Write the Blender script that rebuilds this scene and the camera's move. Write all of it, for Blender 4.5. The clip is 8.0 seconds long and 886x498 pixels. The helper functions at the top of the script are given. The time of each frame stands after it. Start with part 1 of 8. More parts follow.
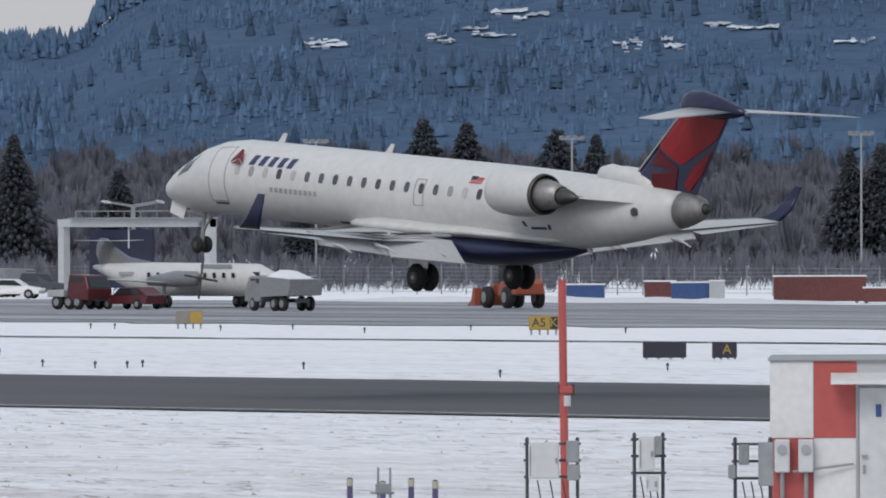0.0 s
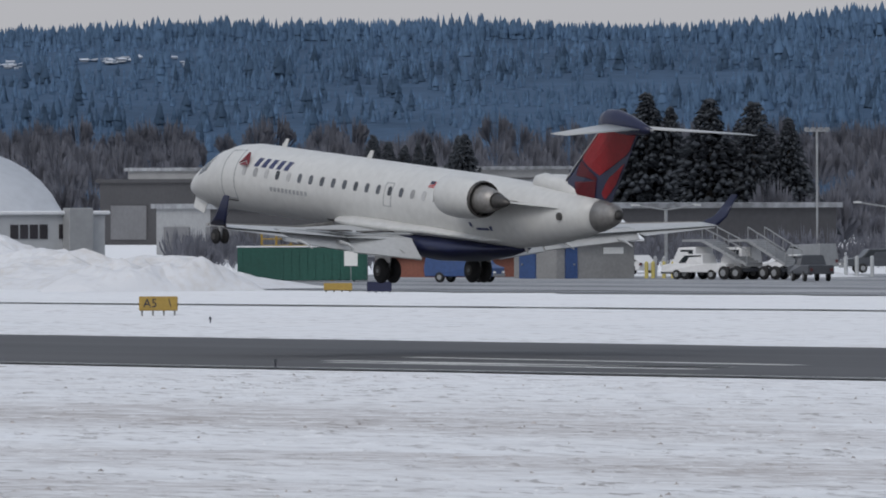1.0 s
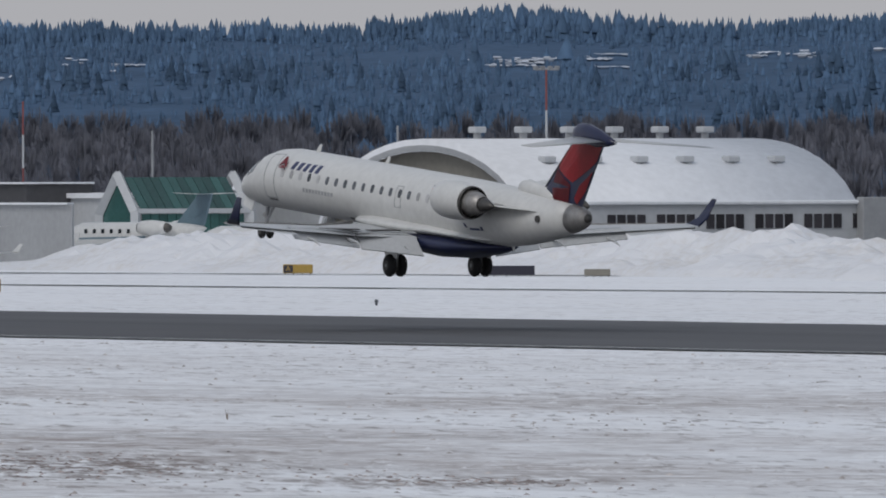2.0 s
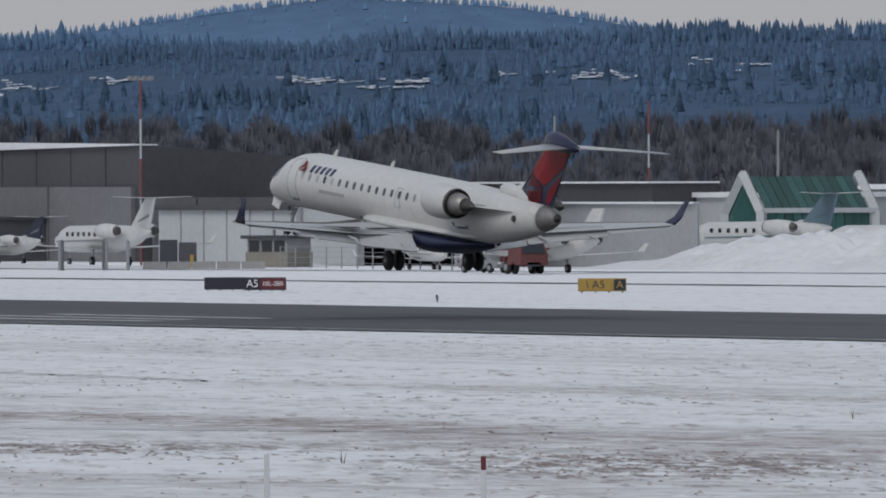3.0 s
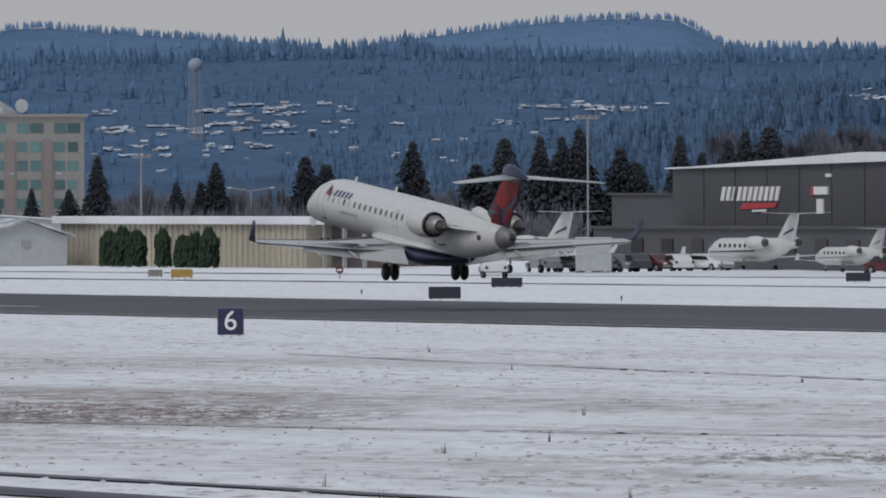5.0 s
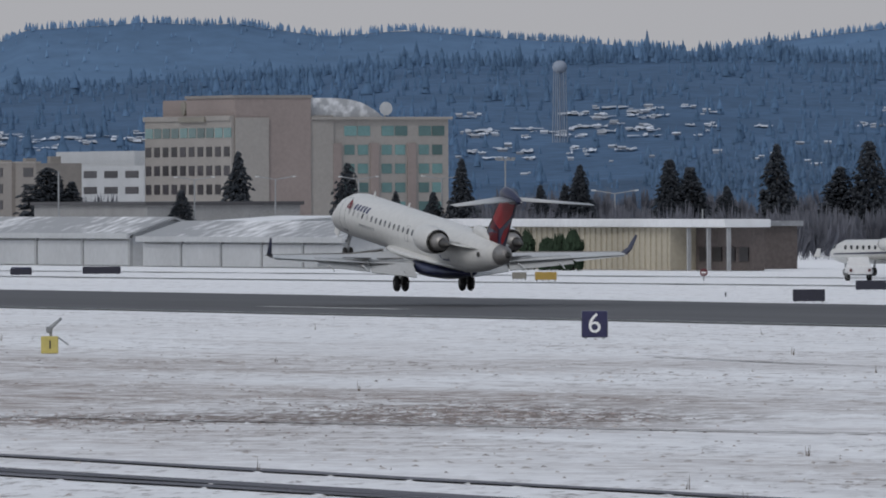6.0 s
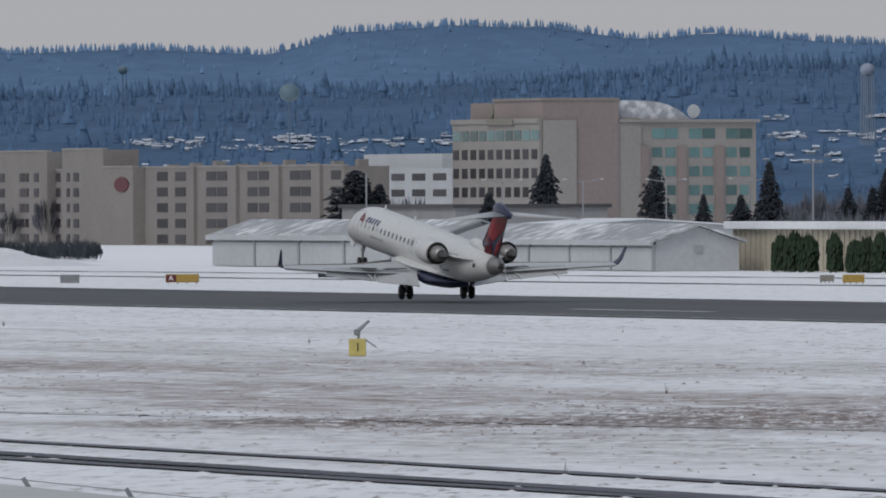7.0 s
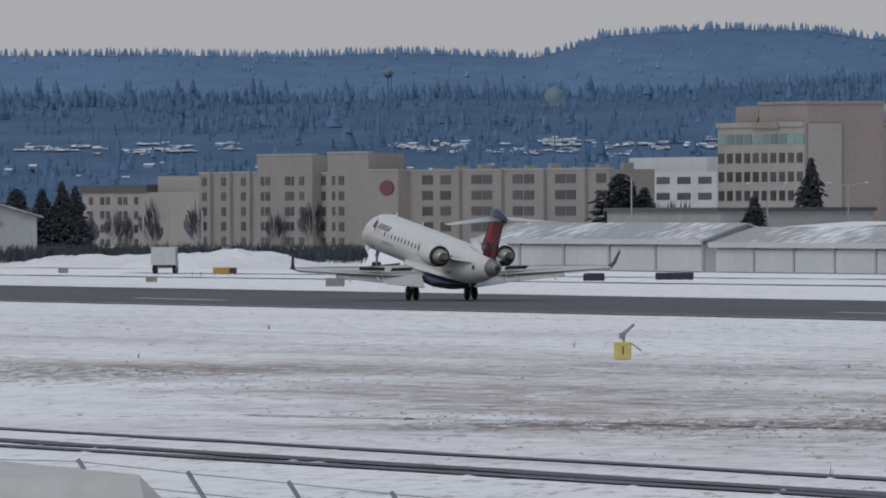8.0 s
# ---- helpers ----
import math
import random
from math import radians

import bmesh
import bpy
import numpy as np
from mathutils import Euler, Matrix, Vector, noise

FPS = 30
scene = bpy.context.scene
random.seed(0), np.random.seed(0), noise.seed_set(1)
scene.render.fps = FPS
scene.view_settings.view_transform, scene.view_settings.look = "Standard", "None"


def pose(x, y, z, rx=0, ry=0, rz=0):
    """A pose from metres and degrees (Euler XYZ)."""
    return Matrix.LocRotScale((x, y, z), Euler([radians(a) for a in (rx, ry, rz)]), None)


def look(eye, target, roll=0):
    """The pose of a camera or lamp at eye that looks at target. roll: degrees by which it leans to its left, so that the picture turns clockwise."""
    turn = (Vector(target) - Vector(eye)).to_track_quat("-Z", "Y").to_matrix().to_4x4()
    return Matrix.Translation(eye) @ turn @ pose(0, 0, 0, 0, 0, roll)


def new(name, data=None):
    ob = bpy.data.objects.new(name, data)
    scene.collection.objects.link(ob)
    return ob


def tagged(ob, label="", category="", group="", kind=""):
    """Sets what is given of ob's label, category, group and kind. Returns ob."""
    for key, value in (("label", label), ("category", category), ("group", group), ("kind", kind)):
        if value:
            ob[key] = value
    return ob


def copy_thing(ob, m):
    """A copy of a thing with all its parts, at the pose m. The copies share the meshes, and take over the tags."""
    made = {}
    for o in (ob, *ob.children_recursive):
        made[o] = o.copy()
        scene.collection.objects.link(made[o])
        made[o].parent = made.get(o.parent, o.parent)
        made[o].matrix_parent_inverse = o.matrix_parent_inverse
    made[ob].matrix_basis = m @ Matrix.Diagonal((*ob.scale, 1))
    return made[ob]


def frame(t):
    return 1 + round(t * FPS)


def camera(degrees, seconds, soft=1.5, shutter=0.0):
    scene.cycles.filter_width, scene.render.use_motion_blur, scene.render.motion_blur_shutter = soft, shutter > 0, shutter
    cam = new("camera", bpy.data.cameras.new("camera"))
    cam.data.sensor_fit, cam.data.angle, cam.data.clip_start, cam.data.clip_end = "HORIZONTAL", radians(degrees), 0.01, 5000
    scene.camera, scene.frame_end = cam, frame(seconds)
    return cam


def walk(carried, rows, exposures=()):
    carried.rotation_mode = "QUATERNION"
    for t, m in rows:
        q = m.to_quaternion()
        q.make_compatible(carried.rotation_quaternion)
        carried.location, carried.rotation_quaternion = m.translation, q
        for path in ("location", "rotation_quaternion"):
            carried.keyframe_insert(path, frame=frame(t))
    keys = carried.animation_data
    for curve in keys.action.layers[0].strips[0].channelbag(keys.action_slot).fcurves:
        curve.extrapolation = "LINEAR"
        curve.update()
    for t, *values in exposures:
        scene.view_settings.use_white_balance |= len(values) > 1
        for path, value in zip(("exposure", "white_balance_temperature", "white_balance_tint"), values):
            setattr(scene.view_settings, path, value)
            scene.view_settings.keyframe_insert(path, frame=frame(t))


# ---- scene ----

# camera: a fixed stand, panned by hand after the aircraft
cam = camera(4.045, 8.0, soft=1.9)
EYE = (0.0, 0.0, 6.5)
PAN = [
    (0, 52.120, -0.1910),
    (0.2, 53.098, -0.2142),
    (0.5, 54.458, -0.2426),
    (0.7, 55.300, -0.2607),
    (1, 56.528, -0.2891),
    (1.2, 57.328, -0.3045),
    (1.5, 58.459, -0.3200),
    (1.7, 59.161, -0.3239),
    (2.8, 62.490, -0.3226),
    (3, 63.010, -0.3195),
    (3.5, 64.209, -0.3038),
    (4, 65.303, -0.2883),
    (4.5, 66.319, -0.2728),
    (5, 67.252, -0.2607),
    (6.5, 69.649, -0.2349),
    (7, 70.320, -0.2261),
    (7.5, 70.940, -0.2152),
    (8, 71.531, -0.2065),
]
walk(cam, [(t, pose(*EYE, 90 + tilt, 0.2, yaw)) for t, yaw, tilt in PAN],
     exposures=[(0.0, 0.22), (0.5, 0.11), (1.0, 0.0), (1.5, -0.09), (2.0, -0.13), (3.0, -0.17), (5.0, -0.15), (8.0, -0.16)])

# ---- light: overcast winter sky
SUN_AZ, SUN_EL = 150.0, 42.0
world = bpy.data.worlds.new("world")
scene.world = world
world.use_nodes = True
wn = world.node_tree
wn.nodes.clear()
sky = wn.nodes.new("ShaderNodeTexSky")
sky.sky_type = "NISHITA"
sky.sun_disc = False
sky.sun_elevation = radians(SUN_EL)
sky.sun_rotation = radians(SUN_AZ)
sky.air_density = 1.0
sky.dust_density = 4.0
cloud = wn.nodes.new("ShaderNodeMixRGB")
cloud.inputs[0].default_value = 0.85
# the cloud deck is greyer and warmer low down, bluer overhead
sky_co = wn.nodes.new("ShaderNodeTexCoord")
sky_z = wn.nodes.new("ShaderNodeSeparateXYZ")
wn.links.new(sky_co.outputs["Generated"], sky_z.inputs[0])
deck = wn.nodes.new("ShaderNodeValToRGB")
wn.links.new(sky_z.outputs[2], deck.inputs[0])
deck.color_ramp.elements[0].position, deck.color_ramp.elements[1].position = 0.0, 0.22
deck.color_ramp.elements[0].color = (4.55, 4.55, 4.80, 1)
deck.color_ramp.elements[1].color = (3.80, 4.18, 4.88, 1)
wn.links.new(deck.outputs[0], cloud.inputs[2])
wn.links.new(sky.outputs[0], cloud.inputs[1])
bg = wn.nodes.new("ShaderNodeBackground")
bg.inputs[1].default_value = 0.115
out = wn.nodes.new("ShaderNodeOutputWorld")
wn.links.new(cloud.outputs[0], bg.inputs[0])
wn.links.new(bg.outputs[0], out.inputs[0])
sun_data = bpy.data.lights.new("sun", "SUN")
sun_data.energy = 1.0
sun_data.angle = radians(25)
sun_data.color = (1.0, 0.99, 0.98)
sun_ob = new("sun", sun_data)
sun_ob.matrix_world = look((0, 0, 300), (-math.sin(radians(SUN_AZ)) * 100, -math.cos(radians(SUN_AZ)) * 100 + 0, 300 - 100 * math.tan(radians(SUN_EL))))


# ---- materials
def mat(name, color, rough=0.6, metal=0.0, vary=0.12, scale=1.0, bump=0.0, second=None, spec=0.5, random_obj=0.0, island=0.0, stretch=(1, 1, 1), ramp=(0.35, 0.65)):
    """A surface with a broad and a fine variation of colour, and fine relief."""
    m = bpy.data.materials.new(name)
    m.use_nodes = True
    nt = m.node_tree
    bsdf = nt.nodes["Principled BSDF"]
    bsdf.inputs["Roughness"].default_value = rough
    bsdf.inputs["Metallic"].default_value = metal
    bsdf.inputs["Specular IOR Level"].default_value = spec
    co = nt.nodes.new("ShaderNodeTexCoord")
    mp = nt.nodes.new("ShaderNodeMapping")
    mp.inputs["Scale"].default_value = stretch
    nt.links.new(co.outputs["Object"], mp.inputs["Vector"])
    n1 = nt.nodes.new("ShaderNodeTexNoise")
    n1.inputs["Scale"].default_value = 0.35 * scale
    n1.inputs["Detail"].default_value = 6
    n2 = nt.nodes.new("ShaderNodeTexNoise")
    n2.inputs["Scale"].default_value = 5.0 * scale
    n2.inputs["Detail"].default_value = 8
    nt.links.new(mp.outputs[0], n1.inputs["Vector"])
    nt.links.new(mp.outputs[0], n2.inputs["Vector"])
    add = nt.nodes.new("ShaderNodeMath")
    add.operation = "MULTIPLY_ADD"
    add.inputs[1].default_value = 0.5
    nt.links.new(n1.outputs["Fac"], add.inputs[0])
    half = nt.nodes.new("ShaderNodeMath")
    half.operation = "MULTIPLY"
    half.inputs[1].default_value = 0.5
    nt.links.new(n2.outputs["Fac"], half.inputs[0])
    nt.links.new(half.outputs[0], add.inputs[2])
    cr = nt.nodes.new("ShaderNodeValToRGB")
    nt.links.new(add.outputs[0], cr.inputs[0])
    c2 = second or tuple(c * (1 - 2 * vary) for c in color)
    c1 = color if second else tuple(min(1, c * (1 + vary)) for c in color)
    cr.color_ramp.elements[0].position, cr.color_ramp.elements[1].position = ramp
    cr.color_ramp.elements[0].color = (*c2, 1)
    cr.color_ramp.elements[1].color = (*c1, 1)
    last = cr.outputs[0]
    if random_obj or island:
        hsv = nt.nodes.new("ShaderNodeHueSaturation")
        if island:
            src = nt.nodes.new("ShaderNodeNewGeometry").outputs["Random Per Island"]
        else:
            src = nt.nodes.new("ShaderNodeObjectInfo").outputs["Random"]
        amount = island or random_obj
        mr = nt.nodes.new("ShaderNodeMapRange")
        mr.inputs[3].default_value, mr.inputs[4].default_value = 1 - amount, 1 + amount
        nt.links.new(src, mr.inputs[0])
        nt.links.new(mr.outputs[0], hsv.inputs["Value"])
        nt.links.new(last, hsv.inputs["Color"])
        last = hsv.outputs[0]
    nt.links.new(last, bsdf.inputs["Base Color"])
    if bump:
        bp = nt.nodes.new("ShaderNodeBump")
        bp.inputs["Strength"].default_value = bump
        bp.inputs["Distance"].default_value = 0.05
        nt.links.new(n2.outputs["Fac"], bp.inputs["Height"])
        nt.links.new(bp.outputs[0], bsdf.inputs["Normal"])
    return m


M = {}
M["white_paint"] = mat("white_paint", (0.60, 0.60, 0.585), 0.34, vary=0.06, scale=0.6)
M["blue_paint"] = mat("blue_paint", (0.011, 0.015, 0.052), 0.3, vary=0.1)
M["red_paint"] = mat("red_paint", (0.5, 0.025, 0.035), 0.35, vary=0.08)
M["dark_red_paint"] = mat("dark_red_paint", (0.2, 0.02, 0.03), 0.35, vary=0.08)
M["grey_paint"] = mat("grey_paint", (0.46, 0.47, 0.475), 0.4, vary=0.06)
M["bare_metal"] = mat("bare_metal", (0.36, 0.345, 0.33), 0.5, 0.7, vary=0.15)
M["dark_metal"] = mat("dark_metal", (0.10, 0.095, 0.09), 0.45, 0.6, vary=0.2)
M["rubber"] = mat("rubber", (0.015, 0.015, 0.016), 0.75, vary=0.2)
M["dark_glass"] = mat("dark_glass", (0.025, 0.03, 0.035), 0.12, vary=0.05)
M["cabin_pane"] = mat("cabin_pane", (0.075, 0.08, 0.09), 0.2, random_obj=0.4)
M["cabin_shade"] = mat("cabin_shade", (0.42, 0.42, 0.42), 0.4, random_obj=0.2)
M["line_grey"] = mat("line_grey", (0.33, 0.34, 0.35), 0.5)
M["letter_blue"] = mat("letter_blue", (0.03, 0.04, 0.12), 0.4)
M["snow"] = mat("snow", (0.75, 0.765, 0.79), 0.8, vary=0.05, scale=0.3, bump=0.4)
M["asphalt"] = mat("asphalt", (0.062, 0.063, 0.068), 0.8, vary=0.22, scale=0.12, stretch=(0.12, 1, 1))
M["marking"] = mat("marking", (0.62, 0.62, 0.6), 0.7, vary=0.15, scale=0.6)
# Air haze is mixed into these forest and slope colours as a blue tint.
M["forest_near_haze"] = mat("forest_near_haze", (0.093, 0.156, 0.250), 0.95, vary=0.15, scale=0.05, island=0.15, spec=0.05)
M["forest_dark_haze"] = mat("forest_dark_haze", (0.058, 0.096, 0.152), 0.95, vary=0.15, scale=0.05, island=0.2, spec=0.05)
# Thicker haze with distance: paler, bluer colours for middle and far woods.
M["forest_mid_haze"] = mat("forest_mid_haze", (0.100, 0.174, 0.285), 0.95, vary=0.12, scale=0.05, island=0.12, spec=0.05)
M["forest_far_haze"] = mat("forest_far_haze", (0.153, 0.258, 0.412), 0.95, vary=0.1, scale=0.05, island=0.1, spec=0.05)
M["slope_near_haze"] = mat("slope_near_haze", (0.073, 0.121, 0.195), 0.95, vary=0.15, scale=0.03, spec=0.05)
# Middle and far slopes carry the same haze in their colour.
M["slope_mid_haze"] = mat("slope_mid_haze", (0.086, 0.148, 0.244), 0.95, vary=0.15, scale=0.03, spec=0.05)
M["slope_far_haze"] = mat("slope_far_haze", (0.125, 0.210, 0.334), 0.95, vary=0.1, scale=0.02, spec=0.05)
# Bare woods and firs are lightened and greyed to take in haze.
M["bare_wood"] = mat("bare_wood", (0.168, 0.172, 0.198), 0.95, vary=0.15, scale=0.1, island=0.10, spec=0.05)
M["conifer"] = mat("conifer", (0.084, 0.094, 0.108), 0.95, vary=0.25, scale=0.6, spec=0.05)
M["bark"] = mat("bark", (0.07, 0.06, 0.055), 0.9, vary=0.2)
M["concrete"] = mat("concrete", (0.27, 0.27, 0.27), 0.85, vary=0.1)
M["hotel_tan"] = mat("hotel_tan", (0.231, 0.214, 0.200), 0.85, vary=0.06, scale=0.3)
M["hotel_pink"] = mat("hotel_pink", (0.252, 0.210, 0.197), 0.85, vary=0.06, scale=0.3)
M["hotel_pale"] = mat("hotel_pale", (0.290, 0.273, 0.256), 0.85, vary=0.06, scale=0.3)
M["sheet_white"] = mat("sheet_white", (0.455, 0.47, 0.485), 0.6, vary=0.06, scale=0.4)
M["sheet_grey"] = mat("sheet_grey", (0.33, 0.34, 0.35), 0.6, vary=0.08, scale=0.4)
M["sheet_dark"] = mat("sheet_dark", (0.070, 0.071, 0.079), 0.6, vary=0.1, scale=0.4)
M["sheet_brown"] = mat("sheet_brown", (0.062, 0.061, 0.066), 0.6, vary=0.1, scale=0.4)
M["beige"] = mat("beige", (0.42, 0.385, 0.31), 0.8, vary=0.07, scale=0.5)
M["tan_door"] = mat("tan_door", (0.225, 0.212, 0.182), 0.8, vary=0.07, scale=0.5)
M["door_grey"] = mat("door_grey", (0.175, 0.178, 0.188), 0.6, vary=0.08, scale=0.4)
# Patchy snow on far roofs, its tones dulled for haze.
M["thin_snow_haze"] = mat("thin_snow_haze", (0.36, 0.375, 0.40), 0.8, scale=0.2, second=(0.16, 0.165, 0.175), ramp=(0.40, 0.60))
M["shop_brown"] = mat("shop_brown", (0.12, 0.10, 0.095), 0.85, vary=0.15, scale=0.6)
M["globe_grey"] = mat("globe_grey", (0.20, 0.21, 0.245), 0.45, vary=0.1)
M["sign_navy"] = mat("sign_navy", (0.022, 0.022, 0.075), 0.5, vary=0.1)
M["stake_purple"] = mat("stake_purple", (0.085, 0.075, 0.17), 0.6, vary=0.12)
# Near-black colour that stands for the shade inside openings.
M["interior_shade"] = mat("interior_shade", (0.02, 0.022, 0.035), 0.9, vary=0.1)
M["pane_dark"] = mat("pane_dark", (0.036, 0.033, 0.038), 0.35, spec=0.3, random_obj=0.5)
M["pane_teal"] = mat("pane_teal", (0.10, 0.19, 0.19), 0.2, random_obj=0.5)
M["green_glass"] = mat("green_glass", (0.035, 0.098, 0.091), 0.15, random_obj=0.3)
M["orange"] = mat("orange", (0.33, 0.085, 0.045), 0.5, vary=0.12)
M["tower_orange"] = mat("tower_orange", (0.43, 0.083, 0.075), 0.6, vary=0.08)
M["blue_box"] = mat("blue_box", (0.035, 0.08, 0.22), 0.5, vary=0.12)
M["red_box"] = mat("red_box", (0.135, 0.04, 0.037), 0.6, vary=0.15)
M["green_box"] = mat("green_box", (0.015, 0.09, 0.07), 0.55, vary=0.12)
M["brick_red"] = mat("brick_red", (0.26, 0.10, 0.07), 0.85, vary=0.15)
M["yellow"] = mat("yellow", (0.37, 0.245, 0.05), 0.5, vary=0.1)
M["sign_black"] = mat("sign_black", (0.02, 0.02, 0.035), 0.5, vary=0.1)
M["sign_white"] = mat("sign_white", (0.8, 0.8, 0.78), 0.5, vary=0.03)
M["sign_red"] = mat("sign_red", (0.11, 0.016, 0.024), 0.5, vary=0.08)
M["post_grey"] = mat("post_grey", (0.30, 0.31, 0.32), 0.6, 0.3, vary=0.1)
M["box_grey"] = mat("box_grey", (0.55, 0.56, 0.56), 0.55, vary=0.07)
M["dry_grass"] = mat("dry_grass", (0.16, 0.12, 0.09), 0.9, vary=0.25, island=0.4)
# On the water towers this bluish green includes the haze before them.
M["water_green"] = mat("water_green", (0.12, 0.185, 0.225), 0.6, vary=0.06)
# Far snow, roofs and walls are dimmed and blued for haze.
M["far_white_haze"] = mat("far_white_haze", (0.52, 0.56, 0.62), 0.8, vary=0.08, island=0.35)
M["far_wall_haze"] = mat("far_wall_haze", (0.20, 0.235, 0.29), 0.8, vary=0.1, island=0.35)
M["car_white"] = mat("car_white", (0.7, 0.7, 0.7), 0.3, vary=0.05)
M["car_dark"] = mat("car_dark", (0.05, 0.055, 0.065), 0.3, vary=0.1)
M["car_red"] = mat("car_red", (0.085, 0.014, 0.018), 0.3, vary=0.1)
M["car_grey"] = mat("car_grey", (0.22, 0.23, 0.24), 0.3, vary=0.1)
M["mast_red"] = mat("mast_red", (0.20, 0.06, 0.06), 0.6, vary=0.08)


def leafy(m, amount):
    """Needles and twigs let part of the light through."""
    nt = m.node_tree
    bsdf = nt.nodes["Principled BSDF"]
    tr = nt.nodes.new("ShaderNodeBsdfTranslucent")
    nt.links.new(bsdf.inputs["Base Color"].links[0].from_socket, tr.inputs["Color"])
    mx = nt.nodes.new("ShaderNodeMixShader")
    mx.inputs[0].default_value = amount
    nt.links.new(bsdf.outputs[0], mx.inputs[1])
    nt.links.new(tr.outputs[0], mx.inputs[2])
    nt.links.new(mx.outputs[0], nt.nodes["Material Output"].inputs["Surface"])


for key, amount in (("conifer", 0.15), ("bare_wood", 0.4)):
    leafy(M[key], amount)

# Stem colour is blued to sink into the hazed slope behind.
M["tower_stem_haze"] = mat("tower_stem_haze", (0.085, 0.135, 0.20), 0.7, vary=0.08)


# ---- mesh helpers
def link_mesh(name, bm, material, parent=None, label="", smooth=False):
    me = bpy.data.meshes.new(name)
    bm.normal_update()
    bm.to_mesh(me)
    bm.free()
    for m in material if isinstance(material, (list, tuple)) else [material]:
        me.materials.append(m)
    if smooth:
        for p in me.polygons:
            p.use_smooth = True
    ob = new(name, me)
    if parent:
        ob.parent = parent
    if label:
        ob["label"] = label
    return ob


def part(name, bm, material, parent, label="", smooth=False):
    return link_mesh(name, bm, material, parent, label, smooth)


def thing(name, label, category, m=None, group="", kind=""):
    e = new(name)
    e.empty_display_size = 0.5
    if m is not None:
        e.matrix_world = m
    return tagged(e, label, category, group, kind)


def bm_box(x0, x1, y0, y1, z0, z1, bevel=0.0, bm=None):
    own = bmesh.new()
    r = bmesh.ops.create_cube(own, size=1)
    bmesh.ops.scale(own, vec=(abs(x1 - x0), abs(y1 - y0), abs(z1 - z0)), verts=own.verts)
    bmesh.ops.translate(own, vec=((x0 + x1) / 2, (y0 + y1) / 2, (z0 + z1) / 2), verts=own.verts)
    if bevel:
        bmesh.ops.bevel(own, geom=own.edges[:], offset=bevel, segments=1, affect="EDGES")
    return merge(bm, own)


def merge(bm, own):
    if bm is None:
        return own
    me = bpy.data.meshes.new("tmp")
    own.to_mesh(me)
    own.free()
    bm.from_mesh(me)
    bpy.data.meshes.remove(me)
    return bm


def bm_tube(a, b, r0, r1=None, n=10, bm=None):
    """A round bar from a to b."""
    a, b = Vector(a), Vector(b)
    own = bmesh.new()
    bmesh.ops.create_cone(own, cap_ends=True, segments=n, radius1=r0, radius2=r0 if r1 is None else r1, depth=(b - a).length)
    q = (b - a).to_track_quat("Z", "Y").to_matrix().to_4x4()
    bmesh.ops.transform(own, matrix=Matrix.Translation((a + b) / 2) @ q, verts=own.verts)
    return merge(bm, own)


def bm_rings(rings, close=True, cap=True, bm=None):
    """Skin over rings of points, each a list of the same length."""
    own = bm or bmesh.new()
    vs = [[own.verts.new(p) for p in ring] for ring in rings]
    n = len(rings[0])
    for a, b in zip(vs, vs[1:]):
        for i in range(n if close else n - 1):
            j = (i + 1) % n
            own.faces.new((a[i], a[j], b[j], b[i]))
    if cap:
        own.faces.new(list(reversed(vs[0])))
        own.faces.new(vs[-1])
    bmesh.ops.recalc_face_normals(own, faces=own.faces)
    return own


def bm_poly(points, depth, bm=None):
    """A flat plate: the outline points, pushed out along the vector depth."""
    return bm_rings([[Vector(p) for p in points], [Vector(p) + Vector(depth) for p in points]], bm=bm)


def at(bearing, dist, z=0.0):
    """A place by its bearing to the left of the runway's normal and its distance."""
    return Vector((-dist * math.sin(radians(bearing)), dist * math.cos(radians(bearing)), z))


# ---- ground, runway, taxiway edges
def ground_height(x, y):
    d = math.hypot(x, y)
    return -2.2 * min(1.0, max(0.0, (d - 1300) / 900))


# patches where the snow is worn through to dead grass: bearing, half width, distance from the road line, half depth, tufts
WORN = [(68.88, 0.85, 136.42, 5.0, 5200), (73.17, 0.9, 141.79, 5.0, 3800), (70.33, 1.0, 124.35, 2.6, 3000), (62.07, 1.0, 134.10, 4.5, 5200),
    (70.90, 0.9, 120.07, 1.8, 2000), (60.09, 0.6, 134.30, 2.0, 1600), (68.63, 0.9, 133.76, 3.5, 3600), (65.00, 1.4, 129.41, 2.0, 2200)]


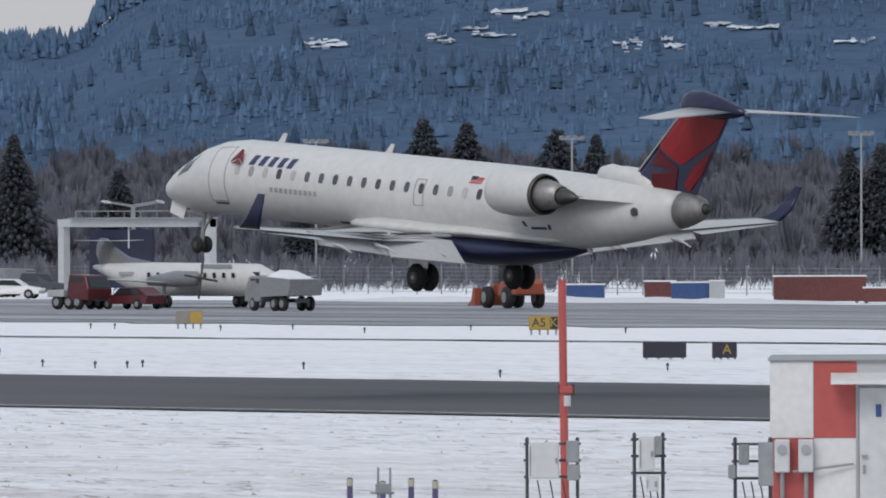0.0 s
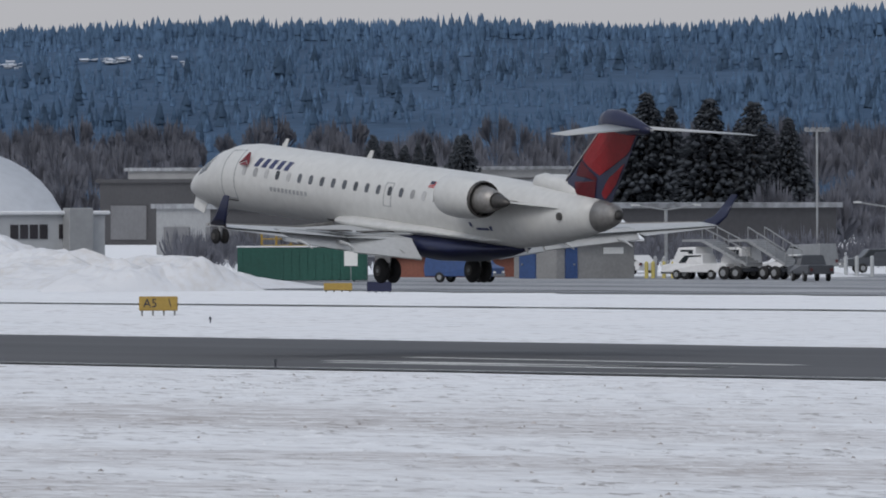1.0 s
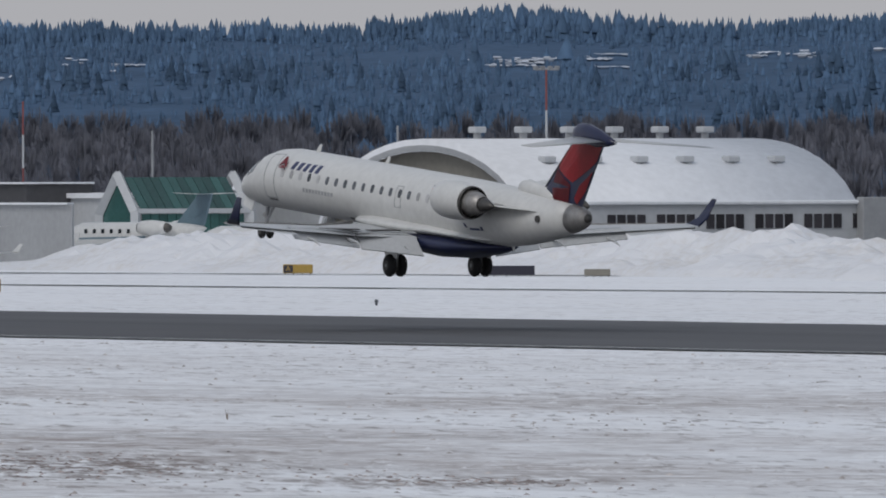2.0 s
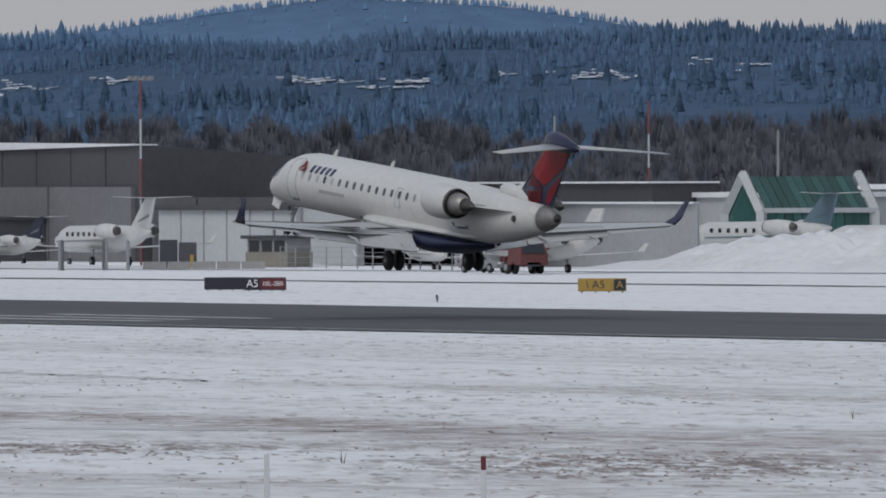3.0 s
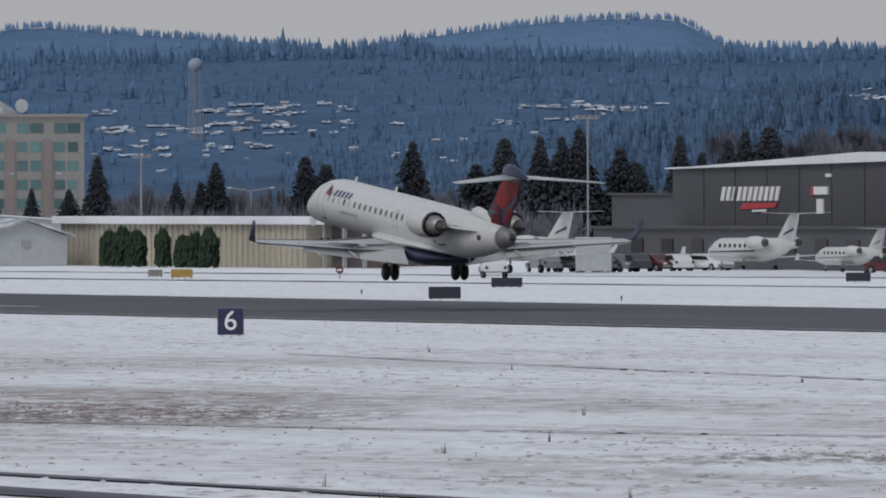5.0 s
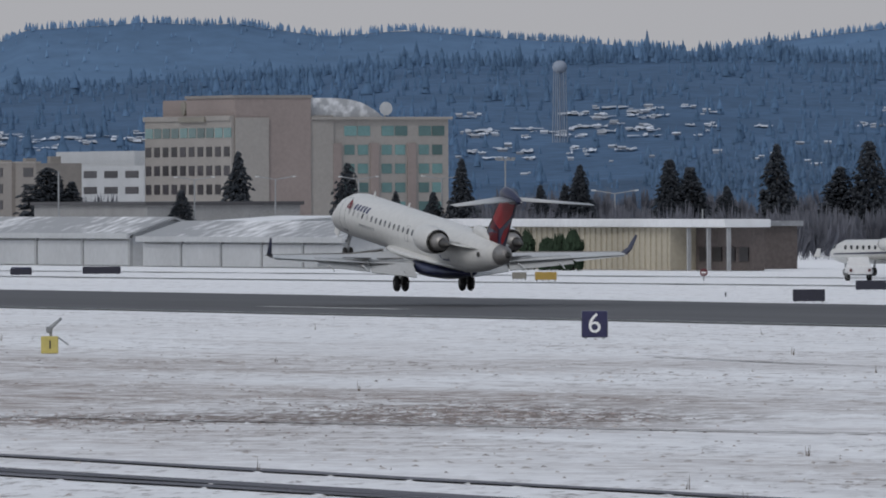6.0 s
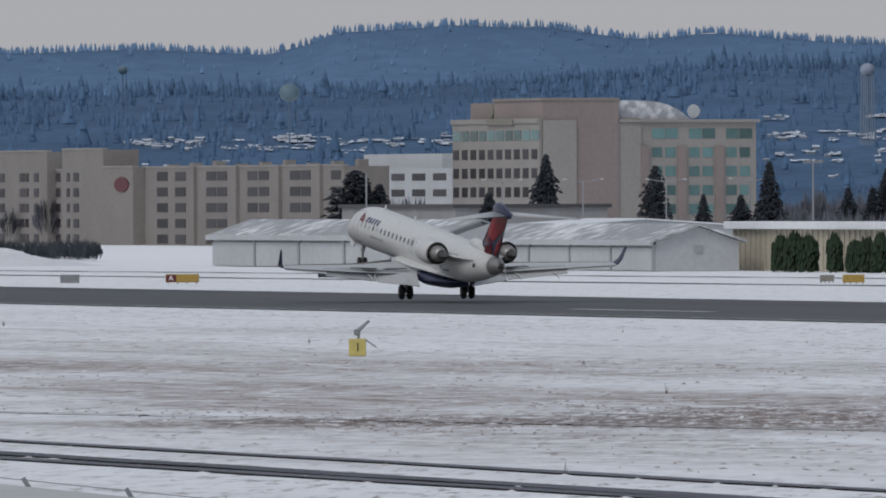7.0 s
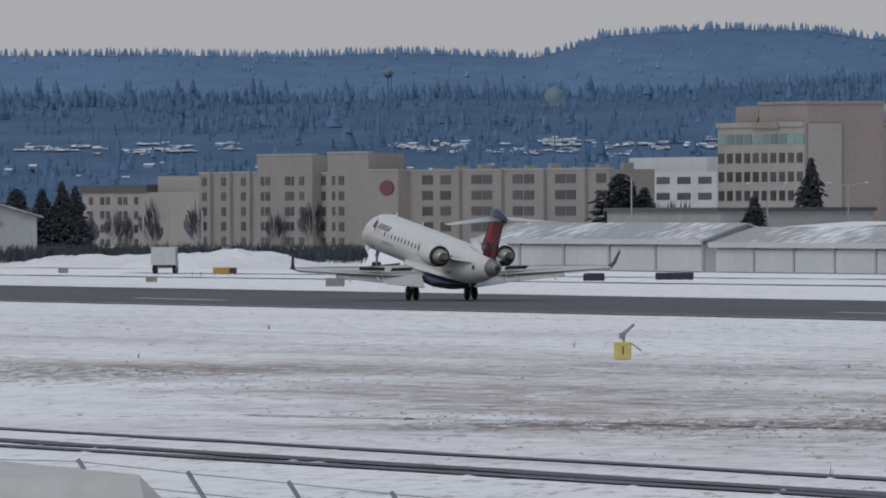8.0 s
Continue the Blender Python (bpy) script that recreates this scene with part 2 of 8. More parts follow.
def snow_field(name):
    """Thin snow over dead grass: streaks along the runway, brown where it is worn through."""
    m = bpy.data.materials.new(name)
    m.use_nodes = True
    nt = m.node_tree
    bsdf = nt.nodes["Principled BSDF"]
    bsdf.inputs["Roughness"].default_value = 0.85
    bsdf.inputs["Specular IOR Level"].default_value = 0.2
    co = nt.nodes.new("ShaderNodeTexCoord")

    def noise_of(scale, stretch, detail=8, rough=0.6):
        mp = nt.nodes.new("ShaderNodeMapping")
        mp.inputs["Scale"].default_value = stretch
        nt.links.new(co.outputs["Object"], mp.inputs["Vector"])
        n = nt.nodes.new("ShaderNodeTexNoise")
        n.inputs["Scale"].default_value = scale
        n.inputs["Detail"].default_value = detail
        n.inputs["Roughness"].default_value = rough
        nt.links.new(mp.outputs[0], n.inputs["Vector"])
        return n.outputs["Fac"]

    def mix(fac, a, b):
        mx = nt.nodes.new("ShaderNodeMixRGB")
        for i, v in ((0, fac), (1, a), (2, b)):
            if isinstance(v, tuple):
                mx.inputs[i].default_value = (*v, 1)
            else:
                nt.links.new(v, mx.inputs[i])
        return mx.outputs[0]

    def span(v, a, b, lo=0.0, hi=1.0):
        mr = nt.nodes.new("ShaderNodeMapRange")
        for i, k in ((1, a), (2, b), (3, lo), (4, hi)):
            mr.inputs[i].default_value = k
        nt.links.new(v, mr.inputs[0])
        return mr.outputs[0]

    def maths(op, a, b):
        n = nt.nodes.new("ShaderNodeMath")
        n.operation = op
        for i, v in ((0, a), (1, b)):
            if isinstance(v, float):
                n.inputs[i].default_value = v
            else:
                nt.links.new(v, n.inputs[i])
        return n.outputs[0]

    def long_noise(wide, deep, detail=4, rough=0.6):
        """Noise that is narrow across the field and long towards the runway."""
        mp = nt.nodes.new("ShaderNodeMapping")
        mp.vector_type = "TEXTURE"
        mp.inputs["Rotation"].default_value = (0, 0, radians(66))
        mp.inputs["Scale"].default_value = (wide, deep, 1)
        nt.links.new(co.outputs["Object"], mp.inputs["Vector"])
        n = nt.nodes.new("ShaderNodeTexNoise")
        n.inputs["Scale"].default_value = 1.0
        n.inputs["Detail"].default_value = detail
        n.inputs["Roughness"].default_value = rough
        nt.links.new(mp.outputs[0], n.inputs["Vector"])
        return n.outputs["Fac"]

    broad = noise_of(0.02, (0.7, 2.2, 1), 6)
    streak = noise_of(0.22, (0.35, 1, 1), 8, 0.7)
    fine = noise_of(0.55, (0.8, 1, 1), 10, 0.75)
    grain = noise_of(9, (1, 1, 1), 4)
    sep = nt.nodes.new("ShaderNodeSeparateXYZ")
    nt.links.new(co.outputs["Object"], sep.inputs[0])
    # the strip of field beside the service road is worn most
    band = maths("MULTIPLY", span(sep.outputs[1], 95, 120), span(sep.outputs[1], 235, 150))
    west = span(sep.outputs[0], -170, -260)
    worn = maths("MULTIPLY", band, west)
    thin = maths("MULTIPLY", span(broad, 0.44, 0.62), worn)
    wear = maths("MULTIPLY", span(fine, 0.36, 0.58), maths("MULTIPLY", thin, 0.95))
    snow_c = mix(span(streak, 0.3, 0.7), (0.84, 0.855, 0.88), (0.91, 0.915, 0.925))
    near = span(sep.outputs[1], 470, 235)
    lanes = noise_of(0.9, (0.012, 0.30, 1), 5, 0.6)
    dash = long_noise(0.9, 4.0)
    fleck = long_noise(0.32, 2.2, 3)
    patch = noise_of(0.055, (0.8, 1.6, 1), 5, 0.6)
    dull = maths("MULTIPLY", span(maths("MULTIPLY", streak, fine), 0.19, 0.36), maths("MULTIPLY", near, 0.26))
    c = mix(dull, snow_c, (0.44, 0.43, 0.44))
    c = mix(maths("MULTIPLY", span(lanes, 0.52, 0.68), maths("MULTIPLY", near, 0.30)), c, (0.46, 0.45, 0.455))
    c = mix(maths("MULTIPLY", span(dash, 0.48, 0.64), maths("MULTIPLY", near, 0.34)), c, (0.50, 0.49, 0.495))
    inked = maths("MULTIPLY", span(maths("ADD", maths("MULTIPLY", dash, 0.5), maths("MULTIPLY", fleck, 0.5)), 0.535, 0.61), maths("MULTIPLY", span(patch, 0.42, 0.58), near))
    c = mix(maths("MULTIPLY", inked, 0.75), c, (0.25, 0.23, 0.222))
    c = mix(wear, c, (0.26, 0.208, 0.185))
    for bc, bh, yc, yh, n in WORN:
        mp = nt.nodes.new("ShaderNodeMapping")
        mp.vector_type = "TEXTURE"
        mp.inputs["Location"].default_value = (-yc * math.tan(radians(bc)), yc, 0)
        mp.inputs["Rotation"].default_value = (0, 0, radians(bc))
        mp.inputs["Scale"].default_value = (yc / math.cos(radians(bc)) * radians(bh) * 1.3, yh / math.cos(radians(bc)) * 1.4, 1000)
        nt.links.new(co.outputs["Object"], mp.inputs["Vector"])
        ln = nt.nodes.new("ShaderNodeVectorMath")
        ln.operation = "LENGTH"
        nt.links.new(mp.outputs[0], ln.inputs[0])
        bare = maths("MULTIPLY", span(ln.outputs["Value"], 1.35, 0.45), 0.95)
        c = mix(maths("MULTIPLY", bare, span(maths("ADD", maths("MULTIPLY", fleck, 0.5), maths("MULTIPLY", dash, 0.5)), 0.42, 0.56)), c, (0.205, 0.168, 0.152))
    nt.links.new(c, bsdf.inputs["Base Color"])
    bp = nt.nodes.new("ShaderNodeBump")
    bp.inputs["Strength"].default_value = 0.5
    bp.inputs["Distance"].default_value = 0.12
    nt.links.new(maths("ADD", fine, maths("MULTIPLY", grain, 0.3)), bp.inputs["Height"])
    nt.links.new(bp.outputs[0], bsdf.inputs["Normal"])
    return m


M["snow_field"] = snow_field("snow_field")
bm = bmesh.new()
grid_x = [-5200 + i * 200 for i in range(53)]
grid_y = [-3000, -1000, -300, 0, 60, 120, 180, 300, 420, 700, 1000, 1400, 1800, 2200, 3000, 4000, 5200]
grid = [[bm.verts.new((x, y, ground_height(x, y) - 0.03)) for x in grid_x] for y in grid_y]
for j in range(len(grid_y) - 1):
    for i in range(len(grid_x) - 1):
        bm.faces.new((grid[j][i], grid[j][i + 1], grid[j + 1][i + 1], grid[j + 1][i]))
tagged(link_mesh("ground", bm, M["snow_field"]), "flat airfield ground under thin worn snow", "ground", kind="structure")


def strip(points, width, z=0.012, wobble=0.0, seed=1):
    """A flat strip along a line, with uneven edges."""
    rnd = random.Random(seed)
    bm = bmesh.new()
    rows = []
    for (x0, y0), (x1, y1) in zip(points, points[1:]):
        n = max(2, int(math.hypot(x1 - x0, y1 - y0) / 6))
        for k in range(n + 1):
            x, y = x0 + (x1 - x0) * k / n, y0 + (y1 - y0) * k / n
            rows.append((bm.verts.new((x, y - width / 2 + rnd.uniform(-wobble, wobble), z)), bm.verts.new((x, y + width / 2 + rnd.uniform(-wobble, wobble), z))))
    for a, b in zip(rows, rows[1:]):
        bm.faces.new((a[0], b[0], b[1], a[1]))
    bmesh.ops.recalc_face_normals(bm, faces=bm.faces)
    return bm


def asphalt_worn(name, dark, light, stretch):
    return mat(name, light, 0.75, scale=0.5, stretch=stretch, second=dark, ramp=(0.38, 0.62), bump=0.1)


M["runway_asphalt"] = asphalt_worn("runway_asphalt", (0.050, 0.051, 0.056), (0.088, 0.089, 0.094), (0.03, 0.6, 1))
M["wet_asphalt"] = asphalt_worn("wet_asphalt", (0.10, 0.105, 0.115), (0.42, 0.43, 0.45), (0.05, 0.6, 1))
runway = tagged(link_mesh("runway", strip([(-3300, 265.2), (900, 265.2)], 47.5, 0.012, 0.35), M["runway_asphalt"]), "dark cleared asphalt runway between banks of snow", "runway", kind="structure")
STRIPES = [  # ends of the painted centre stripes
    ((-391.26, 253.57), (-365.90, 253.74)), ((-396.56, 260.70), (-368.30, 258.85)),
    ((-384.67, 252.29), (-366.00, 253.95)), ((-549.03, 254.58), (-524.22, 253.77)),
    ((-551.06, 259.45), (-525.83, 258.65)), ((-387.66, 251.21), (-362.34, 250.63)),
    ((-694.62, 256.43), (-671.48, 256.52)), ((-835.77, 256.54), (-811.38, 255.46)), ((-538.08, 249.57), (-519.63, 249.88))]
for i, (p0, p1) in enumerate(STRIPES):
    part("runway_stripe", strip([p0, p1], 1.1, 0.02, 0.06, i), M["marking"], runway)
part("runway_edge_line", strip([(-3300, 243.2), (900, 243.2)], 0.5, 0.02, 0.04, 3), M["marking"], runway, "faded white edge line")
apron = tagged(link_mesh("apron", strip([(-770, 476), (-300, 476)], 104, 0.01, 2.5, 4), M["wet_asphalt"]), "grey wet apron streaked with snow", "apron", kind="structure")
tagged(link_mesh("taxiway_edge", strip([(-2300, 300), (-1104, 333), (-900, 341), (-562, 372), (-400, 382), (-100, 395)], 2.6, 0.014, 0.5, 5), M["asphalt"]), "thin dark line of cleared taxiway edge in snow", "taxiway", kind="structure")
tagged(link_mesh("taxiway_edge_far", strip([(-1150, 352), (-900, 380), (-800, 400), (-658, 433), (-560, 434)], 2.6, 0.014, 0.6, 6), M["asphalt"]), "thin dark line of cleared taxiway edge in snow", "taxiway", kind="structure")
# wheel tracks of the service road in front
M["track"] = asphalt_worn("track", (0.060, 0.060, 0.075), (0.16, 0.16, 0.185), (0.05, 1.5, 1))
for i, (a, b, wd) in enumerate([((-351.23, 103.66), (-276.17, 103.19), 0.9), ((-333.47, 98.42), (-261.73, 97.79), 1.3), ((-326.40, 96.33), (-244.58, 96.46), 0.9)]):
    far = (a[0] + (a[0] - b[0]) * 2, a[1] + (a[1] - b[1]) * 2)
    near = (b[0] + (b[0] - a[0]) * 2.2, b[1] + (b[1] - a[1]) * 2.2)
    tagged(link_mesh("wheel_track", strip([far, near], wd, 0.012, 0.16, 10 + i), M["track"]), "dark wet wheel track through snow", "track", kind="structure")
M["rut"] = asphalt_worn("rut", (0.16, 0.14, 0.135), (0.42, 0.40, 0.40), (0.05, 1.5, 1))
for i, (line, wd) in enumerate((([(-272, 158), (-289.5, 145.7), (-300, 139.6), (-309, 135.5), (-319, 131.7), (-327.3, 129.5), (-345, 124), (-370, 117)], 0.6), ([(-470, 190), (-455, 187.9), (-417, 183), (-387, 179.8), (-365, 177.5)], 0.35))):
    tagged(link_mesh("wheel_rut", strip(line, wd, 0.012, 0.16, 15 + i), M["rut"]), "thin brown wheel rut through the snowy field", "track", kind="structure")


# ---- the landing aircraft; origin under the main wheels, nose towards -x, its left side towards -y
def ring(x, zc, rz, ry, n=32, sq=2.0):
    pts = []
    for i in range(n):
        a = 2 * math.pi * i / n
        c, s = math.cos(a), math.sin(a)
        pts.append((x, ry * math.copysign(abs(c) ** (2 / sq), c), zc + rz * math.copysign(abs(s) ** (2 / sq), s)))
    return pts


FUS = [  # station, centre height, half height, half width
    (-18.0, 2.52, 0.03, 0.03), (-17.91, 2.53, 0.19, 0.21), (-17.65, 2.58, 0.38, 0.43), (-17.15, 2.66, 0.61, 0.67),
    (-16.55, 2.76, 0.81, 0.88), (-15.85, 2.90, 1.01, 1.05), (-15.15, 3.04, 1.18, 1.19), (-14.2, 3.17, 1.30, 1.29), (-13.0, 3.23, 1.36, 1.345),
    (-6.0, 3.24, 1.37, 1.345), (0.0, 3.25, 1.37, 1.345), (3.5, 3.25, 1.37, 1.345), (5.0, 3.26, 1.34, 1.33), (6.5, 3.30, 1.27, 1.26),
    (8.0, 3.37, 1.15, 1.12), (9.5, 3.47, 0.98, 0.93), (10.8, 3.58, 0.79, 0.74), (11.9, 3.68, 0.60, 0.55)]


def fus_at(x):
    for a, b in zip(FUS, FUS[1:]):
        if a[0] <= x <= b[0]:
            k = (x - a[0]) / (b[0] - a[0])
            return [a[i] + k * (b[i] - a[i]) for i in (1, 2, 3)]
    return FUS[-1][1:]


def skin_patch(x0, x1, a0, a1, off, n=4, lean=0.0):
    """A thin curved plate on the fuselage's left side between two stations and two heights of angle (degrees above the widest line)."""
    bm = bmesh.new()
    rows = []
    for i in range(2):
        x = (x0, x1)[i]
        row = []
        for k in range(n + 1):
            a = radians(a0 + (a1 - a0) * k / n)
            xx = x + lean * k / n
            zc, rz, ry = fus_at(xx)
            row.append((Vector((xx, -(ry + off) * math.cos(a), zc + (rz + off) * math.sin(a))), Vector((xx, -(ry - 0.01) * math.cos(a), zc + (rz - 0.01) * math.sin(a)))))
        rows.append(row)
    ring_a = [p[0] for p in rows[0]] + [p[1] for p in reversed(rows[0])]
    ring_b = [p[0] for p in rows[1]] + [p[1] for p in reversed(rows[1])]
    return bm_rings([ring_a, ring_b], bm=bm)


def mirrored(bm):
    bmesh.ops.scale(bm, vec=(1, -1, 1), verts=bm.verts)
    bmesh.ops.reverse_faces(bm, faces=bm.faces)
    return bm


def foil(le, chord, thick, z, y, n=7, tilt=0.0):
    """A wing section: rounded nose, sharp tail."""
    up, lo = [], []
    for i in range(n + 1):
        s = (i / n) ** 1.6
        h = thick * (2.6 * math.sqrt(s) - 2.2 * s - 0.4 * s * s) * 0.62
        x = le + chord * s
        dz = -tilt * chord * s
        up.append((x, y, z + h * 0.62 + dz))
        lo.append((x, y, z - h * 0.38 + dz))
    return up + list(reversed(lo[1:-1]))


def build_jet():
    jet = thing("airliner", "white regional jet with blue belly and red fin, landing gear down", "aircraft")
    W, B, R = M["white_paint"], M["blue_paint"], M["red_paint"]
    fus = part("fuselage", bm_rings([ring(*s) for s in FUS]), W, jet, smooth=True)
    # tail cone of bare metal and its exhaust
    cone = part("tail_cone", bm_rings([ring(11.85, 3.675, 0.62, 0.57), ring(12.3, 3.72, 0.53, 0.48), ring(12.75, 3.76, 0.40, 0.36), ring(13.0, 3.78, 0.24, 0.22)]), M["bare_metal"], jet, "bare metal tail cone", True)
    part("exhaust_port", bm_rings([ring(12.98, 3.78, 0.2, 0.18, 16), ring(13.12, 3.79, 0.16, 0.15, 16)]), M["dark_metal"], cone, smooth=True)
    # belly fairing, blue below and white above
    part("belly_fairing", bm_rings([ring(-6.0, 1.95, 0.15, 0.4), ring(-5.2, 1.85, 0.38, 0.95), ring(-4.0, 1.80, 0.50, 1.35), ring(-1, 1.76, 0.56, 1.56), ring(1.2, 1.70, 0.58, 1.60), ring(3.2, 1.74, 0.48, 1.44), ring(4.8, 1.84, 0.30, 1.05), ring(6.2, 1.98, 0.08, 0.5)]), B, jet, "dark blue belly fairing", True)
    part("wing_root_fairing", bm_rings([ring(-6.2, 2.15, 0.1, 0.7), ring(-5.4, 2.16, 0.28, 1.2), ring(-4.2, 2.18, 0.40, 1.46), ring(-2.5, 2.2, 0.40, 1.55), ring(-0.5, 2.22, 0.34, 1.55), ring(1.4, 2.28, 0.28, 1.5), ring(3.4, 2.28, 0.24, 1.34), ring(5.2, 2.26, 0.2, 1.05), ring(6.8, 2.34, 0.1, 0.6)]), W, jet, "white wing root fairing", True)
    # nose: windshield, radome line, doors
    for side in (-1, 1):
        bm = skin_patch(-16.3, -15.4, 20, 47, 0.012, lean=0.42)
        if side > 0:
            mirrored(bm)
        part("cockpit_window", bm, M["dark_glass"], fus)
        bm = skin_patch(-16.1, -15.7, 51, 84, 0.012, lean=0.42)
        if side > 0:
            mirrored(bm)
        part("windshield", bm, M["dark_glass"], fus)
    # cabin windows
    shade = (0, 1, 2, 4, 15, 16)
    for i in range(18):
        x = -12.12 + i * 0.835
        for side in (-1, 1):
            bm = bmesh.new()
            edge = []
            for k in range(10):
                ca, sa = math.cos(2 * math.pi * k / 10), math.sin(2 * math.pi * k / 10)
                u = x + 0.135 * math.copysign(abs(ca) ** 0.6, ca)
                a = radians(15.5 + 7.8 * math.copysign(abs(sa) ** 0.6, sa))
                zc, rz, ry = fus_at(u)
                edge.append([Vector((u, side * (ry + o) * math.cos(a), zc + (rz + o) * math.sin(a))) for o in (-0.01, 0.014)])
            bm_rings([[e[0] for e in edge], [e[1] for e in edge]], bm=bm)
            part("cabin_window", bm, M["cabin_shade"] if i in shade and side < 0 else M["cabin_pane"], fus)
    # door outlines
    def outline(name, x0, x1, a0, a1, w, wa, mt):
        bm = skin_patch(x0, x0 + w, a0, a1, 0.008, 8)
        merge(bm, skin_patch(x1 - w, x1, a0, a1, 0.008, 8))
        merge(bm, skin_patch(x0 + w, x1 - w, a1 - wa, a1, 0.008, 2))
        merge(bm, skin_patch(x0 + w, x1 - w, a0, a0 + wa, 0.008, 2))
        part(name, bm, mt, fus)
    outline("cabin_door", -13.85, -12.8, -36, 56, 0.05, 2.0, M["line_grey"])
    outline("overwing_exit", -1.65, -1.08, -10, 30, 0.035, 1.4, M["line_grey"])
    part("cargo_mark", merge(skin_patch(4.95, 5.75, -29, -25, 0.012), merge(skin_patch(4.6, 4.75, -25, -17, 0.012, lean=-0.12), skin_patch(5.85, 6.0, -29, -21, 0.012))), M["letter_blue"], fus, "dark blue curved mark")
    part("door_sill", skin_patch(-13.7, -12.9, -41, -38, 0.01), M["dark_metal"], fus)
    part("wing_inspection_light", skin_patch(-6.6, -5.7, -58, -53, 0.012), M["dark_metal"], fus)
    part("side_vent", bm_rings([ring(0, 0, 0.15, 0.15, 16), ring(0.06, 0, 0.15, 0.15, 16)]), M["dark_metal"], fus).matrix_world = pose(10.2, -0.83, 3.52, 0, 0, -78)
    # writing: airline words become plain bars
    for pts in ([(-12.52, -1.27, 3.86), (-12.12, -1.21, 4.02), (-12.12, -1.05, 4.30)], [(-12.05, -1.05, 4.30), (-12.05, -1.21, 4.02), (-11.86, -1.27, 3.86)], [(-12.48, -1.29, 3.80), (-11.9, -1.29, 3.80), (-12.1, -1.24, 3.94)]):
        part("emblem", bm_poly(pts, (0, -0.05, 0.02)), M["dark_red_paint"], fus, "red triangular emblem")
    for i in range(5):
        x = -11.55 + i * 0.56
        part("lettering", skin_patch(x, x + 0.30, 25, 42, 0.014, lean=0.14), M["letter_blue"], fus, "dark blue bar of lettering")
    for i in range(10):
        x = -10.1 + i * 0.288
        part("small_lettering", skin_patch(x, x + 0.17, -12, -5, 0.014, 1), M["line_grey"], fus, "grey bar of lettering")
    for i in range(4):
        part("flag_stripe", skin_patch(1.3, 1.98, 31 + i * 3.0, 32.7 + i * 3.0, 0.014, 1), R, fus)
    part("flag_field", skin_patch(1.3, 1.6, 37, 43, 0.018, 1), B, fus)
    part("registration", skin_patch(2.2, 2.45, 34, 41, 0.014), M["letter_blue"], fus, "dark bar of lettering")
    # aerials on the back
    for x in (-11.6, -5.25):
        part("blade_aerial", bm_poly([(x, -0.02, 4.5), (x + 0.42, -0.02, 4.5), (x + 0.62, -0.02, 4.92), (x + 0.42, -0.02, 4.92)], (0, 0.04, 0)), W, fus)
    for x in (-3.0, 5.2, 6.4):
        part("belly_aerial", bm_poly([(x, -0.02, 1.3 if x < 0 else 2.15), (x + 0.3, -0.02, 1.3 if x < 0 else 2.15), (x + 0.42, -0.02, 1.0 if x < 0 else 1.85), (x + 0.3, -0.02, 1.0 if x < 0 else 1.85)], (0, 0.04, 0)), W, fus)
    # wings with flaps, fairings and winglets
    for side in (-1, 1):
        secs = [foil(-5.3, 6.3, 0.62, 1.92, -1.2), foil(-3.3, 4.3, 0.45, 2.0, -4.3), foil(1.5, 1.45, 0.17, 2.58, -11.05)]
        bm = bm_rings(secs)
        if side > 0:
            mirrored(bm)
        wing = part("wing", bm, M["grey_paint"], jet)
        # dark leading edge strip is bare metal
        bm = bm_rings([[(-5.42, -1.5, 1.86), (-5.2, -1.5, 2.1), (-4.95, -1.5, 2.17), (-5.1, -1.5, 1.85)], [(-3.42, -4.3, 1.96), (-3.25, -4.3, 2.13), (-3.05, -4.3, 2.16), (-3.1, -4.3, 1.94)], [(1.4, -11.05, 2.56), (1.5, -11.05, 2.63), (1.65, -11.05, 2.65), (1.65, -11.05, 2.54)]])
        if side > 0:
            mirrored(bm)
        part("leading_edge", bm, M["bare_metal"], wing)
        bm = bm_rings([foil(1.65, 1.25, 0.12, 2.56, -11.03), foil(2.4, 0.85, 0.08, 2.95, -11.24), foil(3.25, 0.42, 0.04, 3.82, -11.40)])
        if side > 0:
            mirrored(bm)
        part("winglet", bm, B, wing, "dark blue winglet", True)
        # flaps hang behind and below the trailing edge
        for y0, y1, x0, x1, z0, z1, c0, c1 in ((-1.75, -4.28, 1.0, 0.36, 1.95, 2.05, 1.48, 1.22), (-4.36, -8.0, 0.36, 1.62, 2.06, 2.36, 1.16, 0.78)):
            def flap_sec(x, c, z, y):
                return [(x, y, z + 0.05), (x + 0.12 * c, y, z + 0.04), (x + 0.68 * c, y, z - 0.47 * c), (x + 0.66 * c, y, z - 0.50 * c), (x + 0.05 * c, y, z - 0.12)]
            bm = bm_rings([flap_sec(x0, c0, z0, y0), flap_sec(x1, c1, z1, y1)])
            if side > 0:
                mirrored(bm)
            part("flap", bm, M["grey_paint"], wing, "light grey flap lowered")
        # spoiler line between wing and flaps
        bm = bm_rings([[(0.75, -1.6, 2.12), (1.0, -1.6, 2.1), (1.0, -1.6, 2.14), (0.75, -1.6, 2.17)], [(0.45, -4.3, 2.14), (0.65, -4.3, 2.12), (0.65, -4.3, 2.16), (0.45, -4.3, 2.19)], [(1.35, -8.0, 2.38), (1.5, -8.0, 2.37), (1.5, -8.0, 2.40), (1.35, -8.0, 2.42)]])
        if side > 0:
            mirrored(bm)
        part("spoiler_gap", bm, M["line_grey"], wing)
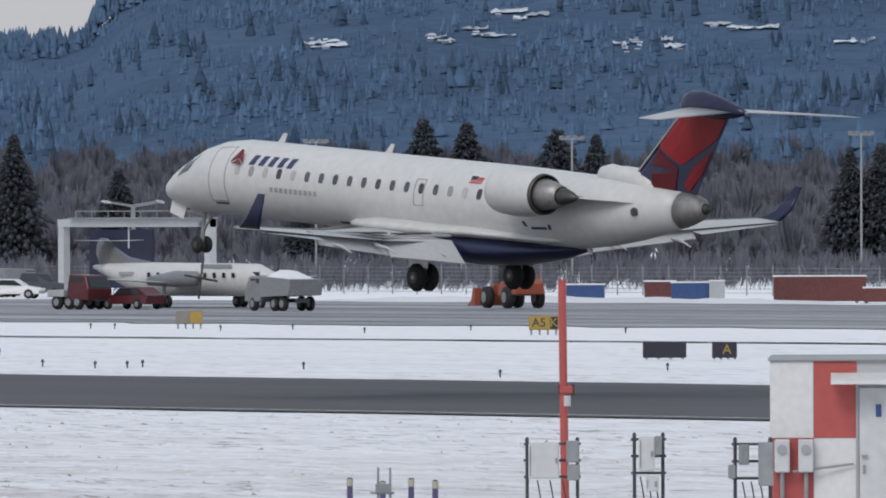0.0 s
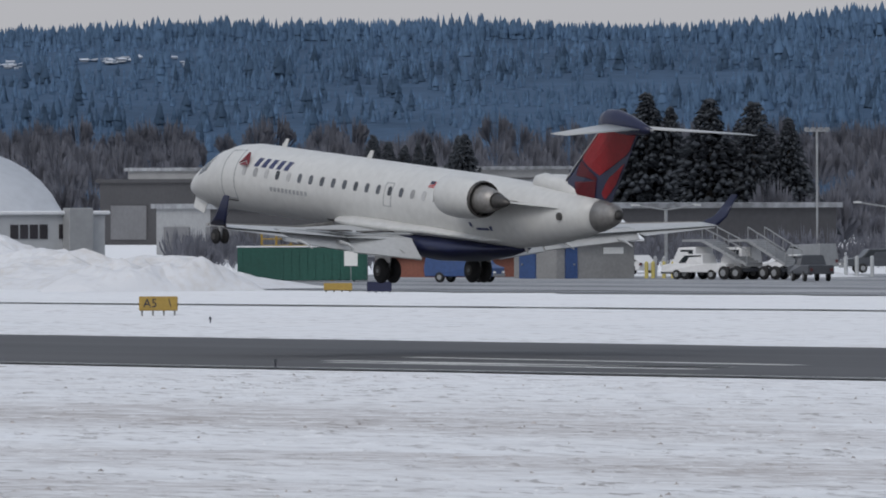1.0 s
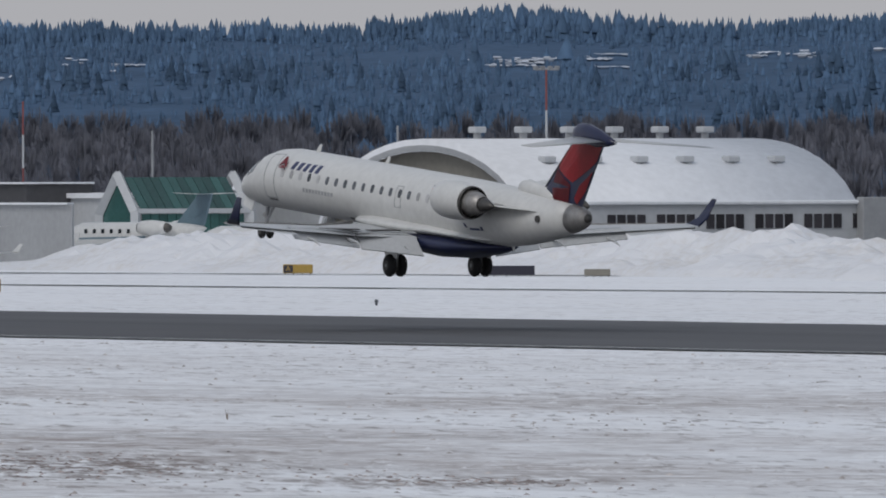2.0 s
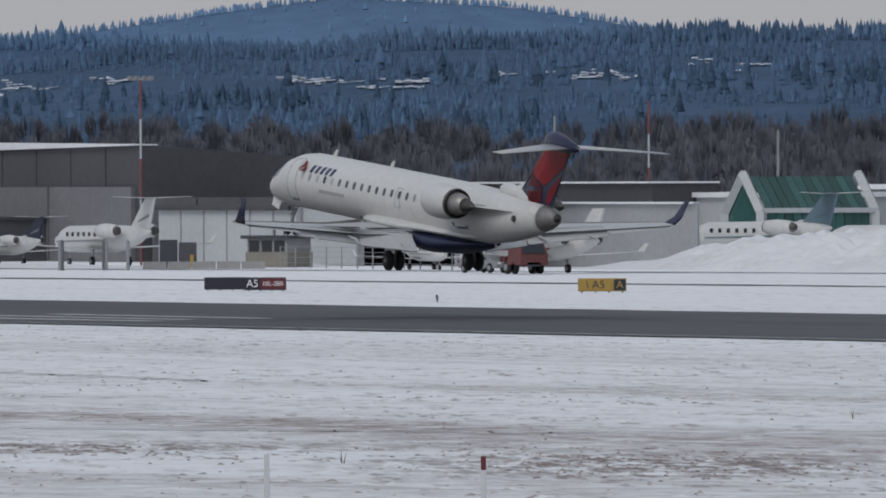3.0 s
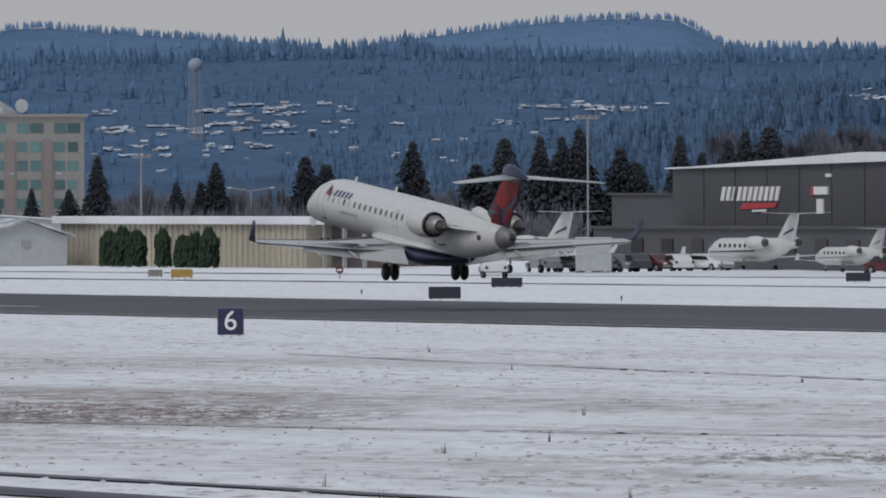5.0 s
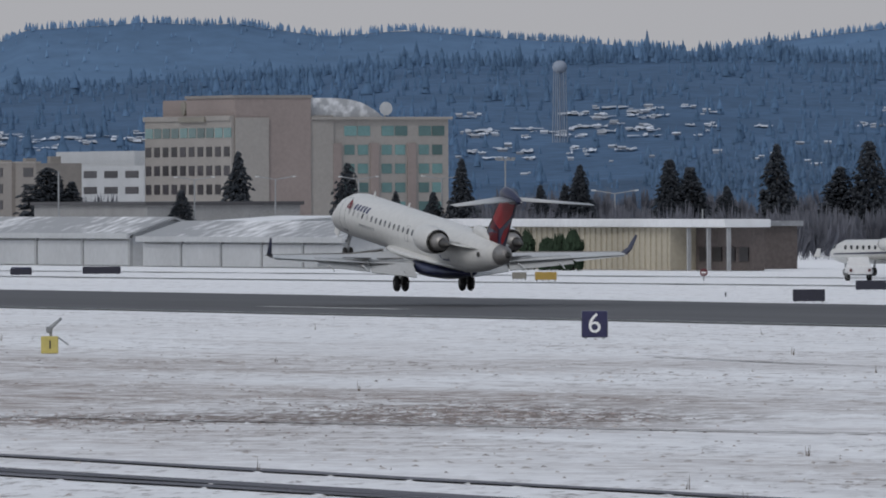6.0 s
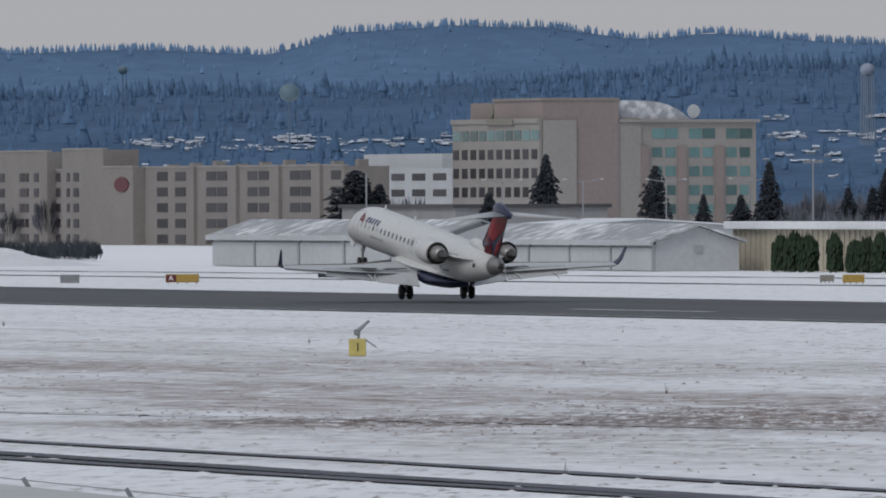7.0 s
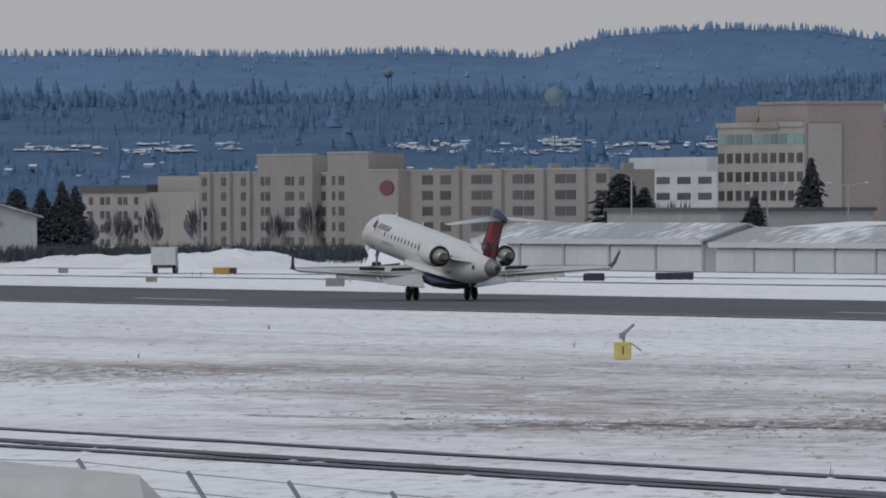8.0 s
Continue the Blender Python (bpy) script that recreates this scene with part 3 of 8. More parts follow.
        bm = bm_rings([foil(1.62, 0.85, 0.1, 2.28, -8.0, tilt=0.15), foil(2.5, 0.45, 0.06, 2.56, -10.9, tilt=0.15)])
        if side > 0:
            mirrored(bm)
        part("aileron", bm, M["grey_paint"], wing)
        for y in (-2.4, -4.9, -7.2):
            x = -0.4 + (-y - 2.4) * 0.25
            bm = bm_rings([ring(x, 1.78, 0.03, 0.03, 8), ring(x + 0.6, 1.76, 0.07, 0.06, 8), ring(x + 1.6, 1.66, 0.06, 0.05, 8), ring(x + 2.1, 1.5, 0.02, 0.02, 8)])
            bmesh.ops.translate(bm, vec=(0, y, 0.05 * (-y - 2)), verts=bm.verts)
            if side > 0:
                mirrored(bm)
            part("flap_fairing", bm, M["grey_paint"], wing, smooth=True)
    # engines
    for side in (-1, 1):
        eng = thing("engine", "white rear-mounted jet engine with bare metal exhaust", "")
        eng.parent = jet
        for key in ("category",):
            if key in eng:
                del eng[key]
        yc, zc = 2.28 * side, 3.93
        def er(x, r, n=28):
            return [(x + 0.8, yc + r * math.cos(2 * math.pi * i / n), zc + r * math.sin(2 * math.pi * i / n)) for i in range(n)]
        part("nacelle", bm_rings([er(4.1, 0.52), er(3.85, 0.60), er(3.76, 0.66), er(3.84, 0.73), er(4.1, 0.79), er(4.8, 0.83), er(5.5, 0.80), er(6.0, 0.73), er(6.3, 0.685), er(6.3, 0.655), er(5.9, 0.66)], cap=False), W, eng, smooth=True)
        part("fan_face", bm_rings([er(4.2, 0.55), er(4.3, 0.1)]), M["dark_metal"], eng)
        part("exhaust_lip", bm_rings([er(6.22, 0.705), er(6.36, 0.68), er(6.36, 0.64), er(5.9, 0.64)], cap=False), M["dark_metal"], eng, smooth=True)
        # The bypass's inner shadow is put into this disc's near-black colour.
        part("bypass_duct", bm_rings([er(5.75, 0.64), er(5.76, 0.3)]), M["interior_shade"], eng)
        part("core_nozzle", bm_rings([er(5.7, 0.58), er(6.2, 0.555), er(6.7, 0.48), er(7.25, 0.345), er(7.25, 0.31), er(6.9, 0.3)], cap=False), M["bare_metal"], eng, "bare metal nozzle", True)
        part("plug", bm_rings([er(6.95, 0.29), er(7.3, 0.285), er(7.5, 0.27), er(7.85, 0.17), er(8.15, 0.03)]), M["dark_metal"], eng, "sooty exhaust cone", True)
        bm = bm_rings([foil(4.9, 3.0, 0.34, 3.86, -0.8), foil(4.9, 2.0, 0.26, 3.92, -1.62)])
        if side > 0:
            mirrored(bm)
        part("pylon", bm, W, eng, smooth=True)
        bm = bm_rings([foil(6.6, 3.6, 0.12, 3.80, -0.75), foil(6.6, 1.9, 0.1, 3.86, -1.7)])
        if side > 0:
            mirrored(bm)
        part("pylon_tail", bm, W, eng, smooth=True)
    # dorsal hump, fin and tailplane
    part("dorsal_fairing", bm_rings([ring(7.15, 4.5, 0.1, 0.1, 20), ring(7.3, 4.58, 0.30, 0.24, 20), ring(7.8, 4.62, 0.37, 0.3, 20), ring(9.2, 4.50, 0.36, 0.3, 20), ring(10.4, 4.3, 0.3, 0.25, 20)]), W, jet, smooth=True)
    def fin_sec(x0, x1, z, th):
        c = x1 - x0
        return [(x0, 0, z), (x0 + c * 0.12, -th * 0.7, z), (x0 + c * 0.4, -th, z), (x1, -0.01, z), (x1, 0.01, z), (x0 + c * 0.4, th, z), (x0 + c * 0.12, th * 0.7, z)]
    def fin_x(z):
        k = (z - 4.0) / 3.0
        return 8.35 + k * 3.3, 12.35 + k * 1.85
    zs = [3.95, 4.5, 5.2, 5.9, 6.5, 7.05]
    fin = part("fin", bm_rings([fin_sec(*fin_x(z), z, 0.22 - 0.03 * (z - 4)) for z in zs]), B, jet, "dark blue fin with red panels")
    part("fin_leading_edge", bm_rings([[(fin_x(z)[0] - 0.08, 0, z), (fin_x(z)[0] + 0.14, -0.1, z), (fin_x(z)[0] + 0.14, 0.1, z)] for z in (4.2, 7.05)]), M["bare_metal"], fin)
    # red panels 2 cm proud on both sides
    def on_fin(u, z, side, off=0.03):
        x0, x1 = fin_x(z)
        th = 0.22 - 0.03 * (z - 4)
        y = th * (1.0 if u < 0.4 else 1 - (u - 0.4) / 0.6 * 0.95)
        if u < 0.4:
            y = th * (0.7 + 0.3 * max(0, (u - 0.12)) / 0.28) if u > 0.12 else th * 0.7 * u / 0.12
        return Vector((x0 + u * (x1 - x0), side * (y + off), z))
    panels = [("red_panel", R, [(0.05, 5.75), (0.05, 6.95), (0.97, 6.95), (0.97, 6.15), (0.63, 5.18)]),
              ("dark_red_panel", M["dark_red_paint"], [(0.10, 5.65), (0.60, 5.10), (0.74, 4.25), (0.45, 4.25), (0.22, 4.95)]),
              ("red_panel", R, [(0.97, 5.75), (0.80, 5.1), (0.80, 4.5), (0.90, 4.3), (0.97, 4.9)])]
    for side in (-1, 1):
        for name, mt, uz in panels:
            # a thin sheet laid on the fin, cut row by row
            low, high = min(z for u, z in uz), max(z for u, z in uz)
            bm = bmesh.new()
            rows = []
            for r in range(13):
                z = low + (high - low) * (0.004 + 0.992 * r / 12)
                cuts = []
                for (u0, z0), (u1, z1) in zip(uz, uz[1:] + uz[:1]):
                    if (z0 - z) * (z1 - z) < 0:
                        cuts.append(u0 + (u1 - u0) * (z - z0) / (z1 - z0))
                rows.append([bm.verts.new(on_fin(min(cuts) + (max(cuts) - min(cuts)) * k / 9, z, side)) for k in range(10)])
            for r0, r1 in zip(rows, rows[1:]):
                for k in range(9):
                    bm.faces.new((r0[k], r0[k + 1], r1[k + 1], r1[k]))
            bmesh.ops.solidify(bm, geom=bm.faces[:], thickness=0.03)
            bmesh.ops.recalc_face_normals(bm, faces=bm.faces)
            part(name, bm, mt, fin)
    bullet = part("tail_bullet", bm_rings([ring(11.5, 7.18, 0.06, 0.06, 20), ring(11.7, 7.24, 0.30, 0.18, 20), ring(12.1, 7.27, 0.43, 0.26, 20), ring(12.8, 7.26, 0.46, 0.29, 20), ring(13.7, 7.18, 0.38, 0.26, 20), ring(14.5, 7.12, 0.22, 0.19, 20), ring(15.05, 7.10, 0.07, 0.07, 20)]), B, jet, "dark blue bullet fairing", True)
    part("tail_light", bm_rings([ring(15.04, 7.10, 0.06, 0.06, 10), ring(15.14, 7.10, 0.03, 0.03, 10)]), M["cabin_shade"], bullet)
    for side in (-1, 1):
        bm = bm_rings([foil(12.0, 2.55, 0.26, 7.1, -0.15), foil(14.75, 1.1, 0.1, 6.96, -4.27)])
        if side > 0:
            mirrored(bm)
        part("tailplane", bm, M["grey_paint"], jet, smooth=True)
    # landing gear
    def wheel(name, x, y, r, w, parent, lift=0.0):
        prof = [(0.0, 0.45), (0.15, 0.9), (0.35, 1.0), (0.65, 1.0), (0.85, 0.9), (1.0, 0.45)]
        bm = bm_rings([[(r * q * math.cos(2 * math.pi * i / 24), -w / 2 + w * s, r * q * math.sin(2 * math.pi * i / 24)) for i in range(24)] for s, q in prof])
        wh = part(name, bm, M["rubber"], parent, "black tyre", True)
        wh.location = (x, y, r + lift)
        bm = bm_tube((0, -w / 2 - 0.015, 0), (0, w / 2 + 0.015, 0), r * 0.42, n=18)
        for k in range(6):
            a = math.pi * k / 3
            bm_tube((r * 0.26 * math.cos(a), -w / 2 - 0.03, r * 0.26 * math.sin(a)), (r * 0.26 * math.cos(a), w / 2 + 0.03, r * 0.26 * math.sin(a)), r * 0.07, n=6, bm=bm)
        part("rim", bm, M["dark_metal"], wh, "dark wheel rim")
        return wh
    wheels = []
    for side in (-1, 1):
        gear = part("main_gear_leg", merge(bm_tube((0, 2.05 * side, 0.66), (0, 1.95 * side, 2.0), 0.12), bm_tube((0, 1.6 * side, 0.66), (0, 2.5 * side, 0.66), 0.08)), M["line_grey"], jet)
        part("drag_brace", bm_tube((0, 2.0 * side, 1.0), (-0.5, 1.5 * side, 1.9), 0.06), M["line_grey"], gear)
        part("gear_door", bm_box(-0.55, 0.55, 2.26 * side - 0.02, 2.26 * side + 0.02, 1.0, 1.75, 0.01), M["white_paint"], gear)
        for dy in (-0.26, 0.26):
            wheels.append(wheel("main_wheel", 0, 2.05 * side + dy, 0.48, 0.32, jet, 0.18))
    gear = part("nose_gear_leg", merge(bm_tube((-15.95, 0, 0.75), (-15.80, 0, 2.1), 0.085), bm_tube((-15.95, -0.28, 0.7), (-15.95, 0.28, 0.7), 0.05)), M["line_grey"], jet)
    part("nose_gear_brace", bm_tube((-15.90, 0, 1.2), (-15.15, 0, 2.0), 0.05), M["line_grey"], gear)
    part("taxi_light", bm_tube((-16.10, 0, 1.45), (-15.93, 0, 1.45), 0.11), M["cabin_shade"], gear)
    for side in (-1, 1):
        part("nose_gear_door", bm_poly([(-17.40, 0.30 * side, 2.28), (-16.40, 0.36 * side, 2.05), (-16.45, 0.5 * side, 1.6), (-17.30, 0.46 * side, 1.78)], (0, 0.03, 0)), W, gear)
        wheels.append(wheel("nose_wheel", -15.95, 0.2 * side, 0.30, 0.2, jet, 0.42))
    spoilers = []
    for side in (-1, 1):
        for x, y, z, w, turn in ((0.22, 2.95, 2.20, 1.5, 5), (0.32, 5.0, 2.26, 1.7, -14)):
            # The whole panel is dark, to show the raised spoiler's shaded underside.
            sp = part("spoiler", bm_box(0.0, 0.44, -w / 2, w / 2, -0.02, 0.02, 0.008), M["dark_metal"], jet, "wing spoiler panel, dark for its shaded underside")
            spoilers.append((sp, pose(x, y * side, z, 0, 0, turn * -side), side))
            sp.matrix_world = spoilers[-1][1]
    return jet, wheels, spoilers


jet, jet_wheels, jet_spoilers = build_jet()


# ---- hills and woods in the distance
def curve_at(table, b):
    table = sorted(table)
    if b <= table[0][0]:
        return table[0][1]
    for (b0, v0), (b1, v1) in zip(table, table[1:]):
        if b <= b1:
            return v0 + (v1 - v0) * (b - b0) / (b1 - b0)
    return table[-1][1]


RIDGE_NEAR = [(50.10, 0.020448), (52.34, 0.019696), (53.47, 0.017061), (53.68, 0.015268), (53.76, 0.012346), (54.09, 0.012364),
    (55.19, 0.011709), (56.35, 0.012045), (56.74, 0.011859), (58.03, 0.011933), (58.93, 0.011063), (59.97, 0.011573), (60.93, 0.01134),
    (60.90, 0.010889), (62.19, 0.010701), (63.22, 0.010493), (64.25, 0.0099217), (63.65, 0.009798), (64.68, 0.0091854), (66.55, 0.0063489), (68.50, 0.0036786)]
RIDGE_MID = [(61.42, 0.0083107), (63.74, 0.010478), (65.46, 0.010807), (65.52, 0.010431), (66.54, 0.010701), (67.83, 0.011047), (68.50, 0.010613), (68.06, 0.010934),
    (69.09, 0.010505), (69.61, 0.0096365), (70.38, 0.0090523), (71.41, 0.0086615), (70.20, 0.0093302), (70.97, 0.0085688), (72.01, 0.0082715), (73.55, 0.0080458), (74.58, 0.0081022)]
RIDGE_FAR = [(61.55, 0.0092195), (62.19, 0.012323), (62.71, 0.013705), (63.48, 0.014471), (64.00, 0.013329), (64.51, 0.012096), (64.94, 0.011182), (65.95, 0.011419), (66.23, 0.013685),
    (65.94, 0.011476), (66.15, 0.01347), (66.44, 0.013759), (66.79, 0.013419), (67.31, 0.012368), (67.83, 0.011587), (68.34, 0.012245), (67.80, 0.011232), (68.57, 0.012454),
    (69.09, 0.013208), (69.43, 0.012688), (69.92, 0.013889), (70.30, 0.013912), (70.82, 0.013311), (71.16, 0.011618), (71.67, 0.012007), (69.94, 0.013636), (70.33, 0.013752), (70.84, 0.012794),
    (71.15, 0.011463), (71.75, 0.012039), (72.26, 0.01171), (72.78, 0.011919), (73.55, 0.011872), (74.58, 0.011925)]


def hill(name, table, d0, d1, b0, b1, foot, material, label):
    """A slope that climbs from d0 to its ridge at d1 and falls away behind."""
    bm = bmesh.new()
    n = 160
    rows = []
    for i in range(n + 1):
        b = b0 + (b1 - b0) * i / n
        top = EYE[2] + curve_at(table, b) * d1
        rows.append([bm.verts.new(at(b, d0 + (d1 - d0) * k, foot + (top - foot) * k ** 0.9)) for k in (0, 0.25, 0.5, 0.75, 1.0)] + [bm.verts.new(at(b, d1 + 150, foot))])
    for r0, r1 in zip(rows, rows[1:]):
        for k in range(5):
            bm.faces.new((r0[k], r1[k], r1[k + 1], r0[k + 1]))
    bmesh.ops.recalc_face_normals(bm, faces=bm.faces)
    return tagged(link_mesh(name, bm, material, smooth=True), label, "hill", kind="structure")


def slope_point(table, d0, d1, foot, b, k):
    top = EYE[2] + curve_at(table, b) * d1
    return at(b, d0 + (d1 - d0) * k, foot + (top - foot) * k ** 0.9)


def conifer_wood(name, spots, material, label, seed, tiers=5, seg=6):
    """Many fir trees as one mesh: each a stack of ragged skirts."""
    rnd = random.Random(seed)
    verts, faces = [], []
    for p, h in spots:
        w = h * rnd.uniform(0.15, 0.30)
        lean = rnd.uniform(-0.03, 0.03) * h
        for s in range(tiers):
            k0, k1 = s / tiers, min(1.0, (s + 3.0) / tiers)
            r = w * (1 - k0) ** 0.85 * rnd.uniform(0.75, 1.2)
            base = len(verts)
            turn = rnd.random() * 6.28
            for i in range(seg):
                a = turn + 2 * math.pi * i / seg
                rr = r * rnd.uniform(0.7, 1.2)
                verts.append((p.x + rr * math.cos(a) + lean * k0, p.y + rr * math.sin(a), p.z + h * (0.05 + 0.95 * k0 - rnd.uniform(0, 0.05))))
            verts.append((p.x + lean * k1, p.y, p.z + h * (0.05 + 0.95 * k1)))
            for i in range(seg):
                faces.append((base + i, base + (i + 1) % seg, base + seg))
    me = bpy.data.meshes.new(name)
    me.from_pydata(verts, [], faces)
    me.materials.append(material)
    for p in me.polygons:
        p.use_smooth = True
    return tagged(new(name, me), label, "woods", kind="stuff")


rnd = random.Random(7)
# The near hill's blue is haze put into its base colour.
hill("hill_near", RIDGE_NEAR, 3000, 4050, 46, 68.5, -4, M["slope_near_haze"], "dark fir-covered hillside, tinted blue for haze")
# Haze in the colours makes the farther hills paler and bluer.
hill("hill_mid", RIDGE_MID, 3300, 4350, 60.5, 77, -4, M["slope_mid_haze"], "fir-covered hillside, bluer with haze in its colour")
hill("hill_far", RIDGE_FAR, 4450, 4750, 60.5, 77, 0, M["slope_far_haze"], "distant hills, pale blue with haze in their colour")


# clearings where snow lies between the trees: bearing, height on the slope, half width, depth
def k_of(table, d0, d1, foot, b, e):
    """How far up the slope the sight line of slope e meets it."""
    lo, hi = 0.0, 1.0
    for i in range(24):
        k = (lo + hi) / 2
        p = slope_point(table, d0, d1, foot, b, k)
        if (p.z - EYE[2]) / math.hypot(p.x, p.y) < e:
            lo = k
        else:
            hi = k
    return lo


# belts of clearings on each hill: bearing from, to, slope of the sight line, pieces
BELTS_NEAR = [(52.59, 52.72, 0.01305, 4), (51.79, 52.18, 0.01355, 9), (51.67, 51.82, 0.015246, 4), (51.05, 51.46, 0.012873, 8), (50.50, 50.87, 0.014367, 6), (50.10, 50.27, 0.012983, 4),
    (59.32, 60.20, 0.0091751, 16), (58.47, 58.88, 0.0095167, 8), (57.69, 58.16, 0.009831, 7), (61.49, 61.90, 0.0089682, 6),
    (64.82, 65.43, 0.0072871, 18), (64.48, 64.61, 0.0077038, 5), (63.53, 63.73, 0.0076492, 10), (63.04, 63.47, 0.0075355, 9), (62.31, 62.85, 0.0082159, 10), (62.11, 62.29, 0.0080996, 7)]
BELTS_MID = [(66.17, 66.90, 0.0065577, 16), (66.54, 67.05, 0.0055824, 8), (67.46, 68.34, 0.0066386, 12), (67.41, 68.34, 0.0052864, 14), (67.85, 68.86, 0.0062264, 12), (67.85, 68.86, 0.0048755, 20), (68.06, 68.83, 0.0033042, 12),
    (70.28, 71.67, 0.0045839, 30), (72.37, 73.48, 0.0042717, 26), (70.25, 71.77, 0.00429, 24)]


def belt_clearings(belts, table, d0, d1, seed):
    r = random.Random(seed)
    out = []
    for b0, b1, e, n in belts:
        for i in range(n):
            b = r.uniform(b0, b1)
            k = k_of(table, d0, d1, -4, b, e + r.gauss(0, 0.00022))
            out.append((b, k, 0.010 + 0.075 * r.random() ** 2, r.uniform(0.005, 0.020)))
    return out


CLEAR_NEAR = belt_clearings(BELTS_NEAR, RIDGE_NEAR, 3000, 4050, 51)
CLEAR_MID = belt_clearings(BELTS_MID, RIDGE_MID, 3300, 4350, 53)


def open_ground(b, k, clear, reach):
    return any(abs(b - cb) < cw and ck - reach < k < ck + cd for cb, ck, cw, cd in clear)


def snow_patches(name, table, d0, d1, foot, clear, label):
    verts, faces = [], []
    r = random.Random(9)
    for cb, ck, cw, cd in clear:
        n = 7
        base = len(verts)
        for i in range(n + 1):
            b = cb - cw + 2 * cw * i / n
            for k in (ck + r.uniform(-0.006, 0.004), ck + cd * r.uniform(0.1, 1.0)):
                p = slope_point(table, d0, d1, foot, b, k)
                verts.append((p.x + 1.0, p.y - 0.6, p.z + 0.5))
        for i in range(n):
            q = base + 2 * i
            faces.append((q, q + 2, q + 3, q + 1))
    me = bpy.data.meshes.new(name)
    me.from_pydata(verts, [], faces)
    me.materials.append(M["far_white_haze"])
    return tagged(new(name, me), label, "clearing", kind="stuff")


def groves(x, y, seed):
    """How thick the trees stand: broad stands broken by thin ground."""
    return noise.noise(Vector((x * 0.010, y * 0.010, seed))) + 0.7 * noise.noise(Vector((x * 0.035, y * 0.02, seed + 4.0)))


spots = []
for i in range(34000):
    b, k = rnd.uniform(47, 68), rnd.random() ** 0.75
    if rnd.random() < 0.16:
        k = rnd.uniform(0.97, 1.0)
    p = slope_point(RIDGE_NEAR, 3000, 4050, -4, b, k)
    low = open_ground(b, k, CLEAR_NEAR, 0.085)
    if low and rnd.random() < 0.8:
        continue
    thick = groves(p.x, p.y, 2.0)
    if k < 0.96 and thick < rnd.uniform(-0.5, 0.1):
        continue
    big = rnd.uniform(1.3, 2.2) if rnd.random() < 0.10 and k < 0.9 else 1
    spots.append((p, (rnd.uniform(2.6, 5.6) + (2.0 if b < 60.5 else 0) if k > 0.95 else rnd.uniform(1.7, 4.0)) * (1 + 0.7 * max(-0.4, thick)) * big * (0.4 if low else 1)))
conifer_wood("fir_woods", spots, M["forest_near_haze"], "dense dark fir woods on the near hill", 1, 4, 5)
# darker old firs in loose stands lower on the near hill
spots = []
for i in range(4200):
    b, k = rnd.uniform(49, 66.5), rnd.uniform(0.12, 0.8)
    p = slope_point(RIDGE_NEAR, 3000, 4050, -4, b, k)
    if groves(p.x, p.y, 11.0) > rnd.uniform(0.0, 0.35) and not open_ground(b, k, CLEAR_NEAR, 0.03):
        spots.append((p, rnd.uniform(3.5, 8.5)))
conifer_wood("fir_woods", spots, M["forest_dark_haze"], "darker stands of old firs on the near hill", 12)
snow_patches("snow_clearings", RIDGE_NEAR, 3000, 4050, -4, CLEAR_NEAR, "snowy clearings and fields on the wooded hill")
spots = []
for i in range(10000):
    b, k = rnd.uniform(61, 76), rnd.random() ** 0.7
    if rnd.random() < 0.2:
        k = rnd.uniform(0.96, 1.0)
    if open_ground(b, k, CLEAR_MID, 0.06) and rnd.random() < 0.85:
        continue
    p = slope_point(RIDGE_MID, 3300, 4350, -4, b, k)
    thick = groves(p.x, p.y, 5.0)
    if k < 0.95 and thick < rnd.uniform(-0.45, 0.15):
        continue
    spots.append((p, rnd.uniform(2.2, 5.0) * (1 + 0.6 * max(-0.4, thick)) * (1.6 if rnd.random() < 0.08 else 1)))
conifer_wood("fir_woods", spots, M["forest_mid_haze"], "fir woods on the middle ridge, blue-grey from painted haze", 2, 4, 5)
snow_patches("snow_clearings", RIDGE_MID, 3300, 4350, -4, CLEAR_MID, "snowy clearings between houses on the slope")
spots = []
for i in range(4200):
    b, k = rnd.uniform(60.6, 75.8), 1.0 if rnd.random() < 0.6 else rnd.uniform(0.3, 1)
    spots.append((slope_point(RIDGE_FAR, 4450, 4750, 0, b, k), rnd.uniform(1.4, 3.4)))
conifer_wood("fir_woods", spots, M["forest_far_haze"], "fir woods on far hills, pale blue from painted haze", 3, 3, 5)


def bare_wood(name, spots, material, label, seed, twigs=95):
    """Leafless trees as one mesh of thin upward twigs round short trunks."""
    rnd = random.Random(seed)
    verts, faces = [], []
    for p, h in spots:
        w = h * rnd.uniform(0.28, 0.45)
        for i in range(twigs):
            a, r = rnd.random() * 6.28, w * math.sqrt(rnd.random())
            z0 = h * rnd.uniform(0.05, 0.55)
            tip = h * (1 - 0.5 * (r / w) ** 2) * rnd.uniform(0.8, 1.03)
            x0, y0 = p.x + 0.5 * r * math.cos(a), p.y + 0.5 * r * math.sin(a)
            x1, y1 = p.x + r * math.cos(a), p.y + r * math.sin(a)
            t = h * rnd.uniform(0.0035, 0.009)
            b = len(verts)
            verts += [(x0 - t, y0, p.z + z0), (x0 + t, y0, p.z + z0), (x1, y1, p.z + tip), (x1 + t * 3, y1, p.z + z0 + (tip - z0) * 0.6)]
            faces += [(b, b + 1, b + 2), (b + 1, b + 3, b + 2)]
    me = bpy.data.meshes.new(name)
    me.from_pydata(verts, [], faces)
    me.materials.append(material)
    return tagged(new(name, me), label, "woods", kind="stuff")


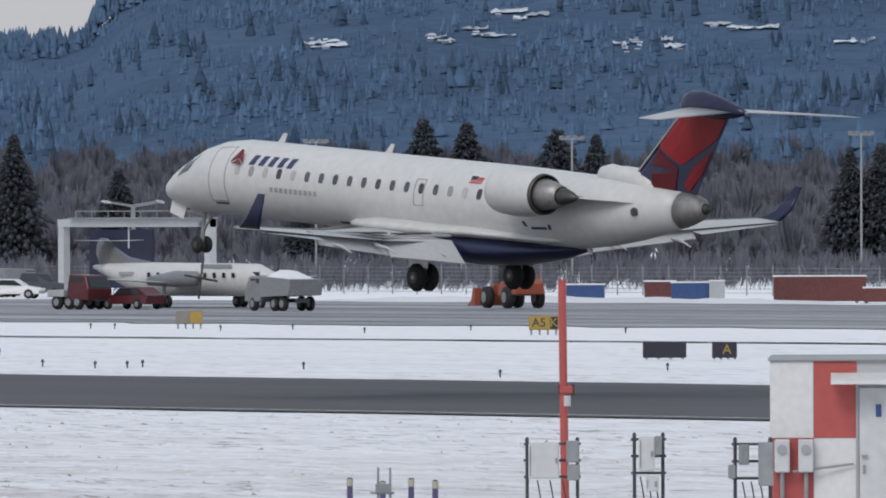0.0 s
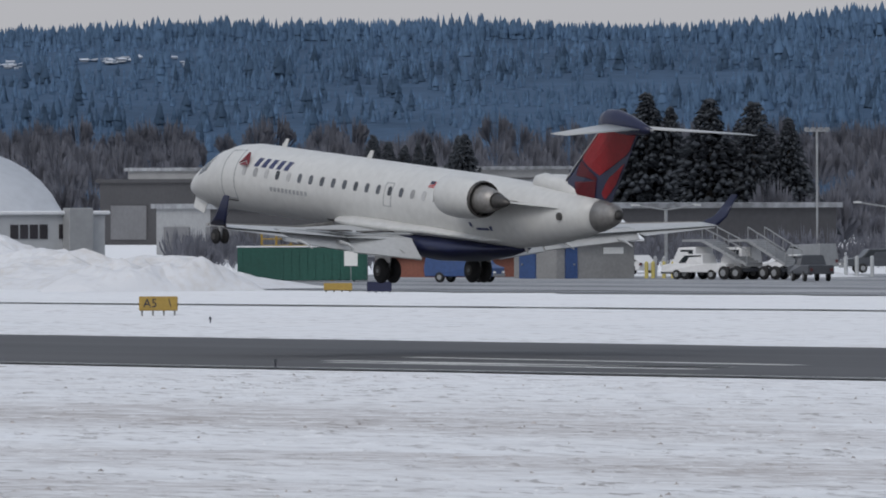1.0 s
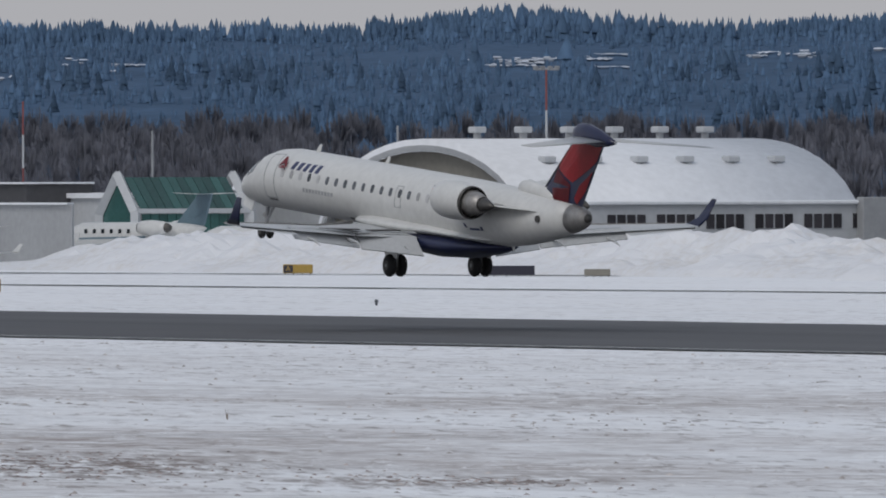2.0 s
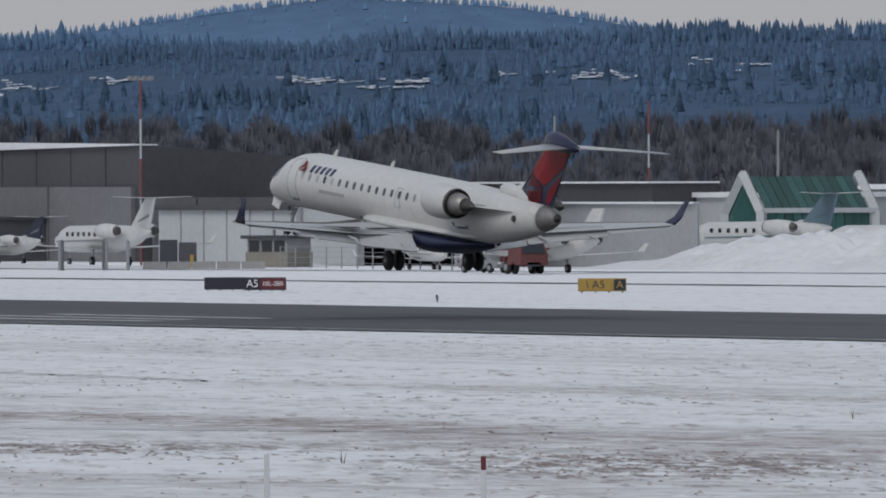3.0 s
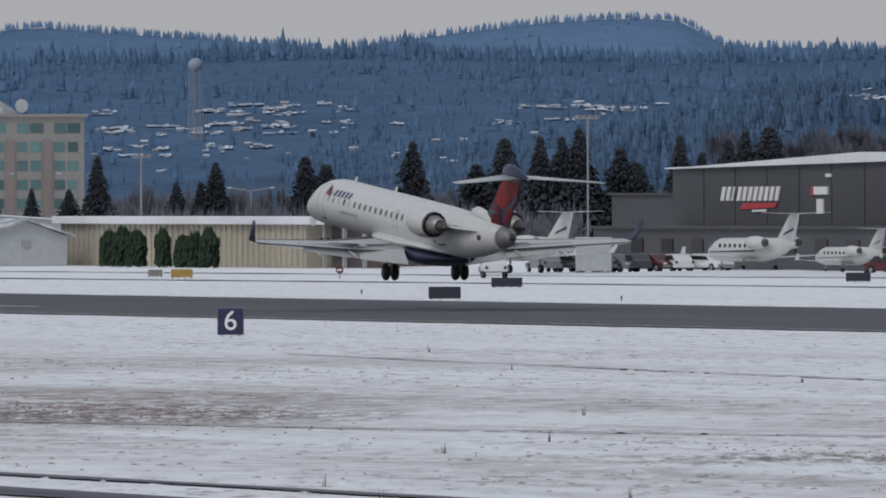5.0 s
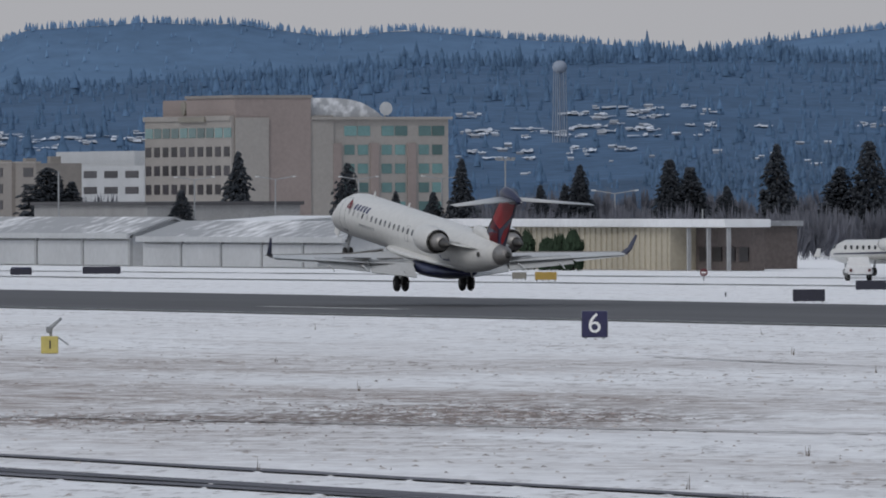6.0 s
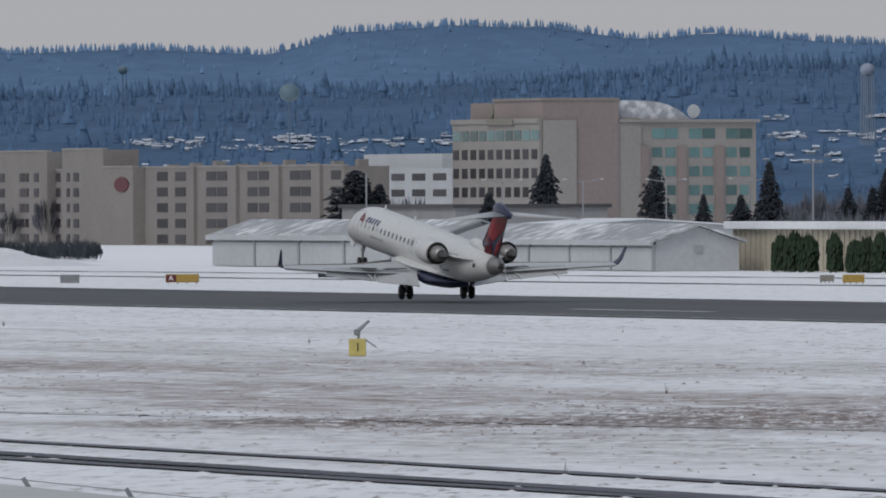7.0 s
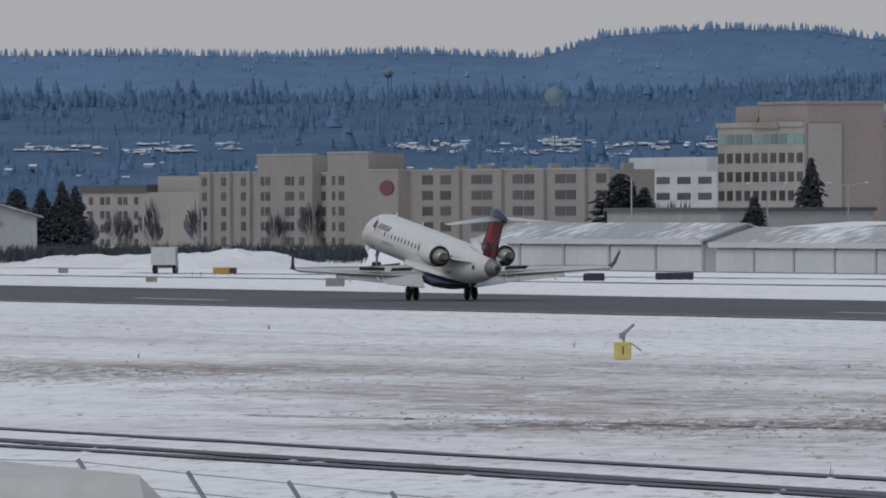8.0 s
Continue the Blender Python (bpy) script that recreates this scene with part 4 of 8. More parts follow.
spots = []
for i in range(2100):
    b = rnd.uniform(48, 66)
    d = rnd.uniform(2500, 3250)
    spots.append((at(b, d, -2.2 + (d - 2500) * 0.022), rnd.uniform(5, 13)))
bare_wood("bare_woods", spots, M["bare_wood"], "leafless brown-grey winter woods at the hill's foot", 5, 95)
spots = [(at(rnd.uniform(60, 76), rnd.uniform(2500, 3300), -2), rnd.uniform(5, 12)) for i in range(900)]
bare_wood("bare_woods", spots, M["bare_wood"], "leafless brown-grey winter woods between houses", 6)
spots = [(at(rnd.uniform(49, 57), rnd.uniform(1250, 1900), -1.0), rnd.uniform(4, 9)) for i in range(420)]
bare_wood("bare_woods", spots, M["bare_wood"], "leafless scrub and trees behind the apron", 8, 150)


def far_houses(name, spots, label, seed):
    """Small snow-roofed houses among the trees."""
    rnd = random.Random(seed)
    walls, wf, roofs, rf = [], [], [], []
    for p, w in spots:
        d, h = w * 0.6, w * 0.3
        ux, uy = math.cos(radians(64 + rnd.uniform(-30, 30))), math.sin(radians(64 + rnd.uniform(-30, 30)))
        def q(u, v, z):
            return (p.x + u * ux - v * uy, p.y + u * uy + v * ux, p.z + z)
        b = len(walls)
        walls += [q(-w / 2, -d / 2, 0), q(w / 2, -d / 2, 0), q(w / 2, d / 2, 0), q(-w / 2, d / 2, 0), q(-w / 2, -d / 2, h), q(w / 2, -d / 2, h), q(w / 2, d / 2, h), q(-w / 2, d / 2, h)]
        wf += [(b, b + 1, b + 5, b + 4), (b + 1, b + 2, b + 6, b + 5), (b + 2, b + 3, b + 7, b + 6), (b + 3, b, b + 4, b + 7)]
        b = len(roofs)
        e, r = 1.12, h + w * rnd.uniform(0.12, 0.22)
        roofs += [q(-w / 2 * e, -d / 2 * e, h), q(w / 2 * e, -d / 2 * e, h), q(w / 2 * e, d / 2 * e, h), q(-w / 2 * e, d / 2 * e, h), q(-w / 2 * e, 0, r), q(w / 2 * e, 0, r)]
        rf += [(b, b + 1, b + 5, b + 4), (b + 2, b + 3, b + 4, b + 5), (b, b + 4, b + 3), (b + 1, b + 2, b + 5)]
    town = thing(name, label, "houses", kind="stuff")
    for nm, v, f, mt in (("house_wall", walls, wf, M["far_wall_haze"]), ("snowy_roof", roofs, rf, M["far_white_haze"])):
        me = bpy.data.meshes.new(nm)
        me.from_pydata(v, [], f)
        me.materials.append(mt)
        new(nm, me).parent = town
    return town


spots = []
for clear, table, d0, d1 in ((CLEAR_NEAR, RIDGE_NEAR, 3000, 4050), (CLEAR_MID, RIDGE_MID, 3300, 4350)):
    for cb, ck, cw, cd in clear:
        for j in range(rnd.randint(0, 2)):
            spots.append((slope_point(table, d0, d1, -4, cb + rnd.uniform(-cw, cw), ck + rnd.uniform(-0.02, cd)) + Vector((1.5, -1.5, 0.3)), rnd.uniform(0.9, 2.4)))
for i in range(120):
    b, k = rnd.uniform(66, 76), rnd.uniform(0.22, 0.44)
    spots.append((slope_point(RIDGE_MID, 3300, 4350, -4, b, k) + Vector((10, -14, 0.8)), rnd.uniform(1.0, 2.8)))
far_houses("distant_houses", spots, "scattered distant houses with snowy roofs among trees", 9)


# ---- buildings; fronts face the runway (-y), flanks face +x
def wall_block(parent, name, x0, x1, y0, y1, z0, z1, material, label="", bevel=0.0):
    return part(name, bm_box(x0, x1, y0, y1, z0, z1, bevel), material, parent, label)


def on_front(parent, name, x0, x1, z0, z1, y, material, proud=0.12, label=""):
    return part(name, bm_box(x0, x1, y - proud, y + 0.02, z0, z1), material, parent, label)


def on_flank(parent, name, y0, y1, z0, z1, x, material, proud=0.12, label=""):
    return part(name, bm_box(x - 0.02, x + proud, y0, y1, z0, z1), material, parent, label)


def window_rows(parent, side, starts, width, zs_, height, plane, material, frame_mat=None):
    """Rows of set-back looking windows, each a part of its own with a sill."""
    for s in starts:
        for z in zs_:
            if side == "front":
                w = on_front(parent, "window", s, s + width, z, z + height, plane, material, 0.10)
                if frame_mat:
                    part("sill", bm_box(s - 0.1, s + width + 0.1, plane - 0.28, plane, z - 0.18, z - 0.02), frame_mat, w)
            else:
                w = on_flank(parent, "window", s, s + width, z, z + height, plane, material, 0.10)
                if frame_mat:
                    part("sill", bm_box(plane, plane + 0.28, s - 0.1, s + width + 0.1, z - 0.18, z - 0.02), frame_mat, w)


def gable_roof(x0, x1, y0, y1, z, rise, along="x", th=0.25, over=0.4):
    """A pitched roof slab of some thickness."""
    bm = bmesh.new()
    if along == "x":
        prof = [(y0 - over, z), ((y0 + y1) / 2, z + rise), (y1 + over, z)]
        pts = [(None, p[0], p[1]) for p in prof]
        a = [Vector((x0 - over, p[1], p[2])) for p in pts] + [Vector((x0 - over, p[1], p[2] - th)) for p in reversed(pts)]
        b = [v + Vector((x1 - x0 + 2 * over, 0, 0)) for v in a]
    else:
        prof = [(x0 - over, z), ((x0 + x1) / 2, z + rise), (x1 + over, z)]
        a = [Vector((p[0], y0 - over, p[1])) for p in prof] + [Vector((p[0], y0 - over, p[1] - th)) for p in reversed(prof)]
        b = [v + Vector((0, y1 - y0 + 2 * over, 0)) for v in a]
    return bm_rings([a, b], bm=bm)


def gable_end(x0, x1, y0, y1, z, rise, along="y"):
    """The triangular wall under a pitched roof, as one prism."""
    if along == "y":
        a = [Vector((x0, y0, z)), Vector((x1, y0, z)), Vector(((x0 + x1) / 2, y0, z + rise))]
        return bm_rings([a, [v + Vector((0, y1 - y0, 0)) for v in a]])
    a = [Vector((x0, y0, z)), Vector((x0, y1, z)), Vector((x0, (y0 + y1) / 2, z + rise))]
    return bm_rings([a, [v + Vector((x1 - x0, 0, 0)) for v in a]])


# arched hangar with snow on its back
def arched_hangar():
    Y = 440.0
    xl, xr = -784.17, -753.66
    yb = 466.81
    zt, ze = 8.90, 2.2
    hg = thing("aircraft_hangar", "arched tan-fronted hangar with thick snow on its roof", "hangar")
    n = 20
    def arc(y, grow=0.0):
        cx, rx = (xl + xr) / 2, (xr - xl) / 2 + grow
        return [Vector((cx - rx * math.cos(math.pi * i / n), y, ze * 0.0 + (zt + grow) * math.sin(math.pi * i / n) ** 0.8)) for i in range(n + 1)]
    front = [Vector((p.x, Y + 0.6, p.z)) for p in arc(Y)]
    part("front_wall", bm_rings([front, [v + Vector((0, 0.3, 0)) for v in front]]), M["tan_door"], hg, "tan sheet wall")
    outer, inner = arc(Y - 0.5, 0.35), arc(Y - 0.5, -0.55)
    back_o, back_i = arc(yb, 0.35), arc(yb, -0.2)
    part("roof", bm_rings([inner, outer, back_o, back_i], close=False, cap=False), M["snow"], hg, "snow-covered barrel roof", True)
    part("arch_trim", bm_rings([arc(Y - 0.56, -0.5), arc(Y - 0.56, -0.1), arc(Y - 0.3, -0.1)], close=False, cap=False), M["sheet_grey"], hg, "grey arch trim")
    zb = 4.75
    on_front(hg, "lintel", xl + 2, xr - 2, zb, zb + 0.35, Y + 0.6, M["sheet_white"], 0.4)
    edges = [-781.28, -776.37, -771.51, -768.05, -764.45, -760.72, -756.79, -754.44]
    for i, (a, b) in enumerate(zip(edges, edges[1:])):
        if i == 2:
            # A near-black slab fills the opening in place of its shade.
            part("doorway", bm_box(a, b, Y + 0.2, Y + 0.62, 0, zb), M["interior_shade"], hg, "near-black slab for the shade in the doorway")
            continue
        leaf = on_front(hg, "door_leaf", a + 0.06, b - 0.06, 0, zb - 0.05, Y + 0.6, M["tan_door"], 0.22)
        part("glazing", bm_box(a + 0.15, b - 0.15, Y + 0.3, Y + 0.36, zb * 0.62, zb - 0.1), M["sheet_white"], leaf, "pale translucent upper panel")
        part("post", bm_box(a - 0.07, a + 0.07, Y + 0.3, Y + 0.5, 0, zb), M["sheet_grey"], leaf)
    # roof vents along the ridge and lower down the slope
    cx = (xl + xr) / 2
    for i in range(6):
        y = Y + 4 + (yb - Y - 8) * i / 5
        for x, z in ((cx, zt + 0.35), (cx + (xr - xl) * 0.32, zt * 0.80)):
            v = part("roof_vent", bm_tube((x, y, z - 0.3), (x, y, z + 0.45), 0.28), M["sheet_grey"], hg)
            part("vent_cap", bm_box(x - 0.5, x + 0.5, y - 0.5, y + 0.5, z + 0.4, z + 0.85, 0.08), M["sheet_white"], v, "snow-capped vent")
    # long low annex on the flank with a ribbon of windows
    an = thing("hangar_annex", "white lean-to annex with a ribbon of dark windows", "annex")
    x2 = xr + 4.5
    za = 4.53
    wall_block(an, "wall", xr - 1, x2, Y + 1.5, yb, 0, za, M["sheet_white"])
    part("roof", bm_box(xr - 1.2, x2 + 0.3, Y + 1.3, yb + 0.3, za, za + 0.3, 0.08), M["snow"], an, "snow-covered roof edge")
    n = 26
    for i in range(n):
        y = Y + 3 + (yb - Y - 6) * i / n
        if i % 5 == 4:
            continue
        on_flank(an, "window", y, y + (yb - Y - 6) / n * 0.78, za - 1.65, za - 0.65, x2, M["pane_dark"], 0.08)
    part("stair", bm_box(x2, x2 + 0.9, yb - 3.5, yb - 1.5, 0, za + 0.5, 0.05), M["sheet_grey"], an, "grey outside stair")
    return hg


arched_hangar()


# dark hangar hall with a lower front wing
def dark_hall():
    Y = 432.0
    xl, xr = -979.60, -901.22
    yb = 453.77
    zl, zr = 8.38, 9.27
    hall = thing("aircraft_hangar", "large dark grey hangar hall with snowy roof edge and white lettering", "hangar")
    a = [Vector((xl, Y, 0)), Vector((xr, Y, 0)), Vector((xr, Y, zr)), Vector((xl, Y, zl))]
    b = [Vector((xl, yb, 0)), Vector((xr, yb, 0)), Vector((xr, yb, zr - 1.4)), Vector((xl, yb, zl - 0.8))]
    part("wall", bm_rings([a, b]), M["sheet_dark"], hall, "dark grey sheet wall")
    xm = xl + (xr - xl) * 0.5
    zm = (zl + zr) / 2
    edge = [(xl - 0.6, zl), (xr, zr), (xr, zr + 0.10), (xm, zm + 0.85), (xl + 6, zl + 0.22), (xl - 0.6, zl + 0.12)]
    part("snow_edge", bm_rings([[Vector((x, Y - 0.5, z)) for x, z in edge], [Vector((x, Y + 1.5, z)) for x, z in edge]]), M["snow"], hall, "snow on the roof")
    # panel seams
    for i in range(1, 12):
        x = xl + (xr - xl) * i / 12
        part("wall_rib", bm_box(x - 0.06, x + 0.06, Y - 0.06, Y, 3.6, zl + (zr - zl) * i / 12 - 0.1), M["sheet_brown"], hall)
    # lettering as plain slanted bars, red flash below
    lx0, lx1 = -969.31, -957.12
    z0, z1 = 5.67, 6.86
    for i in range(11):
        x = lx0 + (lx1 - lx0) * i / 11
        w = (lx1 - lx0) / 11 * (0.62 if i != 2 else 0.3)
        part("lettering", bm_poly([(x, Y - 0.02, z0), (x + w, Y - 0.02, z0), (x + w + 0.5, Y - 0.02, z1), (x + 0.5, Y - 0.02, z1)], (0, -0.14, 0)), M["sign_white"], hall, "white slanted bar of lettering")
    part("red_flash", bm_poly([(lx0 + 4.0, Y - 0.02, z0 - 0.75), (lx1 - 1.0, Y - 0.02, z0 - 0.55), (lx1 - 0.6, Y - 0.02, z0 - 0.15), (lx0 + 4.6, Y - 0.02, z0 - 0.2)], (0, -0.1, 0)), M["red_paint"], hall, "red painted flash")
    part("white_flash", bm_poly([(lx0 + 6.5, Y - 0.12, z0 - 0.95), (lx0 + 9.5, Y - 0.12, z0 - 0.90), (lx0 + 9.6, Y - 0.12, z0 - 0.72), (lx0 + 6.6, Y - 0.12, z0 - 0.76)], (0, -0.05, 0)), M["sign_white"], hall)
    for (px0, px1, zz0, zz1) in ((-950.26, -947.54, 6.17, 6.83), (-949.69, -948.45, 4.58, 5.80), (-947.88, -946.87, 7.63, 7.91)):
        on_front(hall, "wall_sign", px0, px1, zz0, zz1, Y, M["sign_white"], 0.15)
    on_front(hall, "wall_sign", -950.83, -950.38, 6.08, 6.83, Y, M["red_paint"], 0.15)
    # grey rolling doors at the far end and low office wing
    zd = 5.96
    dx0, dx1 = -933.48, xr - 0.8
    for i in range(4):
        on_front(hall, "hangar_door", dx0 + (dx1 - dx0) * i / 4, dx0 + (dx1 - dx0) * (i + 0.97) / 4, 0, zd, Y, M["door_grey"], 0.3 + 0.1 * (i % 2), "pale grey sliding hangar door")
    for i in range(5):
        y0 = Y + 1 + (yb - Y - 2) * i / 5
        on_flank(hall, "flank_panel", y0, y0 + (yb - Y - 2) / 5 * 0.96, 0, zr * 0.55, xr, M["door_grey"], 0.2, "grey lower wall panel")
    wing = thing("office_wing", "low dark grey office wing along the hangar's foot", "building")
    wx0, wx1 = -978.22, -918.14
    zw = 3.35
    wall_block(wing, "wall", wx0, wx1, 424, 431.5, 0, zw, M["sheet_dark"])
    part("roof_edge", bm_box(wx0 - 0.3, wx1 + 0.3, 423.6, 431.5, zw, zw + 0.22), M["sheet_brown"], wing)
    for i in range(9):
        x = wx0 + 2 + i * (wx1 - wx0 - 4) / 9
        on_front(wing, "window", x, x + 2.4, zw * 0.42, zw * 0.75, 424, M["pane_dark"], 0.1)
    left = thing("hangar_wing", "plain dark grey side hall of the hangar", "building")
    sx0 = -997.21
    wall_block(left, "wall", sx0, xl + 0.5, 434, 452, 0, 6.16, M["sheet_dark"])
    part("roof", bm_box(sx0 - 0.3, xl - 0.1, 433.7, 452, 6.16, 6.16 + 0.2), M["sheet_brown"], left)


dark_hall()


def lean_back(ob, y, k):
    """Runs the side walls of a building at a slant behind its front."""
    for child in ob.children:
        for v in child.data.vertices:
            if v.co.y > y + 0.5:
                v.co.x += (v.co.y - y) * k


# white hangars with an open dark bay
def white_hangar():
    Y = 424.0
    xl, xr = -856.06, -821.36
    zt, zr = 5.06, 5.86
    hg = thing("aircraft_hangar", "white sheet-metal hangar with an open dark bay", "hangar")
    ox0, ox1, oz = -846.45, -830.05, 5.18
    yb = Y + 14
    wall_block(hg, "front_wall", xl, ox0, Y, Y + 0.4, 0, zt, M["sheet_white"])
    wall_block(hg, "front_wall", ox1, xr, Y, Y + 0.4, 0, zt, M["sheet_white"])
    wall_block(hg, "front_wall", ox0, ox1, Y, Y + 0.4, oz, zt, M["sheet_white"])
    wall_block(hg, "flank_wall", xr - 0.4, xr, Y + 0.4, yb, 0, zt, M["sheet_white"])
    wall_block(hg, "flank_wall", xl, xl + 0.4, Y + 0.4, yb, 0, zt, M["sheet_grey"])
    # Back wall and sheet are near-black for the shade inside the bay.
    wall_block(hg, "back_wall", xl + 0.4, xr - 0.4, yb - 0.4, yb, 0, zt, M["interior_shade"])
    part("bay_lining", bm_box(ox0 - 3, ox1 + 3, Y + 12, Y + 12.3, 0, zt), M["interior_shade"], hg, "near-black sheet for the shade inside the bay")
    part("roof", gable_roof(xl, xr, Y, yb, zt + 0.1, max(0.9, zr - zt), "y", 0.3, 0.5), M["snow"], hg, "snowy low-pitched roof")
    part("gable", gable_end(xl, xr, Y, Y + 0.3, zt, max(0.7, zr - zt - 0.2), "y"), M["sheet_white"], hg)
    part("corner_post", bm_box(xl - 0.5, xl + 0.1, Y - 0.3, Y + 0.2, 0, zt), M["sheet_grey"], hg)
    for x in (ox0, ox1):
        part("jamb", bm_box(x - 0.15, x + 0.15, Y - 0.25, Y - 0.01, 0, oz), M["sheet_grey"], hg)
    lean_back(hg, Y, xr / Y * 0.98)
    # lower white sheds beside it
    sh = thing("storage_shed", "long low white shed with a dark flat roof", "shed")
    a, b, zz = -898.00, -873.20, 4.10
    wall_block(sh, "wall", a, b, 432, 446, 0, zz, M["sheet_white"])
    part("roof", bm_box(a - 0.3, b - 0.8, 431.6, 446, zz, zz + 0.4), M["sheet_brown"], sh)
    for i in range(1, 6):
        part("wall_seam", bm_box(a + (b - a) * i / 6 - 0.05, a + (b - a) * i / 6 + 0.05, 431.9, 432.02, 0, zz), M["sheet_grey"], sh)
    lg = thing("storage_shed", "long grey shed with snow-edged roof behind the hangar", "shed")
    a, b, zz = -921.77, -885.98, 6.10
    wall_block(lg, "wall", a, b, 470, 476, 0, zz, M["sheet_brown"])
    part("roof", bm_box(a - 0.3, b + 0.3, 469.5, 476, zz, zz + 0.15), M["snow"], lg, "snow-covered flat roof")
    wh = thing("storage_shed", "white low building beside the open hangar", "shed")
    a, b, zz = -832.80, -803.57, 4.63
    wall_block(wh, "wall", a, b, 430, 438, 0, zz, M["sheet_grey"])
    part("roof", bm_box(a, b, 429.6, 438, zz, zz + 0.12), M["snow"], wh, "snowy roof")
    part("roof_unit", bm_box(a + 1, a + 3, 431, 433, zz + 0.12, zz + 0.6, 0.06), M["sheet_white"], wh)
    lean_back(wh, 430, b / 430 * 0.98)


white_hangar()


# glazed hall with white gables
def glass_hall():
    Y = 470.0
    xl, xc = -873.64, -867.73
    yb = 480.41
    ze, zt = 4.93, 6.81
    gh = thing("glass_pavilion", "glazed green hall with thick white gable frames", "pavilion")
    mid = (xl + xc) / 2
    for y in (Y, yb):
        for a, b in (((xl, y, ze - 1.2), (mid, y, zt)), ((xc, y, ze - 1.2), (mid, y, zt)), ((xl, y, 0), (xl, y, ze - 1)), ((xc, y, 0), (xc, y, ze - 1))):
            part("gable_frame", bm_tube(a, b, 0.45, n=4), M["sheet_white"], gh)
    part("gable_glass", bm_poly([(xl + 0.4, Y + 0.1, 0), (xc - 0.4, Y + 0.1, 0), (xc - 0.4, Y + 0.1, ze - 1), (mid, Y + 0.1, zt - 0.6), (xl + 0.4, Y + 0.1, ze - 1)], (0, 0.1, 0)), M["green_glass"], gh)
    n = 12
    for i in range(n):
        y0, y1 = Y + 0.6 + (yb - Y - 1.2) * i / n, Y + 0.6 + (yb - Y - 1.2) * (i + 0.92) / n
        pane = [Vector((mid, y0, zt - 0.2)), Vector((mid, y1, zt - 0.2)), Vector((xc, y1, ze - 1.0)), Vector((xc, y0, ze - 1.0))]
        part("roof_pane", bm_poly(pane, (-0.06, 0, -0.06)), M["green_glass"], gh)
        on_flank(gh, "wall_pane", y0, y1, 0.3, ze - 1.2, xc - 0.1, M["green_glass"], 0.12)
    part("eaves", bm_box(xc - 0.1, xc + 0.25, Y, yb, ze - 1.15, ze - 0.8), M["sheet_white"], gh)
    low = thing("terminal_wing", "low white flat-roofed building with snowy roof", "building")
    a, b, zz = -873.92, -853.34, 4.36
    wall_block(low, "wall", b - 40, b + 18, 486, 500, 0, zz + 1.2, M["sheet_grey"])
    part("roof", bm_box(b - 40.3, b + 18.3, 485.6, 500, zz + 1.2, zz + 1.6), M["snow"], low, "snowy flat roof")
    wall_block(low, "wall", xl - 34, xl - 1, 474, 490, 0, zz + 0.6, M["sheet_white"])
    part("roof", bm_box(xl - 34.3, xl - 0.8, 473.6, 490, zz + 0.6, zz + 1.0), M["snow"], low, "snowy flat roof")


glass_hall()


# kiosk with blue doors, and the gantry behind the apron
def block_kiosk():
    Y = 487.0
    xl, xr = -727.60, -722.31
    yb = 493.55
    ze, zt = 2.62, 4.23
    ks = thing("block_hut", "grey block hut with blue doors and a snowy pitched roof", "hut")
    wall_block(ks, "wall", xl, xr, Y, yb, 0, ze, M["concrete"])
    part("gable", gable_end(xl, xr, Y, yb, ze, zt - ze - 0.15, "y"), M["concrete"], ks)
    part("roof", gable_roof(xl, xr, Y, yb, ze + 0.12, zt - ze, "y", 0.16, 0.5), M["snow"], ks, "snow on a ribbed metal roof")
    d = on_front(ks, "door", -726.82, -724.84, 0, 1.91, Y, M["blue_box"], 0.1, "bright blue steel door")
    y0, y1 = 487.71, 488.70
    d2 = on_flank(ks, "door", y0, y1, 0, ze - 0.3, xr, M["blue_box"], 0.1, "bright blue steel door")
    for dd, q in ((d, (xl + 1.2, Y - 0.15, 1.0)), (d2, (xr + 0.15, y1 - 0.3, 1.0))):
        part("handle", bm_box(q[0] - 0.06, q[0] + 0.06, q[1] - 0.04, q[1] + 0.04, q[2] - 0.06, q[2] + 0.06), M["post_grey"], dd)
    on_flank(ks, "wall_sign", 490.94, 492.60, ze - 0.9, ze - 0.45, xr, M["sign_white"], 0.05, "white sign plate")


block_kiosk()


def gantry():
    Y = 560.0
    xl, xr = -766.57, -748.10
    zt, zb = 5.69, 5.10
    g = thing("wash_gantry", "white steel gantry frame with railed walkway on top", "gantry")
    for x in (xl, xr):
        part("column", bm_box(x - 0.35, x + 0.35, Y - 0.3, Y + 0.3, 0, zt), M["sheet_white"], g)
    part("beam", bm_box(xl - 0.35, xr + 0.35, Y - 0.35, Y + 0.35, zb, zt), M["sheet_white"], g)
    part("shade_panel", bm_box(xl + 0.5, xl + 8.5, Y + 2, Y + 2.2, 0.5, zb - 0.2), M["blue_paint"], g, "dark blue panel")
    for i in range(9):
        x = xl + 1.5 + (xr - xl - 2) * i / 8
        part("rail_post", bm_tube((x, Y, zt), (x, Y, zt + 0.6), 0.04, n=5), M["post_grey"], g)
    part("walkway", bm_box(xl + 1.5, xr, Y - 0.8, Y + 0.8, zt + 0.02, zt + 0.12), M["post_grey"], g)
    part("handrail", bm_box(xl + 1.5, xr - 0.5, Y - 0.04, Y + 0.04, zt + 0.56, zt + 0.64), M["post_grey"], g)
    part("hose", bm_tube(((xl + xr) / 2 - 1, Y, zb), ((xl + xr) / 2 - 1, Y, zb - 1.6), 0.06, n=6), M["box_grey"], g)


gantry()


